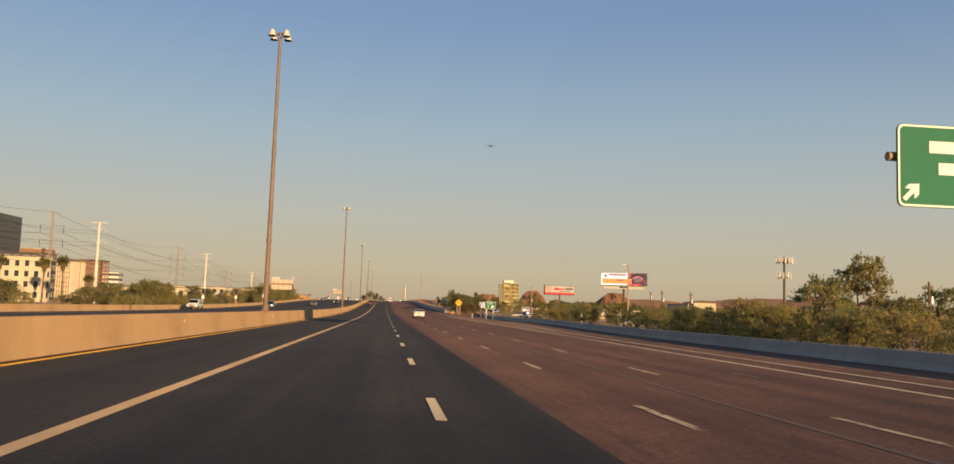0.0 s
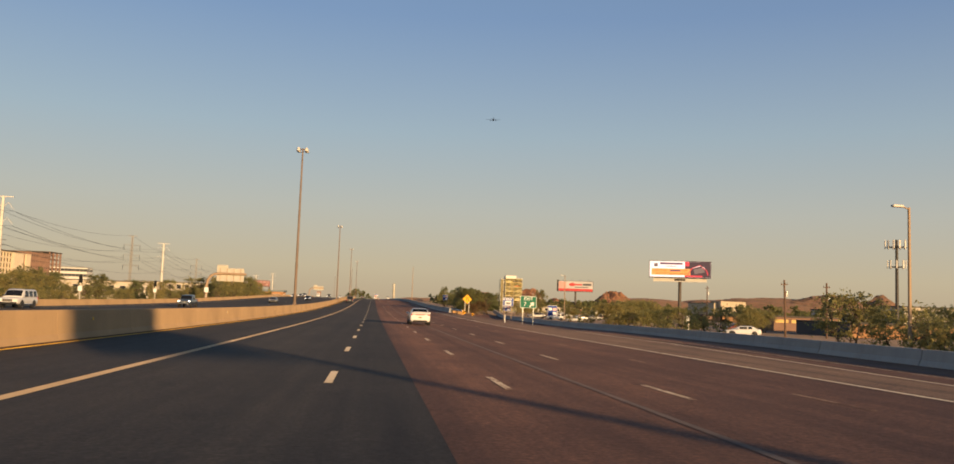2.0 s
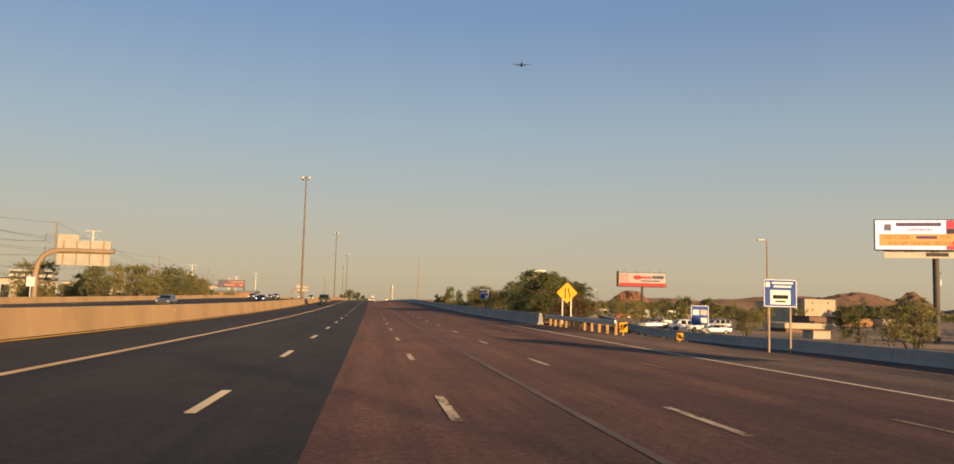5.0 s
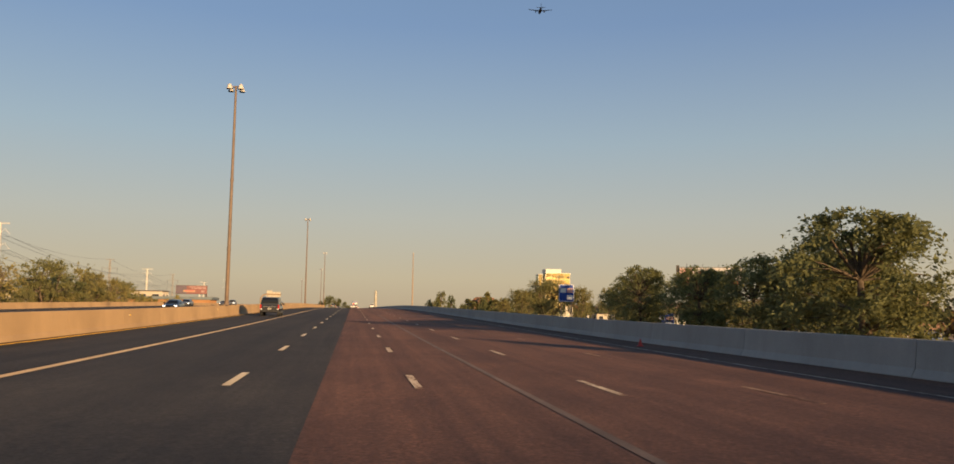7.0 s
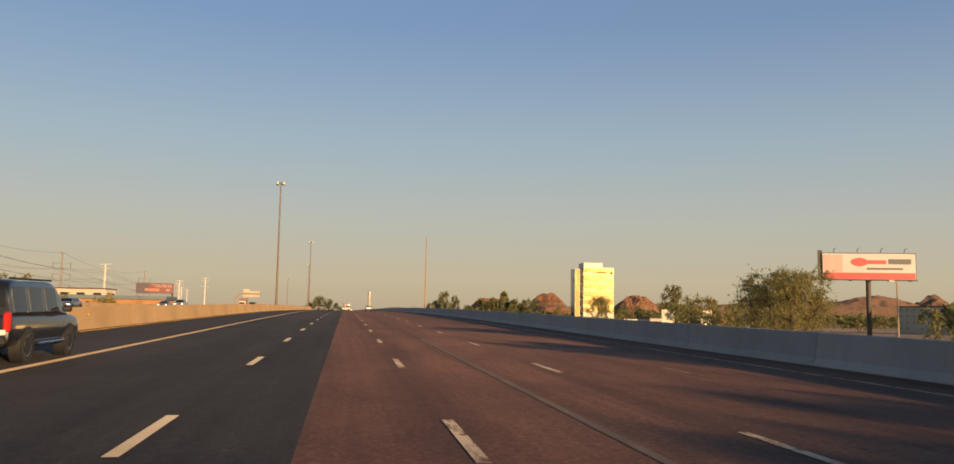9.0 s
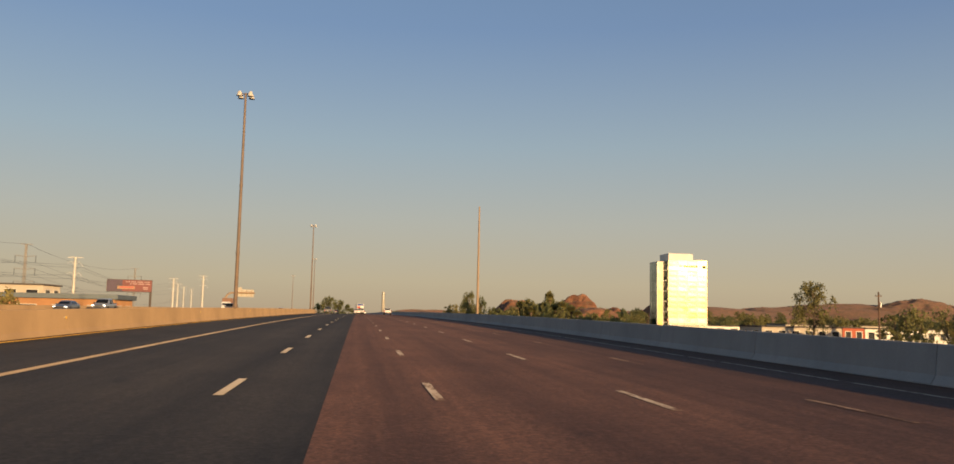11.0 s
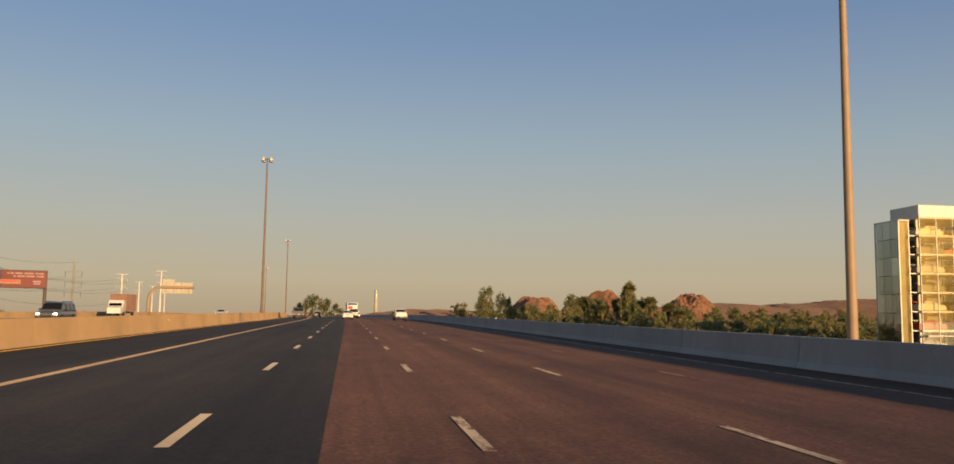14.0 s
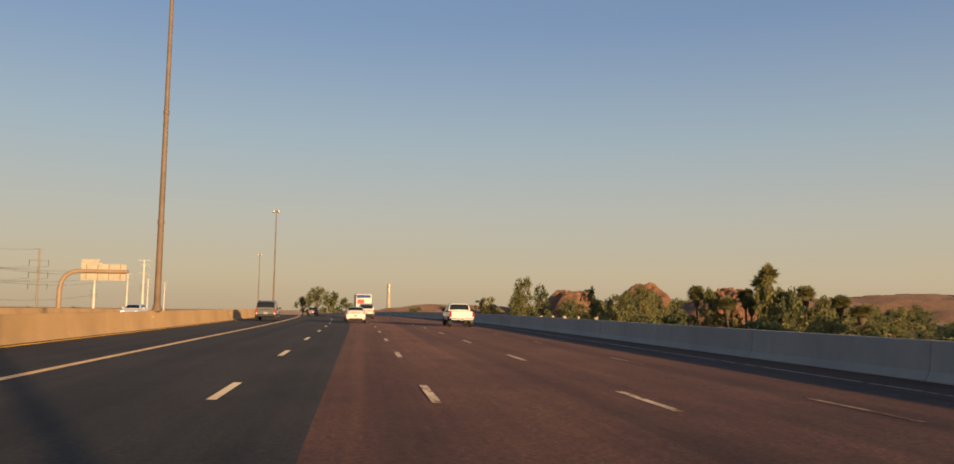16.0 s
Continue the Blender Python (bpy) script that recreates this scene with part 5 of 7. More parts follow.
def stair_tower():
    t = thing("stair_tower", "brown open stair tower at the end of an office block", "building", at=pose(-222, 653.2, 0))
    part("core", Shape().box((-4, 10.2, 11.4), (8, 19.6, 29)), BROWN, t)
    for k in range(10):
        part("landing", Shape().box((5.2, 10.2, -2 + 2.95 * k), (9.4, 20.2, 0.5)), BROWN, t)
    for q in (0.6, 7.0, 13.4, 19.8):
        part("column", Shape().box((9.4, q, 11.6), (0.9, 0.9, 29)), BROWN, t)
    for q in (0.6, 19.8):
        part("column", Shape().box((4.4, q, 11.6), (0.9, 0.9, 29)), BROWN, t)
    part("roof", Shape().box((2.5, 10.2, 26.2), (15.6, 21, 0.6), None, 0.05), DARK_ROOF, t)


stair_tower()
building("long low glass office with pale bands", -404, -358, 1180, 1200, 30.5, TOWER_WHITE, 5, 10, 4, win=(0.98, 0.55), glass=TOWER_GLASS)
building("low tan commercial building", -128, -92, 420, 440, 5.5, BEIGE, 1, 8, 3)
building("low tan commercial building with a flat roof", -160, -118, 640, 670, 9.0, BEIGE, 2, 8, 4)
ORANGE_WALL = surface("orange_brown_wall", (0.42, 0.22, 0.1), 0.85, 0, 0.12, 0.3, 8, 0.2)
BLUE_ROOF = surface("blue_grey_metal_roof", (0.16, 0.19, 0.2), 0.5, 0.2, 0.1, 0.5, 8, 0.1)
building("brown roadside building under a blue-grey metal roof", -104, -52, 575, 590, 4.9, ORANGE_WALL, 1, 7, 2, roof=BLUE_ROOF, overhang=0.8, roof_h=1.1)
building("pale upper block behind a metal-roofed building", -104, -74, 594, 606, 8.2, BEIGE, 2, 6, 2, overhang=0.4)
building("sunlit cream motel block with a few small windows", 205, 220.4, 545, 560, 8.8, CREAM, 3, 2, 0, side_face=-1, win=(0.09, 0.3), frame_mat=CREAM, roof_h=0.25)
building("long cream motel wing with rows of windows in the shade", 202.2, 218, 560.2, 590, 7.4, CREAM, 4, 0, 8, side_face=-1, win=(0.2, 0.3), frame_mat=CREAM)
building("narrow cream stair bay of a motel", 202.4, 204.8, 549, 560, 7.7, CREAM, 4, 0, 3, side_face=-1, win=(0.2, 0.3), frame_mat=CREAM)
building("low brown shop under a wide sunlit cream fascia", 79.5, 88.5, 320, 328, -1.6, BROWN, 0, roof=CREAM, roof_h=1.0, overhang=0.5)
building("low weathered garden shed beside trees", 65, 67.6, 284, 287, -1.3, BEIGE, 0, roof=BROWN, roof_h=0.12)
building("long low brown shed with a shallow roof", 158, 182, 455, 470, 0.5, BROWN, 0, roof=DARK_ROOF)
building("small low shed with an orange front", 156, 166.5, 430, 440, 0.4, ORANGE_WALL, 0)
building("small white store box beside sheds", 170, 176, 430, 436, 0.4, CREAM, 0)
workshop = building("orange-walled workshop with its shaded side darkened by a sheet", 80, 102, 200, 218, 0.25, ORANGE_WALL, 0, roof=DARK_ROOF, overhang=0.1)
# A dark sheet over the side wall paints the shade it lies in.
part("cladding", Shape().box((-11.05, 9, -1.4), (0.1, 18, 3.2)), SLATE_AND_SHADE, workshop, "thin dark sheet that darkens the shaded side wall")
part("roller_door", Shape().box((-11.12, 4.5, -1.9), (0.05, 4.2, 1.9)), DARK_STEEL, workshop, "dark roller door")
building("brown workshop with tall sunlit cream panels", 86.4, 101, 240, 252, 0.95, BROWN, 1, 4, 0, z0=-2.2, win=(0.86, 0.5), glass=SUN_YELLOW_WALL, frame_mat=BROWN, roof=DARK_ROOF)
building("small pinkish store box behind workshops", 131, 136.6, 300, 306, 3.4, BEIGE, 0)
building("pale grey store box behind workshops", 137.6, 143.6, 298, 304, 2.6, GREY_WALL, 1, 2, 2, side_face=-1)
building("tan flat-roofed offices with a band of windows", 177, 199, 330, 345, 5.7, BEIGE, 2, 6, 3, side_face=-1, win=(0.7, 0.35))
building("low white shop row beyond the parapet", 100, 121, 570, 582, 1.8, BEIGE, 1, 6, 2, side_face=-1)
building("low red shop beside white ones", 121.2, 127, 570, 582, 1.9, RED_WALL, 1, 2, 2, side_face=-1)
building("low white shop row beyond the parapet", 127.2, 150, 570, 582, 1.8, TOWER_WHITE, 1, 7, 2, side_face=-1)
building("low pale warehouse among trees", 120, 160, 655, 670, 1.3, TOWER_WHITE, 1, 8, 2, side_face=-1)
building("low tan warehouse among trees", 165, 210, 680, 695, 2.4, BEIGE, 1, 8, 2, side_face=-1)
building("low pale shed among trees", 90, 112, 690, 700, 0.9, BEIGE, 1, 4, 2, side_face=-1)

# ---------------------------------------------------------------- white stack on the skyline
STACK_PAINT = surface("stack_paint", (0.42, 0.38, 0.3), 0.7, 0, 0.15, 0.15, 5, 0.1)
st = thing("white_stack", "tall white stack with dark bands far ahead", "stack", at=pose(34.6, 1474, 0))
part("shaft", Shape().tube((0, 0, -3), (0, 0, 32.4), 2.4, 1.7, 16), STACK_PAINT, st)
for z in (24, 27, 30):
    part("band", Shape().tube((0, 0, z), (0, 0, z + 0.7), 2.35, 2.3, 16), GALV, st)

# ---------------------------------------------------------------- hills
def rock_material(name, a, b, scrub, relief=0.8):
    m, nt, bs = material(name)
    n1 = noise_node(nt, 0.05, 6, 0.65)
    c = ramp_node(nt, n1, [(0.32, a), (0.62, b)])
    n2 = noise_node(nt, 0.35, 5, 0.7, seed=3)
    c = mix_node(nt, c, ramp_node(nt, n2, [(0.35, (0.6, 0.6, 0.6)), (0.6, (1.1, 1.1, 1.1))]), relief, "MULTIPLY")
    cracks = noise_node(nt, 0.22, 8, 0.75, (1, 1, 2.6), seed=5)
    c = mix_node(nt, c, ramp_node(nt, cracks, [(0.36, (0.5, 0.48, 0.46)), (0.48, (1, 1, 1))]), relief, "MULTIPLY")
    n3 = noise_node(nt, 0.16, 6, 0.75, seed=8)
    c = mix_node(nt, c, scrub, ramp_node(nt, n3, [(0.48, (0, 0, 0)), (0.58, (0.75, 0.75, 0.75))]))
    nt.links.new(c, bs.inputs["Base Color"])
    bs.inputs["Roughness"].default_value = 0.95
    bs.inputs["Diffuse Roughness"].default_value = 0.5
    bump_node(nt, bs, n2, relief, 0.6)
    return m


RED_ROCK = rock_material("red_rock", (0.2, 0.085, 0.046), (0.35, 0.165, 0.088), (0.13, 0.095, 0.055), 1.0)
BROWN_HILL = rock_material("brown_hill", (0.2, 0.11, 0.07), (0.25, 0.14, 0.09), (0.12, 0.095, 0.055), 0.25)


def butte(cx, cy, rx, ry, top, seed, mat, label, rough=0.22, power=2.4, n=84, base=-4):
    s = Shape()
    rows = []
    for j in range(n + 1):
        row = []
        for i in range(n + 1):
            u, v = 2 * i / n - 1, 2 * j / n - 1
            p = Vector((u * rx / 40 + seed * 7.3, v * ry / 40, seed))
            wob = 1 + 0.28 * noise.noise(p * 0.8)
            r = math.hypot(u, v) / wob
            e = max(0.0, 1 - r ** power)
            rid = 1 - abs(noise.noise(p * 2.1))
            crag = 1 - abs(noise.noise(p * 5.3 + Vector((3.0, 1.0, 0))))
            fine_ = noise.noise(p * 11.0)
            z = e * (1 + rough * (rid - 0.75) * 1.6 + (0.35 * (crag - 0.8) + 0.22 * fine_) * rough)
            row.append((cx + u * rx, cy + v * ry, base + (top - base) * z))
        rows.append(row)
    s.loft(rows, closed=False, caps=False, smooth_shade=mat is BROWN_HILL)
    s.f = [tuple(reversed(q)) for q in s.f]
    return single("butte", s, mat, label, "hill")


butte(193, 1092, 23, 36, 22.2, 1, RED_ROCK, "steep red sandstone butte with a rounded top")
butte(125, 1024, 21, 32, 16.5, 2, RED_ROCK, "low red sandstone butte")
butte(222, 1080, 18, 30, 12.0, 3, RED_ROCK, "small red sandstone outcrop")
butte(378, 1370, 38, 50, 27.5, 4, RED_ROCK, "broad red sandstone butte with broken crest", 0.3)
butte(140, 860, 23, 26, 9.2, 13, RED_ROCK, "low orange-brown mound behind palms", 0.15)
butte(66, 1090, 75, 55, 8, 6, BROWN_HILL, "bare reddish embankment slope", 0.1)
butte(760, 1600, 330, 160, 35, 7, BROWN_HILL, "long brown desert hill", 0.10, 1.6, 70)
butte(850, 1550, 190, 100, 43, 8, BROWN_HILL, "pointed brown desert hill", 0.12, 1.4)
butte(955, 1561, 58, 70, 46, 9, BROWN_HILL, "pointed brown desert hill", 0.2, 1.3)
butte(480, 1500, 220, 120, 23.5, 10, BROWN_HILL, "low brown desert ridge", 0.08, 1.7, 60)
butte(1400, 1700, 380, 200, 42, 11, BROWN_HILL, "long brown desert hill", 0.10, 1.6, 60)
butte(1500, 900, 400, 300, 40, 12, BROWN_HILL, "long brown desert hill", 0.10, 1.6, 60)

# ---------------------------------------------------------------- vegetation
BARK = surface("bark", (0.13, 0.095, 0.065), 0.95, 0, 0.3, 3, 20, 0.4)
OLIVE_LEAF = leaf_material("olive_leaf", (0.21, 0.2, 0.08), (0.38, 0.345, 0.14))
GREEN_LEAF = leaf_material("green_leaf", (0.15, 0.16, 0.07), (0.28, 0.285, 0.125))
GREY_LEAF = leaf_material("grey_green_leaf", (0.16, 0.165, 0.07), (0.33, 0.31, 0.14))
PALM_LEAF = leaf_material("palm_leaf", (0.17, 0.18, 0.075), (0.33, 0.32, 0.14))
DRY_LEAF = leaf_material("dry_leaf", (0.16, 0.1, 0.05), (0.26, 0.17, 0.09))


def leaf_mesh(centres, ways, sizes, mat, rs):
    """Many small pointed leaves, one quad each, from arrays of places, directions and lengths."""
    n = len(centres)
    side = np.cross(ways, rs.normal(size=(n, 3)))
    side /= np.linalg.norm(side, axis=1, keepdims=True) + 1e-6
    half = ways * sizes[:, None] * 0.5
    wide = side * sizes[:, None] * rs.uniform(0.17, 0.3, (n, 1))
    v = np.stack([centres - half, centres + wide, centres + half, centres - wide], axis=1).reshape(-1, 3)
    me = bpy.data.meshes.new("crown")
    me.vertices.add(4 * n)
    me.vertices.foreach_set("co", v.astype(np.float32).ravel())
    me.loops.add(4 * n)
    me.loops.foreach_set("vertex_index", np.arange(4 * n, dtype=np.int32))
    me.polygons.add(n)
    me.polygons.foreach_set("loop_start", np.arange(0, 4 * n, 4, dtype=np.int32))
    me.materials.append(mat)
    me.update(calc_edges=True)
    return me


def tree_meshes(seed, h, w, leafmat, heads=46, twigs=12, per=28, leaf=0.15, droop=0.3, low=0.2, trunk_r=0.2, stems=1, vase=0.0):
    """Trunk with limbs, and a crown of leafy twigs that hang from the limbs' ends in uneven clumps."""
    rnd = random.Random(seed)
    rs = np.random.RandomState(seed)
    wood = Shape()
    ends = []
    lobes = [(rnd.uniform(0, 2 * math.pi), rnd.uniform(0.7, 1.1)) for _ in range(5)]
    for k in range(heads):
        a = rnd.uniform(0, 2 * math.pi)
        u = rnd.random()
        z = h * (low + (0.9 - low) * u ** (0.75 - 0.3 * vase))
        q = (z / h - low) / (0.92 - low)
        span = math.sqrt(max(0.06, 1 - (abs(q - (0.42 + 0.25 * vase)) / (0.62 if q > 0.42 else 0.55)) ** 2))
        lobe = max(m * math.exp(-((a - c + math.pi) % (2 * math.pi) - math.pi) ** 2 / 0.7) for c, m in lobes)
        r = w * 0.42 * span * (0.62 + 0.42 * lobe) * rnd.random() ** 0.4
        ends.append((Vector((r * math.cos(a), r * math.sin(a), z)), w * rnd.uniform(0.1, 0.17)))
    forks = []
    for i in range(stems):
        a = 2 * math.pi * i / stems + rnd.uniform(-0.5, 0.5)
        lean = w * (0.03 if stems == 1 else 0.13 + 0.08 * vase)
        c, d = math.cos(a), math.sin(a)
        p = [Vector((lean * f * c + rnd.uniform(-0.02, 0.02) * w, lean * f * d + rnd.uniform(-0.02, 0.02) * w, z)) for f, z in ((0.15, -0.3), (0.5, h * low * 0.8), (1.0, h * (low + 0.2)), (1.3, h * 0.72))]
        tr = trunk_r / math.sqrt(stems)
        wood.path(p, [tr * 1.2, tr, tr * 0.65, tr * 0.2], 7)
        forks += [p[1], p[1].lerp(p[2], 0.5), p[2], p[2].lerp(p[3], 0.5)]
    cs, ds = [], []
    for c, r in ends:
        f = min(forks, key=lambda g: (g - c).length + (2.5 if g.z > c.z else 0))
        mid = f.lerp(c, 0.55) + Vector((rnd.uniform(-0.06, 0.06) * w, rnd.uniform(-0.06, 0.06) * w, h * 0.03))
        wood.path([f, mid, c], [trunk_r * 0.28, trunk_r * 0.16, trunk_r * 0.05], 4)
        way = rs.normal(size=(twigs, 3)) * (1, 1, 0.75)
        out = np.array((c.x, c.y, 0.12 * h))
        way += 0.5 * out / (np.linalg.norm(out) + 1e-6)
        way /= np.linalg.norm(way, axis=1, keepdims=True)
        ln = r * rs.uniform(0.6, 1.55, (twigs, 1))
        t = rs.uniform(0.02, 1.0, (twigs, per))
        p = np.array(c)[None, None] + way[:, None] * (t * ln)[..., None]
        p[..., 2] -= droop * (t ** 2) * ln
        p += rs.normal(size=p.shape) * 0.055 * r + rs.normal(size=p.shape) * leaf * 0.35
        d = way[:, None] * 0.6 + rs.normal(size=p.shape) * 0.7
        d[..., 2] -= droop * t
        cs.append(p.reshape(-1, 3))
        ds.append(d.reshape(-1, 3))
    cs, ds = np.concatenate(cs), np.concatenate(ds)
    keep = cs[:, 2] > 0.02 * h
    cs, ds = cs[keep], ds[keep]
    ds /= np.linalg.norm(ds, axis=1, keepdims=True) + 1e-6
    return wood.mesh("trunk", BARK), leaf_mesh(cs, ds, leaf * rs.uniform(0.7, 1.4, len(cs)), leafmat, rs)


def palm_meshes(seed, h, fr=1.7):
    """A fan palm: slim trunk, a skirt of dry fronds and a round head of pleated fans."""
    rnd = random.Random(seed)
    wood = Shape()
    bend = rnd.uniform(-0.3, 0.3)
    o = Vector((bend, 0.1, h - fr * 0.6))
    wood.path([(0, 0, -0.5), (bend * 0.4, 0, h * 0.4), (bend, 0.1, h * 0.8), tuple(o)], [0.26, 0.2, 0.17, 0.2], 8)
    wood.loft([[(o.x + r * math.cos(k * 0.628), o.y + r * math.sin(k * 0.628), o.z + z) for k in range(10)] for r, z in ((0.28, -2.6), (0.55, -1.9), (0.62, -0.9), (0.4, -0.3), (0.2, 0.05))])
    crown = Shape()
    for k in range(64):
        a = rnd.uniform(0, 2 * math.pi)
        el = math.asin(rnd.uniform(-0.6, 0.98))
        d = Vector((math.cos(a) * math.cos(el), math.sin(a) * math.cos(el), math.sin(el)))
        stem = fr * rnd.uniform(0.35, 0.75)
        hub = o + d * stem - Vector((0, 0, 0.12 * stem))
        sd = d.cross(Vector((0, 0, 1)))
        sd = sd.normalized() if sd.length > 0.05 else Vector((1, 0, 0))
        up = sd.cross(d)
        crown.add([o + sd * 0.02, o - sd * 0.02, hub], [(0, 1, 2)])
        R = fr * rnd.uniform(0.42, 0.75)
        for i in range(11):
            b = radians(-110 + 22 * i + rnd.uniform(-5, 5))
            tip = hub + (d * math.cos(b) + sd * math.sin(b)) * R + up * rnd.uniform(-0.1, 0.1) * R - Vector((0, 0, 0.22 * R * (1 + abs(math.sin(b)))))
            w_ = (sd * math.cos(b) - d * math.sin(b)) * R * 0.13
            m_ = hub.lerp(tip, 0.5)
            crown.add([hub, m_ + w_, tip, m_ - w_], [(0, 1, 2, 3)])
    return wood.mesh("trunk", BARK), crown.mesh("crown", PALM_LEAF)


KINDS = {
    "near_shade": [tree_meshes(20 + k, 8, 8, GREEN_LEAF, 70, 13, 15, 0.205, 0.75, 0.12, 0.26, 1) for k in range(3)],
    "near_mesquite": [tree_meshes(10 + k, 6, 8, OLIVE_LEAF, 62, 13, 18, 0.16, 0.3, 0.14, 0.2, 4, 0.7) for k in range(3)],
    "mesquite": [tree_meshes(110 + k, 6, 8, OLIVE_LEAF, 42, 8, 9, 0.29, 0.3, 0.12, 0.18, 3, 0.35) for k in range(5)],
    "far_mesquite": [tree_meshes(210 + k, 6, 8, OLIVE_LEAF, 20, 6, 6, 0.68, 0.3, 0.12, 0.18, 2, 0.3) for k in range(4)],
    "far_shade": [tree_meshes(220 + k, 8, 8, GREEN_LEAF, 21, 6, 6, 0.74, 0.4, 0.14, 0.26, 1) for k in range(4)],
    "far_grey": [tree_meshes(230 + k, 8, 7, GREY_LEAF, 20, 7, 8, 0.54, 0.7, 0.22, 0.2, 1, 0.3) for k in range(3)],
    "shade": [tree_meshes(120 + k, 8, 8, GREEN_LEAF, 44, 8, 9, 0.37, 0.5, 0.14, 0.26, 1) for k in range(4)],
    "grey": [tree_meshes(130 + k, 8, 7, GREY_LEAF, 42, 10, 10, 0.3, 0.7, 0.22, 0.2, 2, 0.3) for k in range(3)],
    "shrub": [tree_meshes(140 + k, 2.6, 4.4, OLIVE_LEAF, 26, 7, 9, 0.19, 0.12, 0.05, 0.06, 4, 0.3) for k in range(4)],
    "palm": [palm_meshes(50 + k, 10 + k) for k in range(3)],
    "dry": [tree_meshes(160, 2.2, 4.0, DRY_LEAF, 30, 9, 12, 0.16, 0.1, 0.06, 0.08, 4, 0.4)],
}
SIZES = {"near_shade": (8, 8), "near_mesquite": (6, 8), "mesquite": (6, 8), "shade": (8, 8), "grey": (8, 7), "shrub": (2.6, 4.4), "palm": (11, 4.4), "dry": (2.2, 4.0)}
TREE_WORDS = {"near_shade": ("tree", "dense dark green tree with drooping sprays", "tree"),
              "near_mesquite": ("tree", "open vase-shaped desert tree with feathery olive crown", "tree"),
              "mesquite": ("tree", "olive-green spreading desert tree with several stems", "tree"),
              "shade": ("tree", "dense dark green rounded tree", "tree"),
              "grey": ("tree", "tall airy grey-green tree with drooping sprays", "tree"),
              "shrub": ("shrub", "low olive-green desert shrub", "shrub"),
              "palm": ("palm_tree", "fan palm with a slim brown trunk", "palm"),
              "dry": ("shrub", "dry brown desert shrub", "shrub")}
veg_rnd = random.Random(77)
far_belt = []


def plant(kind, x, y, h, w, z=None):
    h0, w0 = SIZES[kind]
    name, label, cat = TREE_WORDS[kind]
    if "far_" + kind in KINDS and (abs(x) > 80 or y > 470) and h < 14.5:
        kind = "far_" + kind
    k = veg_rnd.randrange(len(KINDS[kind]))
    turn = veg_rnd.uniform(0, 360)
    z = land_z(x, y) if z is None else z
    place = Matrix.LocRotScale((x, y, z - 0.1), Euler((0, 0, radians(turn))), (w / w0, w / w0, h / h0))
    if kind.startswith("far_") and (y > 780 or abs(x) > 150):
        far_belt.append((place, KINDS[kind][k]))
        return None
    t = thing(name, label, cat, group=name + "s beside the road")
    t.matrix_basis = place
    tr, cr = KINDS[kind][k]
    part("trunk", tr, None, t)
    part("crown", cr, None, t)
    return t


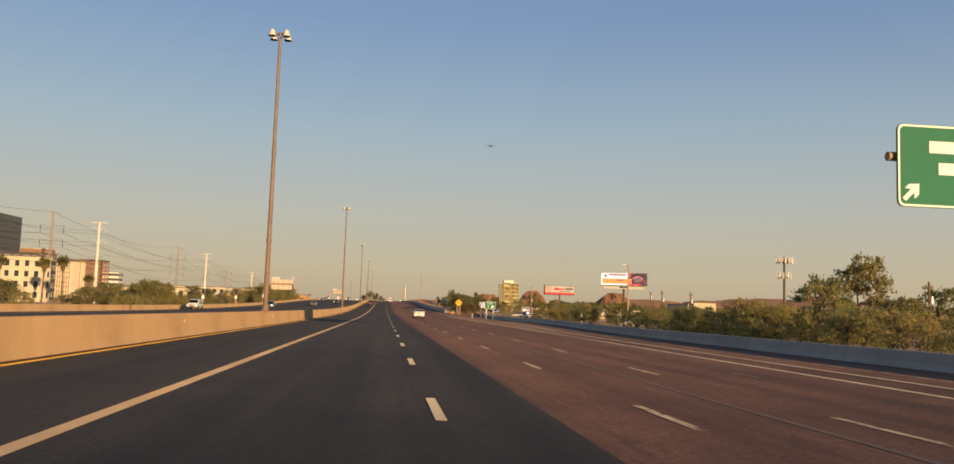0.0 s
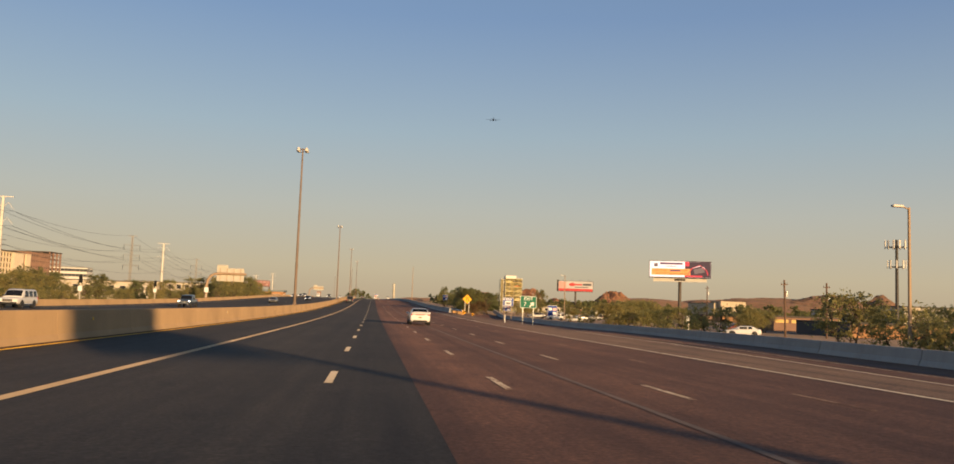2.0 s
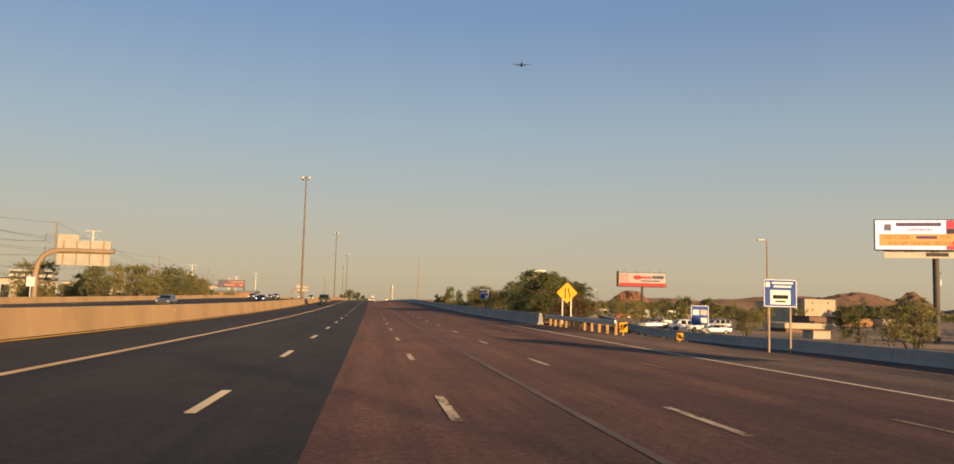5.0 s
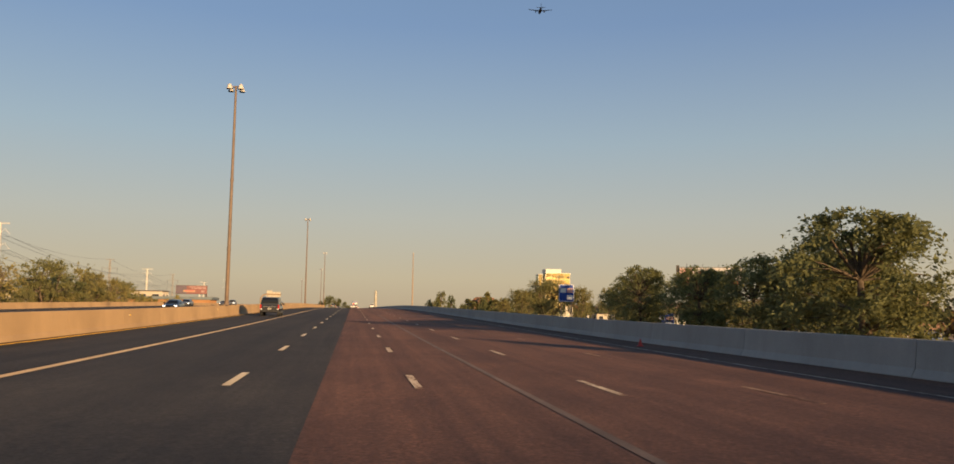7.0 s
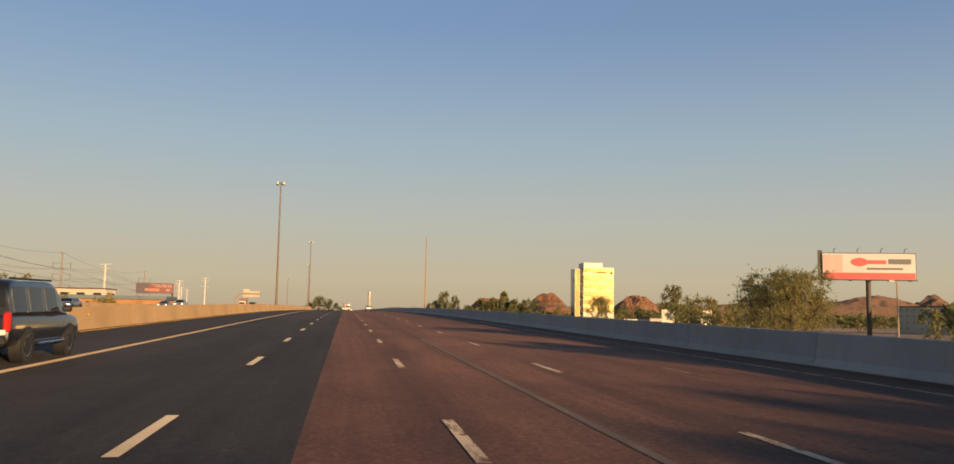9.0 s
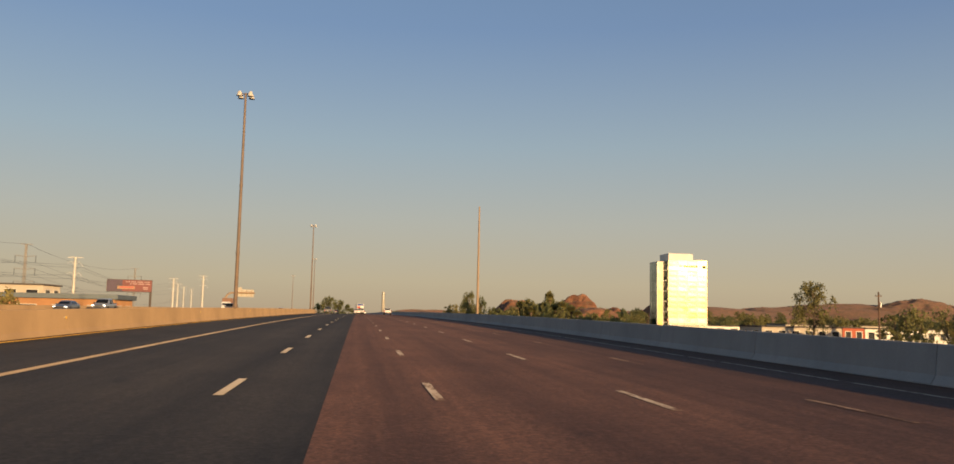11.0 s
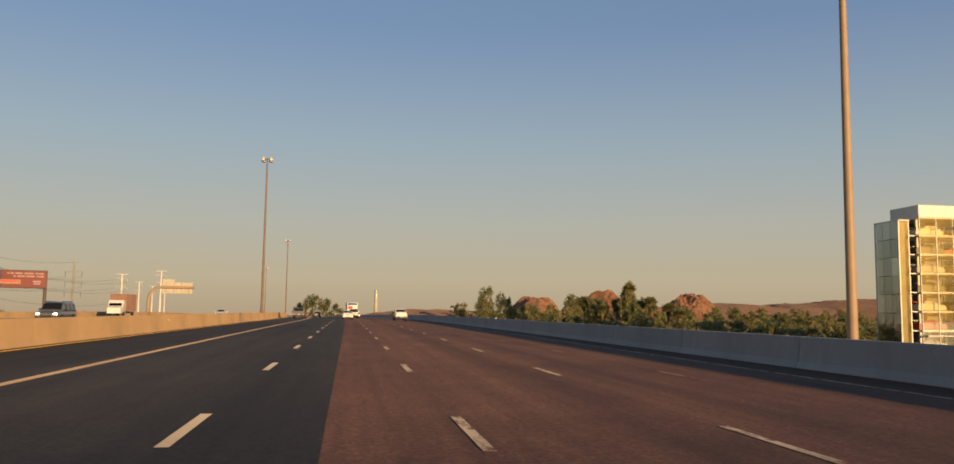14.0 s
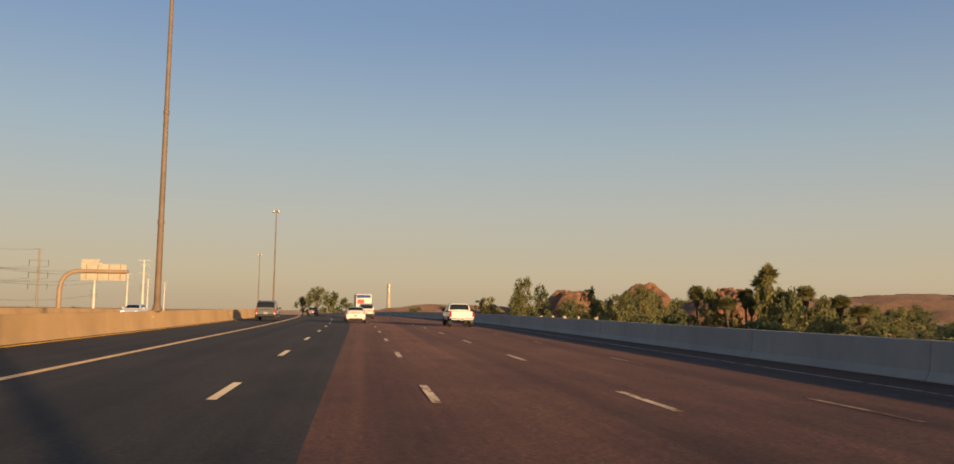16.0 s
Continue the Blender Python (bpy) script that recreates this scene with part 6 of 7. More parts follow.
# beside the exit ramp
for x, y, h, w, kind in [
        (60, 101, 13.0, 8.5, "grey"), (50, 94, 9.0, 8, "shade"), (47, 88, 7.5, 7, "mesquite"), (66, 96, 8.5, 8, "shade"), (58, 90, 7, 7, "grey"),
        (72, 92, 7.0, 8, "mesquite"), (40, 84, 4.6, 6, "mesquite"), (36, 78, 4.0, 6, "near_mesquite"), (44, 76, 4.6, 6.5, "mesquite"), (38, 66, 4.0, 6, "near_mesquite"),
        (33, 92, 3.6, 5, "near_mesquite"), (39, 104, 4.0, 5.5, "near_mesquite"), (46, 112, 4.2, 6, "mesquite"), (36, 56, 3.6, 6, "mesquite"), (45, 60, 5, 7, "mesquite"),
        (50, 104, 5.0, 7.5, "near_mesquite"), (57, 112, 5.2, 8, "near_mesquite"), (44, 95, 4.6, 7, "near_mesquite"), (52, 84, 5.0, 7.5, "mesquite"), (63, 118, 5.6, 8, "mesquite"), (68, 108, 6.0, 8, "mesquite"), (74, 120, 6.2, 9, "mesquite"),
        (41, 128, 4.2, 7, "mesquite"), (48, 134, 4.6, 7, "mesquite"), (37, 155, 3.8, 6, "mesquite"), 
        (38, 168, 3.6, 6, "mesquite"), (34, 176, 3.2, 5, "mesquite"), (38, 197, 4.3, 6.5, "near_mesquite"), (43, 206, 4.9, 7.5, "near_mesquite"), (48, 214, 5.3, 8, "near_mesquite"), (53, 228, 5.7, 8, "near_mesquite"), (52, 212, 4.2, 6.5, "near_mesquite"), (46, 199, 3.6, 6, "near_mesquite"),
        (69, 214, 4.6, 6, "near_mesquite"), (73.5, 218, 4.3, 5.5, "near_mesquite"), (66.5, 211, 3.5, 5, "near_mesquite"), (62, 268, 5.4, 6, "shade"), (66, 263, 6, 7, "shade"), (59, 216, 2.8, 5, "shrub"), (56, 206, 2.6, 5, "shrub"), (62, 222, 2.8, 5, "shrub"),
        (42, 196, 3.4, 5.5, "mesquite"), (54, 246, 4.6, 7, "mesquite"), (47, 226, 3.6, 6, "mesquite"),
        (105, 280, 6.5, 9, "shade"), (112, 310, 7, 9, "shade"), (128, 290, 6.5, 9, "mesquite"), (140, 250, 6, 8, "shade"),
        (38, 212, 3.0, 5, "shrub"), (49, 271, 3.7, 5, "near_mesquite"), (43, 300, 4.4, 6, "mesquite"), (47.5, 304, 4.6, 6, "mesquite"), (92, 420, 7.5, 8, "shade"), (99, 424, 8.5, 9, "shade"), (106, 418, 8, 9, "shade"), (114, 424, 7, 8, "mesquite"), (122, 416, 6, 8, "mesquite"), (176, 466, 7.5, 8, "shade"), (185, 470, 8.5, 9, "shade"), (195, 474, 8, 9, "shade"), (228, 520, 9, 9, "shade"), (236, 515, 10, 9, "shade"), (112, 265, 6, 7, "shade"), (152, 322, 7.5, 8, "shade"), (158, 318, 7, 8, "mesquite"), (74, 372, 5, 7, "mesquite"), (82, 378, 5, 7, "mesquite"),
        (22.6, 270, 6.6, 8.6, "near_shade"), (25.5, 277, 6.2, 8.0, "near_shade"), (30, 284, 5.6, 8, "near_shade"), (25.0, 281, 5.4, 7.8, "near_shade"), (26.5, 287, 5.2, 7, "near_shade"), (29, 301, 5.4, 8, "near_shade"), (29.5, 318, 5.6, 8, "near_shade"), (26, 276, 5.2, 6.4, "near_shade"), (24, 262, 3.0, 4, "dry"), (27, 268, 3.2, 4.5, "dry"),
        (24.4, 290.3, 5.0, 5.6, "near_shade"), (27.5, 296, 4.6, 5, "near_shade"), (25.6, 305, 5.7, 6.2, "near_shade"), (28, 312, 4.6, 5, "near_shade"),
        (23.4, 328.7, 5.0, 5.8, "near_mesquite"), (27.0, 331, 4.3, 4.4, "near_mesquite"), (24.3, 347.5, 4.2, 4.6, "near_mesquite"), (25.5, 352, 4.0, 4.6, "near_mesquite"), 
        (31, 362, 3.4, 5, "mesquite"), (32.1, 405, 3.8, 3.6, "near_mesquite"), (36, 385, 4.0, 6, "mesquite"), (40, 398, 4.0, 6, "mesquite"), (46, 330, 4.5, 6, "mesquite"),
        
        (70, 440, 8, 9, "mesquite"), (62, 452, 7.5, 8, "mesquite"), (78, 470, 7.5, 8, "mesquite"), (95, 538, 14.6, 10, "grey"),
        (105, 520, 8, 8, "mesquite"), (112, 505, 7, 8, "mesquite"), (118, 545, 8, 9, "shade"), (130, 540, 7.5, 9, "mesquite"), (126, 470, 7, 8, "mesquite")]:
    plant(kind, x, y, h, w)
for k in range(24):
    y = veg_rnd.uniform(35, 125)
    plant("shrub", veg_rnd.uniform(30, 44) + 0.03 * y, y, veg_rnd.uniform(1.8, 3.0), veg_rnd.uniform(3.4, 5.4))
for k in range(12):
    y = veg_rnd.uniform(60, 128)
    plant(veg_rnd.choice(["mesquite", "mesquite", "grey"]), veg_rnd.uniform(34, 60), y, veg_rnd.uniform(3.2, 4.8), veg_rnd.uniform(5.0, 7.5))
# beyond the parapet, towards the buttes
def view_wedge(x, y):
    """A wedge fanned from the drive's end, kept treeless so the low mound shows."""
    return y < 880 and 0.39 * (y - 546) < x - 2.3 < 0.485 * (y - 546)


for k in range(54):
    y = veg_rnd.uniform(620, 1010)
    x = veg_rnd.uniform(48, 78) + (y - 620) * veg_rnd.uniform(0.02, 0.42)
    if view_wedge(x, y):
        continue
    plant(veg_rnd.choice(["mesquite", "shade", "shade", "grey"]), x, y, veg_rnd.uniform(4.2, 6.2) if y < 740 else veg_rnd.uniform(7, 10.5), veg_rnd.uniform(7, 10))
for x, y, h in ((64.3, 695, 11.4), (68.2, 697.4, 11.7), (67.2, 688.6, 10.2), (71.8, 688.7, 10.6), (73.5, 686, 13.6), (76.5, 679, 11.2), (74.6, 690, 12.2), (75.6, 684, 10.4), (72.4, 692, 11.0), (78.5, 672, 9.6), (79.8, 668, 8.8)):
    plant("palm", x, y, h, 4.6)
for x, y, h, w in ((120, 918, 15.5, 12), (128, 930, 18, 12), (136, 925, 19, 11), (144, 938, 17, 12), (152, 930, 15, 12), (110, 915, 13, 11), (86, 880, 11, 10), (94, 890, 11, 10), (190, 960, 14, 12), (205, 970, 15, 12), (222, 960, 14, 12), (240, 975, 14, 12), (165, 950, 13, 11), (178, 955, 13, 11), (72, 684, 12.8, 5.5), (75, 687, 10.8, 6), (78, 690, 9.5, 8), (70, 676, 8.5, 7), (69.5, 670.6, 10.6, 5), (73.4, 667.6, 9.6, 5), (66, 691, 7, 7), (60, 690, 6.4, 7), (52, 702, 6.5, 7), (80, 683, 8, 8), (62, 700, 6.5, 8), (57, 706, 6.5, 8), (86, 690, 8, 9), (94, 700, 8, 9), (70, 890, 21.5, 11), (77.5, 893, 18.5, 10), (66.5, 886, 17, 8), (110, 866, 13, 12), (116, 880, 14, 12), (83, 780, 10, 9), (88, 795, 15.5, 10), (94, 800, 13.5, 9), (43.5, 692, 9.4, 5), (48, 696, 8.6, 5), (65.2, 692, 11.4, 4.6), (68.6, 690, 9.8, 4.6), (76.5, 691, 13.2, 5.4), (80, 694, 12, 6)):
    plant("shade", x, y, h, w)
for k in range(60):
    y = veg_rnd.uniform(600, 790)
    x = 50 + (y - 560) * veg_rnd.uniform(0.12, 0.75)
    if view_wedge(x, y):
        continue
    plant(veg_rnd.choice(["mesquite", "shade", "mesquite"]), x, y, veg_rnd.uniform(4.4, 6.0), veg_rnd.uniform(6, 9.5))
for k in range(40):
    y = veg_rnd.uniform(520, 1000)
    plant("mesquite", 100 + veg_rnd.uniform(0, 260), y, veg_rnd.uniform(3.6, 5.2) if y < 700 else veg_rnd.uniform(5, 8), veg_rnd.uniform(7, 10))
for k in range(36):
    y = veg_rnd.uniform(300, 760)
    plant(veg_rnd.choice(["mesquite", "shade"]), 150 + veg_rnd.uniform(0, 250), y, veg_rnd.uniform(5, 8), veg_rnd.uniform(7, 10))
for k in range(46):
    plant(veg_rnd.choice(["mesquite", "shade", "grey"]), 70 + 6.2 * k + veg_rnd.uniform(-4, 4), veg_rnd.uniform(985, 1045), veg_rnd.uniform(10, 15.5), veg_rnd.uniform(9, 13))
for k in range(70):
    plant(veg_rnd.choice(["mesquite", "shade"]), 170 + 6 * k + veg_rnd.uniform(-8, 8), veg_rnd.uniform(730, 960), veg_rnd.uniform(6.5, 10), veg_rnd.uniform(9, 14))
for k in range(18):
    plant(veg_rnd.choice(["mesquite", "shade"]), 330 + 14 * k + veg_rnd.uniform(-6, 6), veg_rnd.uniform(860, 1000), veg_rnd.uniform(7, 11), veg_rnd.uniform(10, 14))
for k in range(30):
    plant(veg_rnd.choice(["mesquite", "shade"]), 430 + 16 * k + veg_rnd.uniform(-6, 6), veg_rnd.uniform(1050, 1250), veg_rnd.uniform(8, 13), veg_rnd.uniform(12, 17))
# left of the opposite carriageway
for k in range(60):
    y = veg_rnd.uniform(110, 420)
    x = -veg_rnd.uniform(45, 62) - (0.12 * (300 - y) if y < 300 else 0) * veg_rnd.random()
    plant(veg_rnd.choice(["mesquite", "grey", "mesquite", "shade"]), x, y, veg_rnd.uniform(3.6, 7.4), veg_rnd.uniform(5.5, 9.5))
for x, y, h, w in ((-43.5, 318, 6.4, 8), (-45, 330, 7.2, 9), (-44, 344, 7.4, 9), (-46, 360, 8.0, 10), (-45, 378, 8.2, 10), (-47, 396, 8.0, 10), (-66, 473, 12.8, 12), (-60, 482, 11, 10), (-50, 440, 7, 9),
                   (-48, 425, 6.4, 8), (-46, 412, 6, 8), (-17, 950, 15.5, 14), (-11, 955, 13, 12), (-4, 962, 11, 12), (-24, 958, 10, 10), (26, 905, 8, 10), (-75, 470, 9, 9), (-58, 500, 7, 9), (-55, 520, 6.5, 8)):
    plant("mesquite" if y < 900 else "shade", x, y, h, w)
for x, y, h in ((-96, 262, 13), (-104, 268, 14), (-112, 258, 12.5), (-101, 300, 11)):
    plant("palm", x, y, h, 5)
for k in range(26):
    plant("shrub", -veg_rnd.uniform(42, 48), veg_rnd.uniform(100, 420), veg_rnd.uniform(2.0, 3.2), veg_rnd.uniform(3.6, 5.4))
for k in range(24):
    plant("mesquite", -veg_rnd.uniform(85, 260), veg_rnd.uniform(430, 900), veg_rnd.uniform(5, 8), veg_rnd.uniform(7, 10))


def pale_blocks():
    t = thing("pale_block_row", "row of short pale upright blocks beyond the parapet", "fence")
    for k in range(10):
        x, y = 30.5 + 2.2 * k + 0.5 * math.sin(5.1 * k), 730 - 3.0 * k
        w = 0.55 + 0.2 * math.sin(3.3 * k)
        part("pier", Shape().box((x, y, land_z(x, y) / 2 + 1.4), (w, 0.4, 4.8 - land_z(x, y) - 1.0), None, 0.03), BEIGE, t)


pale_blocks()


def far_woods():
    """All the distant trees that nobody could count, as one mesh."""
    slots = [BARK, OLIVE_LEAF, GREEN_LEAF, GREY_LEAF]
    vs, ls, starts, mats = [], [], [], []
    nv = nl = 0
    for place, meshes in far_belt:
        m = np.array(place)
        for me in meshes:
            co = np.empty(len(me.vertices) * 3, np.float32)
            me.vertices.foreach_get("co", co)
            co = co.reshape(-1, 3) @ m[:3, :3].T + m[:3, 3]
            li = np.empty(len(me.loops), np.int32)
            me.loops.foreach_get("vertex_index", li)
            st = np.empty(len(me.polygons), np.int32)
            me.polygons.foreach_get("loop_start", st)
            vs.append(co)
            ls.append(li + nv)
            starts.append(st + nl)
            mats.append(np.full(len(st), slots.index(me.materials[0]), np.int32))
            nv += len(co)
            nl += len(li)
    me = bpy.data.meshes.new("far_trees")
    me.vertices.add(nv)
    me.vertices.foreach_set("co", np.concatenate(vs).astype(np.float32).ravel())
    me.loops.add(nl)
    me.loops.foreach_set("vertex_index", np.concatenate(ls).astype(np.int32))
    st = np.concatenate(starts).astype(np.int32)
    me.polygons.add(len(st))
    me.polygons.foreach_set("loop_start", st)
    for sl in slots:
        me.materials.append(sl)
    me.polygons.foreach_set("material_index", np.concatenate(mats))
    me.update(calc_edges=True)
    single("far_trees", me, None, "distant belt of olive-green desert trees below the hills", "trees", kind="stuff")


far_woods()

# ---------------------------------------------------------------- vehicles
TYRE = surface("tyre_rubber", (0.02, 0.02, 0.021), 0.85, 0, 0.15, 5, 40, 0.1)
RIM = surface("wheel_rim", (0.45, 0.43, 0.4), 0.3, 0.9, 0.1, 5, 40, 0)
DARK_RIM = surface("dark_wheel_rim", (0.06, 0.06, 0.06), 0.35, 0.8, 0.1, 5, 40, 0)
CAR_GLASS = glass_dark("car_glass", (0.012, 0.013, 0.015), 0.06)
TRIM = surface("black_trim", (0.02, 0.02, 0.022), 0.55, 0, 0.1, 5, 40, 0.05)
CHROME = surface("bright_trim", (0.7, 0.68, 0.64), 0.2, 1.0, 0.05, 5, 40, 0)
TAIL_RED, _nt, _b = material("tail_lens")
_b.inputs["Base Color"].default_value = (0.45, 0.02, 0.015, 1)
_b.inputs["Roughness"].default_value = 0.15
_b.inputs["Coat Weight"].default_value = 0.8
LAMP_CLEAR, _nt, _b = material("head_lens")
_b.inputs["Base Color"].default_value = (0.75, 0.74, 0.7, 1)
_b.inputs["Roughness"].default_value = 0.12
HEAD_ON = lamp_glow("lit_headlight", (1.0, 0.92, 0.75), 3.0)
PLATE_MAT = surface("plate_sheeting", (0.55, 0.5, 0.42), 0.5, 0, 0.05, 5, 40, 0)

WHITE_CAR = car_paint("white_car_paint", (0.72, 0.7, 0.67))
BLACK_CAR = car_paint("black_car_paint", (0.009, 0.011, 0.014))
SILVER_CAR = car_paint("silver_car_paint", (0.42, 0.42, 0.42), 0.6)
BLUE_CAR = car_paint("blue_grey_car_paint", (0.06, 0.085, 0.12), 0.3)
GREY_CAR = car_paint("grey_car_paint", (0.14, 0.14, 0.145), 0.4)
RED_CAR = car_paint("red_car_paint", (0.3, 0.03, 0.025))


def body_ring(y, zb, zt, w, tuck=0.06, crown=0.03):
    """One cross-section of a car body, counter-clockwise seen from the front."""
    half = [(w * 0.82, zb), (w * 0.96, zb + 0.08), (w, zb + (zt - zb) * 0.45), (w * 0.985, zb + (zt - zb) * 0.72), (w - tuck, zt - 0.03), (w - tuck - 0.07, zt), (w * 0.4, zt + crown)]
    return [(x, y, z) for x, z in half] + [(-x, y, z) for x, z in reversed(half)]


def cabin_ring(y, zb, wb, zt, wt):
    half = [(wb, zb), (wb + (wt - wb) * 0.5, zb + (zt - zb) * 0.52), (wt + 0.02, zt - 0.07), (wt - 0.06, zt - 0.01), (wt * 0.45, zt + 0.02)]
    return [(x, y, z) for x, z in half] + [(-x, y, z) for x, z in reversed(half)]


def glide(P, s, sub):
    """Smooth curve through the rows of P at the stations s, 'sub' steps between two of them."""
    P, s = np.asarray(P, float), np.asarray(s, float)
    n = len(s)
    lo, hi = np.maximum(np.arange(n) - 1, 0), np.minimum(np.arange(n) + 1, n - 1)
    m = (P[hi] - P[lo]) / (s[hi] - s[lo]).reshape(-1, *[1] * (P.ndim - 1))
    out = []
    for k in range(n - 1):
        d = s[k + 1] - s[k]
        for q in range(sub):
            u = q / sub
            out.append((2 * u ** 3 - 3 * u ** 2 + 1) * P[k] + (u ** 3 - 2 * u ** 2 + u) * d * m[k] + (3 * u ** 2 - 2 * u ** 3) * P[k + 1] + (u ** 3 - u ** 2) * d * m[k + 1])
    out.append(P[-1])
    return np.array(out)


SUB = 4


def skin(rings):
    """A finely divided body surface through a few cross-sections: grid[station][point round]."""
    R = np.array(rings)
    step = np.abs(np.diff(R[:, :, 1].mean(1))) + np.abs(np.diff(R[:, :, 2].max(1)))
    G = glide(R, np.concatenate([[0], np.cumsum(np.maximum(step, 0.03))]), SUB)
    seg = np.linalg.norm(np.diff(R[len(R) // 2], axis=0), axis=1)
    return glide(G.transpose(1, 0, 2), np.concatenate([[0], np.cumsum(np.maximum(seg, 0.03))]), SUB).transpose(1, 0, 2)


def pane_on(grid, k0, k1, i0, i1, lift=0.012, n=6, thick=0.02):
    """Curved glazing that follows a part of a body surface, a little proud of it."""
    mid = grid.reshape(-1, 3).mean(0)

    def at(u, v):
        u, v = u * SUB, v * SUB
        a, b = int(min(u, len(grid) - 2)), int(min(v, grid.shape[1] - 2))
        f, g = u - a, v - b
        p = (grid[a, b] * (1 - f) + grid[a + 1, b] * f) * (1 - g) + (grid[a, b + 1] * (1 - f) + grid[a + 1, b + 1] * f) * g
        du, dv = grid[a + 1, b] - grid[a, b], grid[a, b + 1] - grid[a, b]
        w = np.cross(du, dv)
        w /= np.linalg.norm(w) + 1e-9
        return p, w if np.dot(w, p - mid) > 0 else -w

    s = Shape()
    top, low = [], []
    for a in range(n + 1):
        row, under = [], []
        for b in range(n + 1):
            p, w = at(k0 + (k1 - k0) * a / n, i0 + (i1 - i0) * b / n)
            row.append(tuple(p + w * lift))
            under.append(tuple(p - w * thick))
        top.append(row)
        low.append(under)
    s.loft(top, closed=False, caps=False)
    rim = [(0, b) for b in range(n)] + [(a, n) for a in range(n)] + [(n, b) for b in range(n, 0, -1)] + [(a, 0) for a in range(n, 0, -1)]
    s.loft([[top[a][b] for a, b in rim], [low[a][b] for a, b in rim]], closed=True, caps=False, smooth_shade=False)
    return s


def quad(a, b, c, d, lift, inset=0.0):
    """A thin glazing panel over four corners, raised a little."""
    P = [Vector(p) for p in (a, b, c, d)]
    m = sum(P, Vector()) / 4
    P = [p.lerp(m, inset) for p in P]
    n = (P[1] - P[0]).cross(P[3] - P[0]).normalized()
    top = [p + n * lift for p in P]
    s = Shape()
    s.add(top + P, [(0, 1, 2, 3), (0, 4, 5, 1), (1, 5, 6, 2), (2, 6, 7, 3), (3, 7, 4, 0)])
    return s


def wheel(parent, x, y, r, wd, rim):
    side = 1 if x > 0 else -1
    t = part("wheel", Shape().tube((-wd / 2, 0, 0), (wd / 2, 0, 0), r * 0.5, None, 16), TRIM, parent, at=pose(x, y, r))
    prof = [(-wd / 2, r * 0.66), (-wd / 2, r * 0.93), (-wd / 2 + 0.04, r), (wd / 2 - 0.04, r), (wd / 2, r * 0.93), (wd / 2, r * 0.66)]
    n = 24
    rings = [[(px, pr * math.cos(2 * math.pi * k / n), pr * math.sin(2 * math.pi * k / n)) for px, pr in prof] for k in range(n + 1)]
    part("tyre", Shape().loft(rings, closed=False, caps=False), TYRE, t)
    s = Shape()
    o = side * (wd / 2 - 0.03)
    s.tube((o - 0.01, 0, 0), (o + 0.01, 0, 0), r * 0.16, None, 12)
    for k in range(5):
        a = 2 * math.pi * k / 5
        s.box((o, 0, 0), (0.03, r * 0.17, r * 0.56), pose(0, 0, 0, math.degrees(a), 0, 0).to_3x3() @ Matrix.Identity(3))
        c = Vector((o, -math.sin(a) * r * 0.36, math.cos(a) * r * 0.36))
        for q in range(len(s.v) - 8, len(s.v)):
            s.v[q] = tuple(Vector(s.v[q]) - Vector((o, 0, 0)) + c)
    nn = 24
    rr = [[(o + dx, pr * math.cos(2 * math.pi * k / nn), pr * math.sin(2 * math.pi * k / nn)) for dx, pr in ((-0.02, r * 0.58), (0.02, r * 0.58), (0.02, r * 0.68), (-0.02, r * 0.68))] for k in range(nn + 1)]
    s.loft(rr, closed=True, caps=False)
    part("rim", s, rim, t)


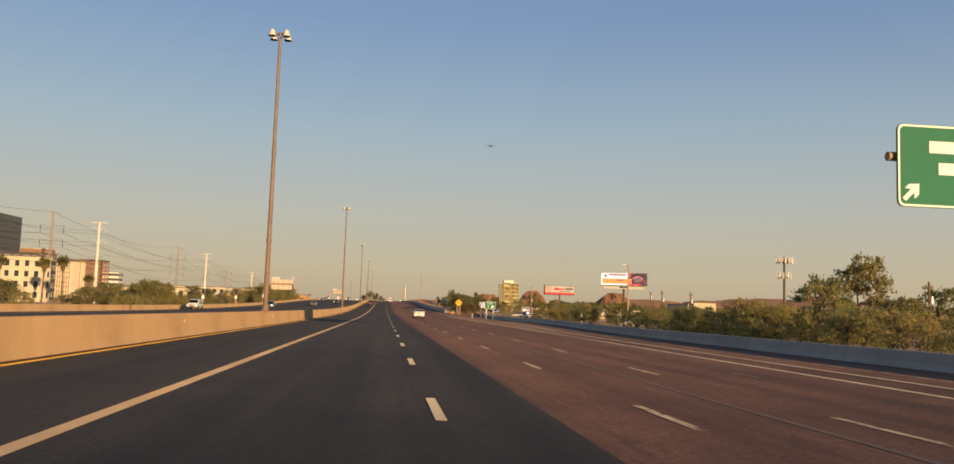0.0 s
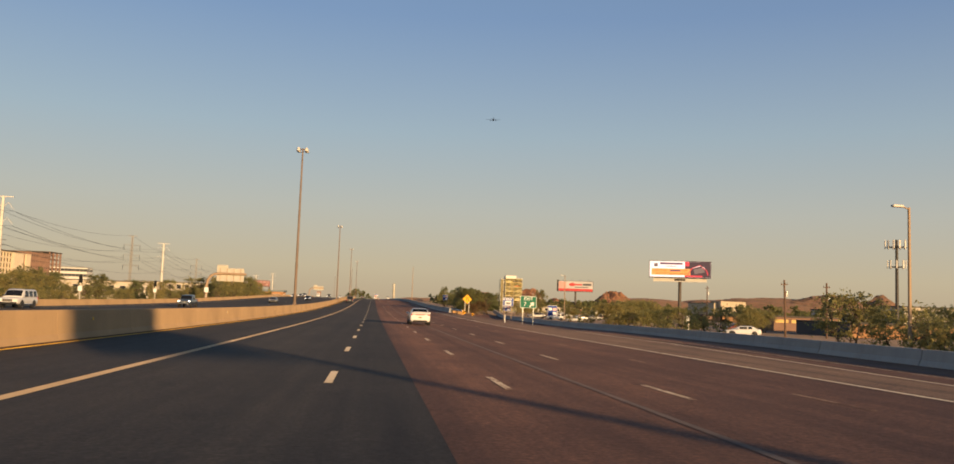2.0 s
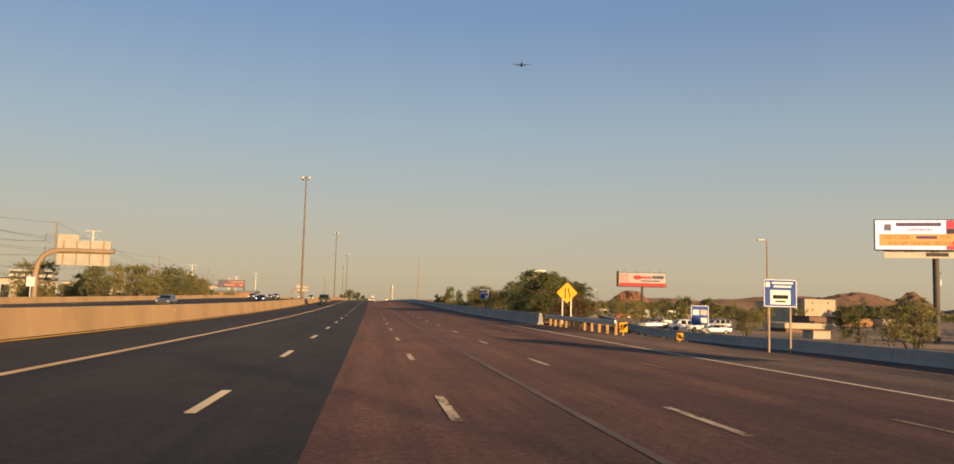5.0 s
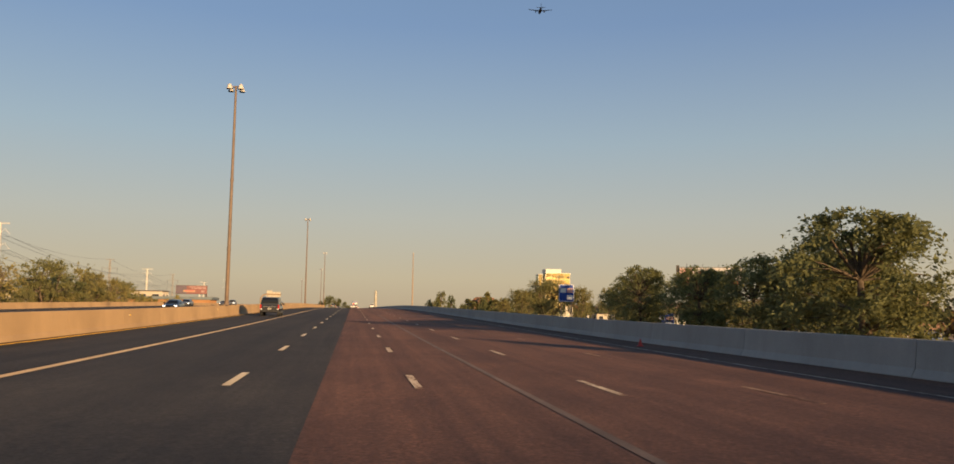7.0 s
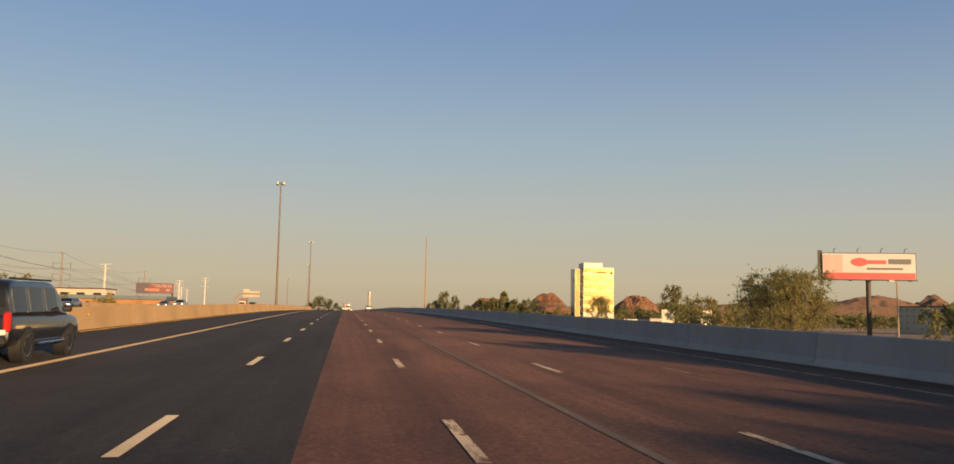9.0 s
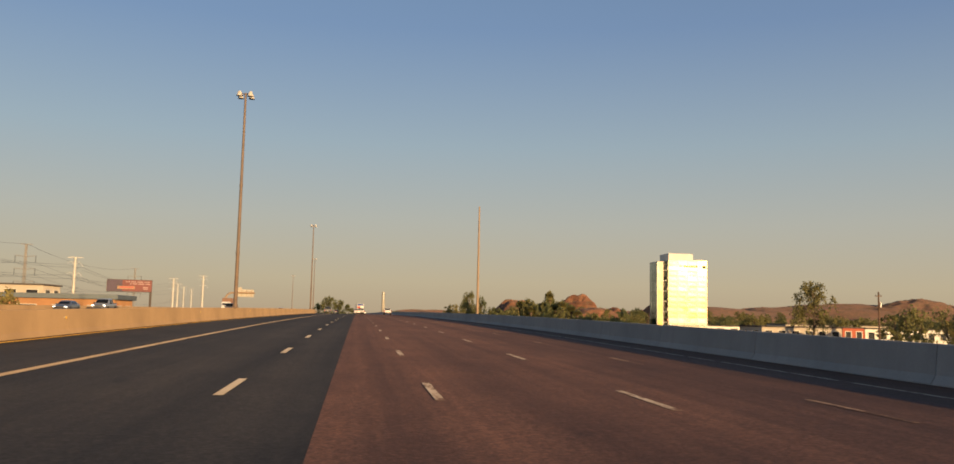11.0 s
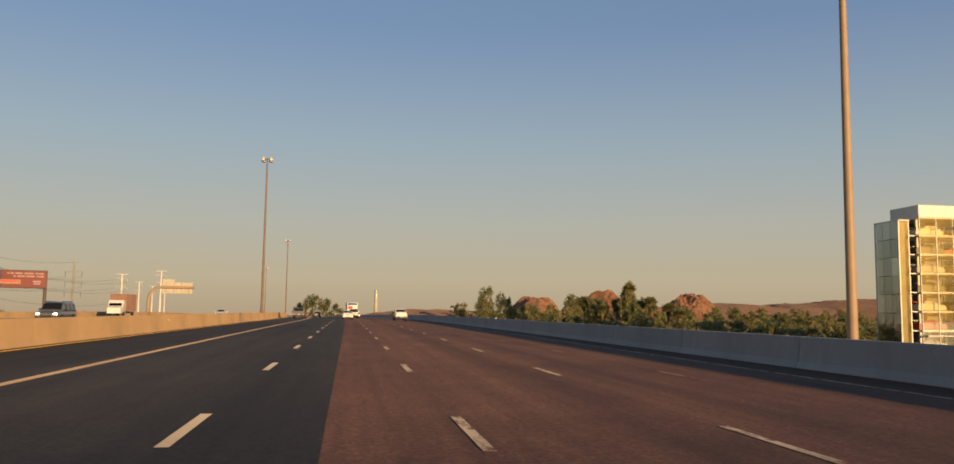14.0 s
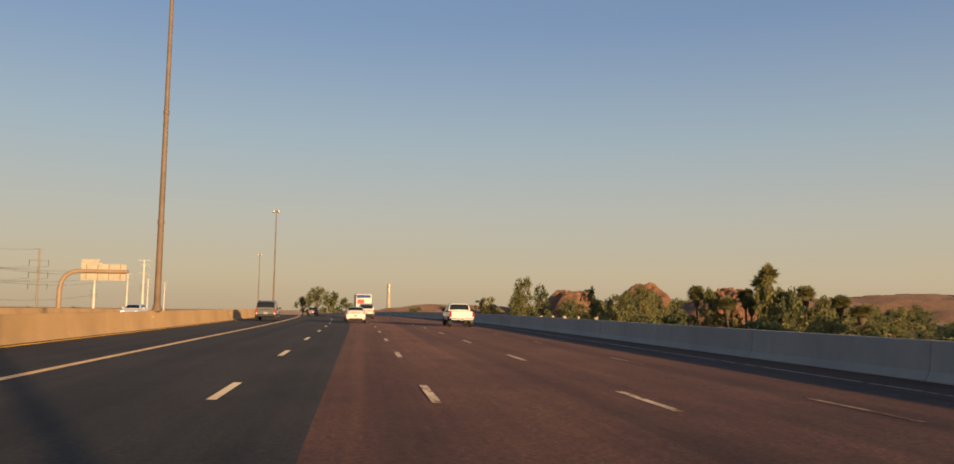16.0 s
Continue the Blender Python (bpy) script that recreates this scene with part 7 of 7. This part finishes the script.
def vehicle(name, label, category, x, y, turn, paint, spec, lit=False, rim=RIM, level=None):
    """A road vehicle facing +y before it is turned; spec holds its stations and its lamps."""
    at = along(x, y, 0.0, turn) if level is None else pose(x, y, level, 0, 0, turn)
    t = thing(name, label, category, at=at)
    st = spec["body"]
    hull = skin([body_ring(*q) for q in st])
    part("body", Shape().loft(hull.tolist()), paint, t)
    wr, ww, hw = spec["wheel_r"], spec["wheel_w"], spec["half"]
    for wy in spec["axles"]:
        for s in (-1, 1):
            part("wheel_arch", Shape().tube((s * (hw - 0.25), wy, wr), (s * (hw + 0.012), wy, wr), wr * 1.14, None, 20), TRIM, t)
            wheel(t, s * (hw - ww / 2 + 0.03), wy, wr, ww, rim)
    cb = spec["cabin"]
    shell = skin([cabin_ring(*q) for q in cb])
    part("cabin", Shape().loft(shell.tolist()), paint, t)
    k0, k1 = spec["rear_glass"]
    part("rear_window", pane_on(shell, k0 + 0.2, k1 - 0.12, 2.9, 6.1), CAR_GLASS, t, "dark rear window")
    k0, k1 = spec["front_glass"]
    part("windscreen", pane_on(shell, k1 + 0.12, k0 - 0.12, 2.9, 6.1), CAR_GLASS, t, "dark windscreen")
    for ka, kb in spec["side_glass"]:
        part("side_window", pane_on(shell, ka + 0.1, kb - 0.1, 0.2, 1.75), CAR_GLASS, t)
        part("side_window", pane_on(shell, ka + 0.1, kb - 0.1, 7.25, 8.8), CAR_GLASS, t)
    for s in (-1, 1):
        for nm, cx, cy, cz, sx, sy, sz, mt in spec["lamps"]:
            m = HEAD_ON if (lit and nm == "headlight") else mt
            part(nm, Shape().box((s * cx, cy, cz), (sx, sy, sz), None, min(sx, sy, sz) * 0.3), m, t)
        mx, my, mz = spec["mirror"]
        part("mirror", Shape().box((s * mx, my, mz), (0.24, 0.12, 0.17), None, 0.04), paint if spec.get("mirror_paint", True) else TRIM, t)
    for nm, cx, cy, cz, sx, sy, sz, mt in spec["fittings"]:
        part(nm, Shape().box((cx, cy, cz), (sx, sy, sz), None, min(sx, sy, sz) * 0.3), mt, t)
    pl = part("number_plate", Shape().box((0, spec["plate"][0], spec["plate"][1]), (0.34, 0.02, 0.17)), PLATE_MAT, t)
    part("bar", Shape().box((0, spec["plate"][0] - 0.013, spec["plate"][1]), (0.24, 0.006, 0.06)), TRIM, pl)
    return t


SEDAN = dict(
    body=[(-2.52, 0.5, 0.88, 0.74), (-2.47, 0.34, 1.0, 0.86), (-2.2, 0.27, 1.055, 0.93), (-1.5, 0.22, 1.04, 0.95), (-0.4, 0.2, 1.0, 0.95), (0.7, 0.2, 0.98, 0.95),
          (1.3, 0.2, 0.95, 0.95), (2.0, 0.22, 0.86, 0.93), (2.4, 0.28, 0.76, 0.86), (2.52, 0.4, 0.66, 0.72)],
    cabin=[(-2.0, 1.02, 0.8, 1.08, 0.74), (-1.3, 1.02, 0.84, 1.45, 0.66), (-0.6, 1.02, 0.86, 1.47, 0.62), (0.15, 1.0, 0.86, 1.46, 0.62), (0.55, 0.98, 0.86, 1.40, 0.63), (1.4, 0.95, 0.82, 0.98, 0.74)],
    rear_glass=(0, 1), front_glass=(5, 4), side_glass=[(1, 2), (2, 4)],
    wheel_r=0.36, wheel_w=0.25, half=0.95, axles=(-1.55, 1.5), mirror=(1.02, 0.75, 1.05),
    lamps=[("tail_light", 0.6, -2.45, 0.9, 0.5, 0.12, 0.17, TAIL_RED), ("headlight", 0.66, 2.42, 0.68, 0.4, 0.16, 0.12, LAMP_CLEAR), ("exhaust", 0.6, -2.46, 0.32, 0.16, 0.12, 0.08, CHROME)],
    fittings=[("tail_bar", 0, -2.5, 0.92, 0.86, 0.05, 0.08, TAIL_RED), ("rear_diffuser", 0, -2.45, 0.38, 1.3, 0.14, 0.16, TRIM), ("spoiler", 0, -2.42, 1.06, 1.55, 0.22, 0.035, None), ("grille", 0, 2.5, 0.55, 1.2, 0.06, 0.16, TRIM)],
    plate=(-2.53, 0.68))
SUV = dict(
    body=[(-2.6, 0.5, 0.98, 0.9), (-2.55, 0.42, 1.1, 0.98), (-2.3, 0.4, 1.14, 1.0), (-1.0, 0.38, 1.13, 1.0), (0.6, 0.38, 1.12, 1.0), (1.5, 0.38, 1.1, 1.0), (2.2, 0.4, 1.04, 0.98), (2.5, 0.45, 0.98, 0.92), (2.6, 0.55, 0.85, 0.82)],
    cabin=[(-2.52, 1.1, 0.95, 1.14, 0.93), (-2.38, 1.1, 0.96, 1.86, 0.8), (-1.4, 1.1, 0.97, 1.92, 0.8), (-0.3, 1.1, 0.97, 1.93, 0.8), (0.7, 1.1, 0.97, 1.87, 0.8), (1.45, 1.1, 0.94, 1.14, 0.9)],
    rear_glass=(0, 1), front_glass=(5, 4), side_glass=[(1, 2), (2, 3), (3, 4)],
    wheel_r=0.4, wheel_w=0.27, half=1.0, axles=(-1.55, 1.5), mirror=(1.1, 0.9, 1.25), mirror_paint=False,
    lamps=[("tail_light", 0.9, -2.56, 0.97, 0.17, 0.14, 0.46, TAIL_RED), ("headlight", 0.72, 2.54, 0.83, 0.36, 0.12, 0.2, LAMP_CLEAR), ("fog_lamp", 0.6, 2.58, 0.6, 0.2, 0.06, 0.1, LAMP_CLEAR)],
    fittings=[("rear_bumper", 0, -2.66, 0.55, 1.85, 0.2, 0.24, TRIM), ("grille", 0, 2.6, 0.8, 0.95, 0.08, 0.26, CHROME), ("front_bumper", 0, 2.62, 0.52, 1.8, 0.16, 0.22, TRIM),
              ("tailgate_trim", 0, -2.6, 1.0, 1.3, 0.04, 0.08, CHROME), ("reversing_lamp", 0.84, -2.64, 0.74, 0.14, 0.06, 0.12, LAMP_CLEAR), ("reversing_lamp", -0.84, -2.64, 0.74, 0.14, 0.06, 0.12, LAMP_CLEAR), ("rear_wiper", 0.1, -2.53, 1.2, 0.6, 0.03, 0.03, TRIM),
              ("roof_rail", 0.72, -0.7, 1.97, 0.05, 2.8, 0.05, TRIM), ("roof_rail", -0.72, -0.7, 1.97, 0.05, 2.8, 0.05, TRIM), ("running_board", 1.02, 0.0, 0.42, 0.12, 1.9, 0.07, CHROME), ("running_board", -1.02, 0.0, 0.42, 0.12, 1.9, 0.07, CHROME)],
    plate=(-2.63, 0.78))
PICKUP = dict(
    body=[(-2.85, 0.62, 1.12, 0.95), (-2.8, 0.55, 1.24, 0.99), (-1.2, 0.5, 1.24, 1.0), (-1.0, 0.45, 1.2, 1.0), (0.9, 0.45, 1.18, 1.0), (1.7, 0.45, 1.15, 1.0), (2.5, 0.48, 1.1, 0.98), (2.8, 0.55, 1.0, 0.9), (2.88, 0.65, 0.9, 0.82)],
    cabin=[(-1.08, 1.18, 0.93, 1.22, 0.9), (-0.95, 1.18, 0.95, 1.84, 0.78), (-0.1, 1.18, 0.96, 1.9, 0.78), (0.35, 1.18, 0.96, 1.88, 0.78), (0.75, 1.17, 0.96, 1.82, 0.78), (1.5, 1.15, 0.93, 1.18, 0.88)],
    rear_glass=(0, 1), front_glass=(5, 4), side_glass=[(1, 2), (2, 4)],
    wheel_r=0.41, wheel_w=0.27, half=1.0, axles=(-1.75, 1.75), mirror=(1.12, 0.95, 1.3), mirror_paint=False,
    lamps=[("tail_light", 0.92, -2.83, 1.0, 0.15, 0.1, 0.4, TAIL_RED), ("headlight", 0.74, 2.82, 0.92, 0.34, 0.1, 0.2, LAMP_CLEAR), ("bed_rail", 0.93, -2.0, 1.27, 0.1, 1.7, 0.06, TRIM)],
    fittings=[("rear_bumper", 0, -2.93, 0.62, 1.85, 0.16, 0.2, CHROME), ("tailgate_recess", 0, -2.862, 0.95, 1.3, 0.02, 0.3, None), ("bed_floor", 0, -1.95, 1.285, 1.6, 1.5, 0.02, TRIM), ("grille", 0, 2.87, 0.85, 1.0, 0.08, 0.3, CHROME),
              ("front_bumper", 0, 2.9, 0.6, 1.8, 0.14, 0.2, CHROME)],
    plate=(-3.02, 0.62))


def tinted(spec, paint):
    s = dict(spec)
    s["fittings"] = [q[:7] + ((q[7] or paint),) for q in spec["fittings"]]
    return s


vehicle("sedan", "white sports sedan with red tail lamps and dark rear window", "car", 5.1, 146.0, 0, WHITE_CAR, tinted(SEDAN, WHITE_CAR), rim=DARK_RIM)
vehicle("suv", "black full-size sport utility vehicle in the inner lane", "car", -6.15, 331.0, 0, BLACK_CAR, tinted(SUV, BLACK_CAR))
vehicle("pickup_truck", "white pickup truck in the outer lane", "car", 10.7, 617.0, 0, WHITE_CAR, tinted(PICKUP, WHITE_CAR))
vehicle("sedan", "white sedan far ahead in the traffic", "car", 2.3, 628.0, 0, WHITE_CAR, tinted(SEDAN, WHITE_CAR))
vehicle("suv", "silver sport utility vehicle far ahead", "car", 4.6, 662.0, 0, SILVER_CAR, tinted(SUV, SILVER_CAR))
vehicle("suv", "grey sport utility vehicle far ahead in the inner lane", "car", -6.2, 632.0, 0, GREY_CAR, tinted(SUV, GREY_CAR))
vehicle("pickup_truck", "dark pickup truck far ahead", "car", 9.2, 746.0, 0, GREY_CAR, tinted(PICKUP, GREY_CAR))
vehicle("sedan", "silver sedan far ahead in the outer lanes", "car", 9.3, 720.0, 0, SILVER_CAR, tinted(SEDAN, SILVER_CAR))
vehicle("sedan", "dark sedan far ahead in the black lane", "car", -2.3, 705.0, 0, GREY_CAR, tinted(SEDAN, GREY_CAR))
# the opposite carriageway
vehicle("suv", "white crossover coming the other way", "car", -35.5, 160.0, 180, WHITE_CAR, tinted(SUV, WHITE_CAR))
vehicle("pickup_truck", "blue-grey pickup with lit headlights coming the other way", "car", -27.6, 203.0, 180, BLUE_CAR, tinted(PICKUP, BLUE_CAR), True)
vehicle("sedan", "dark sedan coming the other way", "car", -24.0, 285.0, 180, GREY_CAR, tinted(SEDAN, GREY_CAR))
vehicle("sedan", "dark sedan with lit headlights coming the other way", "car", -20.4, 352.0, 180, BLACK_CAR, tinted(SEDAN, BLACK_CAR), True)
vehicle("sedan", "dark sedan coming the other way with lit headlights", "car", -31.0, 417.0, 180, GREY_CAR, tinted(SEDAN, GREY_CAR), True)
vehicle("pickup_truck", "silver pickup coming the other way with lit headlights", "car", -33.8, 503.0, 180, SILVER_CAR, tinted(PICKUP, SILVER_CAR), True)
vehicle("sedan", "dark sedan coming the other way beside a pickup", "car", -34.4, 489.0, 180, GREY_CAR, tinted(SEDAN, GREY_CAR), True)
vehicle("suv", "dark sport utility vehicle coming the other way", "car", -24.4, 560.0, 180, GREY_CAR, tinted(SUV, GREY_CAR), True)
vehicle("sedan", "white sedan coming the other way", "car", -20.6, 640.0, 180, WHITE_CAR, tinted(SEDAN, WHITE_CAR), True)
# parked below the ramp
for px, py, turn, paint, spec, lab in ((51.5, 299, 88, WHITE_CAR, SUV, "white parked sport utility vehicle"), (57.2, 300, 85, SILVER_CAR, SEDAN, "silver parked sedan beside the ramp"), (46, 298, 92, GREY_CAR, SEDAN, "dark parked sedan beside the ramp"), (54.8, 186, 70, WHITE_CAR, SEDAN, "white parked sedan beyond the ramp wall"), (66, 330, 95, WHITE_CAR, SEDAN, "white parked sedan beside shops"),
                                       (70, 222, 100, RED_CAR, SEDAN, "red parked sedan beside a workshop"), (72, 334, 90, GREY_CAR, SUV, "grey parked sport utility vehicle"), (66, 352, 90, WHITE_CAR, PICKUP, "white parked pickup below the ramp")):
    vehicle("parked_car", lab, "car", px, py, turn, paint, tinted(spec, paint), level=land_z(px, py))


def box_truck(x, y, turn, label, body, cab):
    t = thing("box_truck", label, "truck", at=along(x, y, 0, turn))
    part("cargo_box", Shape().box((0, -1.4, 2.35), (2.5, 6.6, 2.7), None, 0.04), body, t)
    part("cab", Shape().loft([[(sx * w, yy, z) for sx, z in ((1, 0.6), (1, zt - 0.15), (0.9, zt), (-0.9, zt), (-1, zt - 0.15), (-1, 0.6))] for yy, w, zt in ((1.95, 1.15, 2.7), (3.2, 1.15, 2.65), (3.75, 1.1, 1.7), (4.6, 1.0, 1.5))], smooth_shade=False), cab, t)
    part("windscreen", quad((-0.95, 3.72, 1.75), (-0.9, 3.25, 2.5), (0.9, 3.25, 2.5), (0.95, 3.72, 1.75), 0.02), CAR_GLASS, t)
    part("chassis", Shape().box((0, 0, 0.75), (1.0, 8.6, 0.3)), TRIM, t)
    part("rear_door", Shape().box((0, -4.72, 2.35), (2.3, 0.05, 2.5), None, 0.01), body, t)
    for s in (-1, 1):
        part("tail_light", Shape().box((s * 1.05, -4.76, 0.9), (0.2, 0.06, 0.16)), TAIL_RED, t)
        for q in (-2.9, 3.2):
            wheel(t, s * 1.08, q, 0.46, 0.3, RIM)
    return t


truck = box_truck(5.6, 690, 0, "box truck with a blue, red and white printed rear far ahead", TOWER_WHITE, WHITE_CAR)
for bx, bz, bw_, bh_, mt in ((0, 3.35, 2.2, 0.5, SIGN_BLUE), (-0.5, 2.5, 1.1, 0.7, RED_VINYL), (0.6, 1.7, 0.9, 1.0, SIGN_BLUE), (-0.5, 1.5, 0.9, 0.25, GREY_INK)):
    part("bar", Shape().box((bx, -4.76, bz), (bw_, 0.02, bh_)), mt, truck)
box_truck(-34.0, 621, 180, "white-cabbed truck with a brown body coming the other way", BROWN, WHITE_CAR)


# ---------------------------------------------------------------- aircraft
def aircraft(x, y, z, span):
    t = thing("aircraft", "small dark aircraft climbing away in the clear sky", "aircraft", at=pose(x, y, z, 6, 0, -8))
    k = span / 6.0
    part("fuselage", Shape().loft([[(r * k * math.cos(a * math.pi / 5), yy * k, r * k * math.sin(a * math.pi / 5)) for a in range(10)] for yy, r in ((-3.0, 0.05), (-2.4, 0.2), (-1.0, 0.33), (1.5, 0.33), (2.5, 0.25), (3.0, 0.05))]), SIGN_BLACK, t)
    for s in (-1, 1):
        part("wing", Shape().loft([[(s * xx * k, (yy + dy) * k, zz * k) for dy, zz in ((0.5 * c, z0), (0, z0 + 0.06), (-0.5 * c, z0))] for xx, yy, c, z0 in ((0.2, 0.3, 1.3, 0.0), (3.0, -0.4, 0.5, 0.15))]), SIGN_BLACK, t)
        part("engine", Shape().tube((s * 1.1 * k, 0.9 * k, -0.12 * k), (s * 1.1 * k, -0.1 * k, -0.12 * k), 0.17 * k, 0.13 * k, 10), SIGN_BLACK, t)
        part("tailplane", Shape().loft([[(s * xx * k, (yy + dy) * k, zz * k) for dy, zz in ((0.4 * c, z0), (0, z0 + 0.04), (-0.4 * c, z0))] for xx, yy, c, z0 in ((0.1, -2.6, 0.8, 0.1), (1.2, -2.9, 0.4, 0.12))]), SIGN_BLACK, t)
    part("fin", Shape().loft([[(xx * k, (yy + dy) * k, zz * k) for dy, xx in ((0.4 * c, 0), (0, 0.05), (-0.4 * c, 0), (0, -0.05))] for zz, yy, c in ((0.1, -2.5, 1.0), (1.1, -2.9, 0.5))]), SIGN_BLACK, t)


aircraft(58.3, 492.0, 97.0, 7.4)
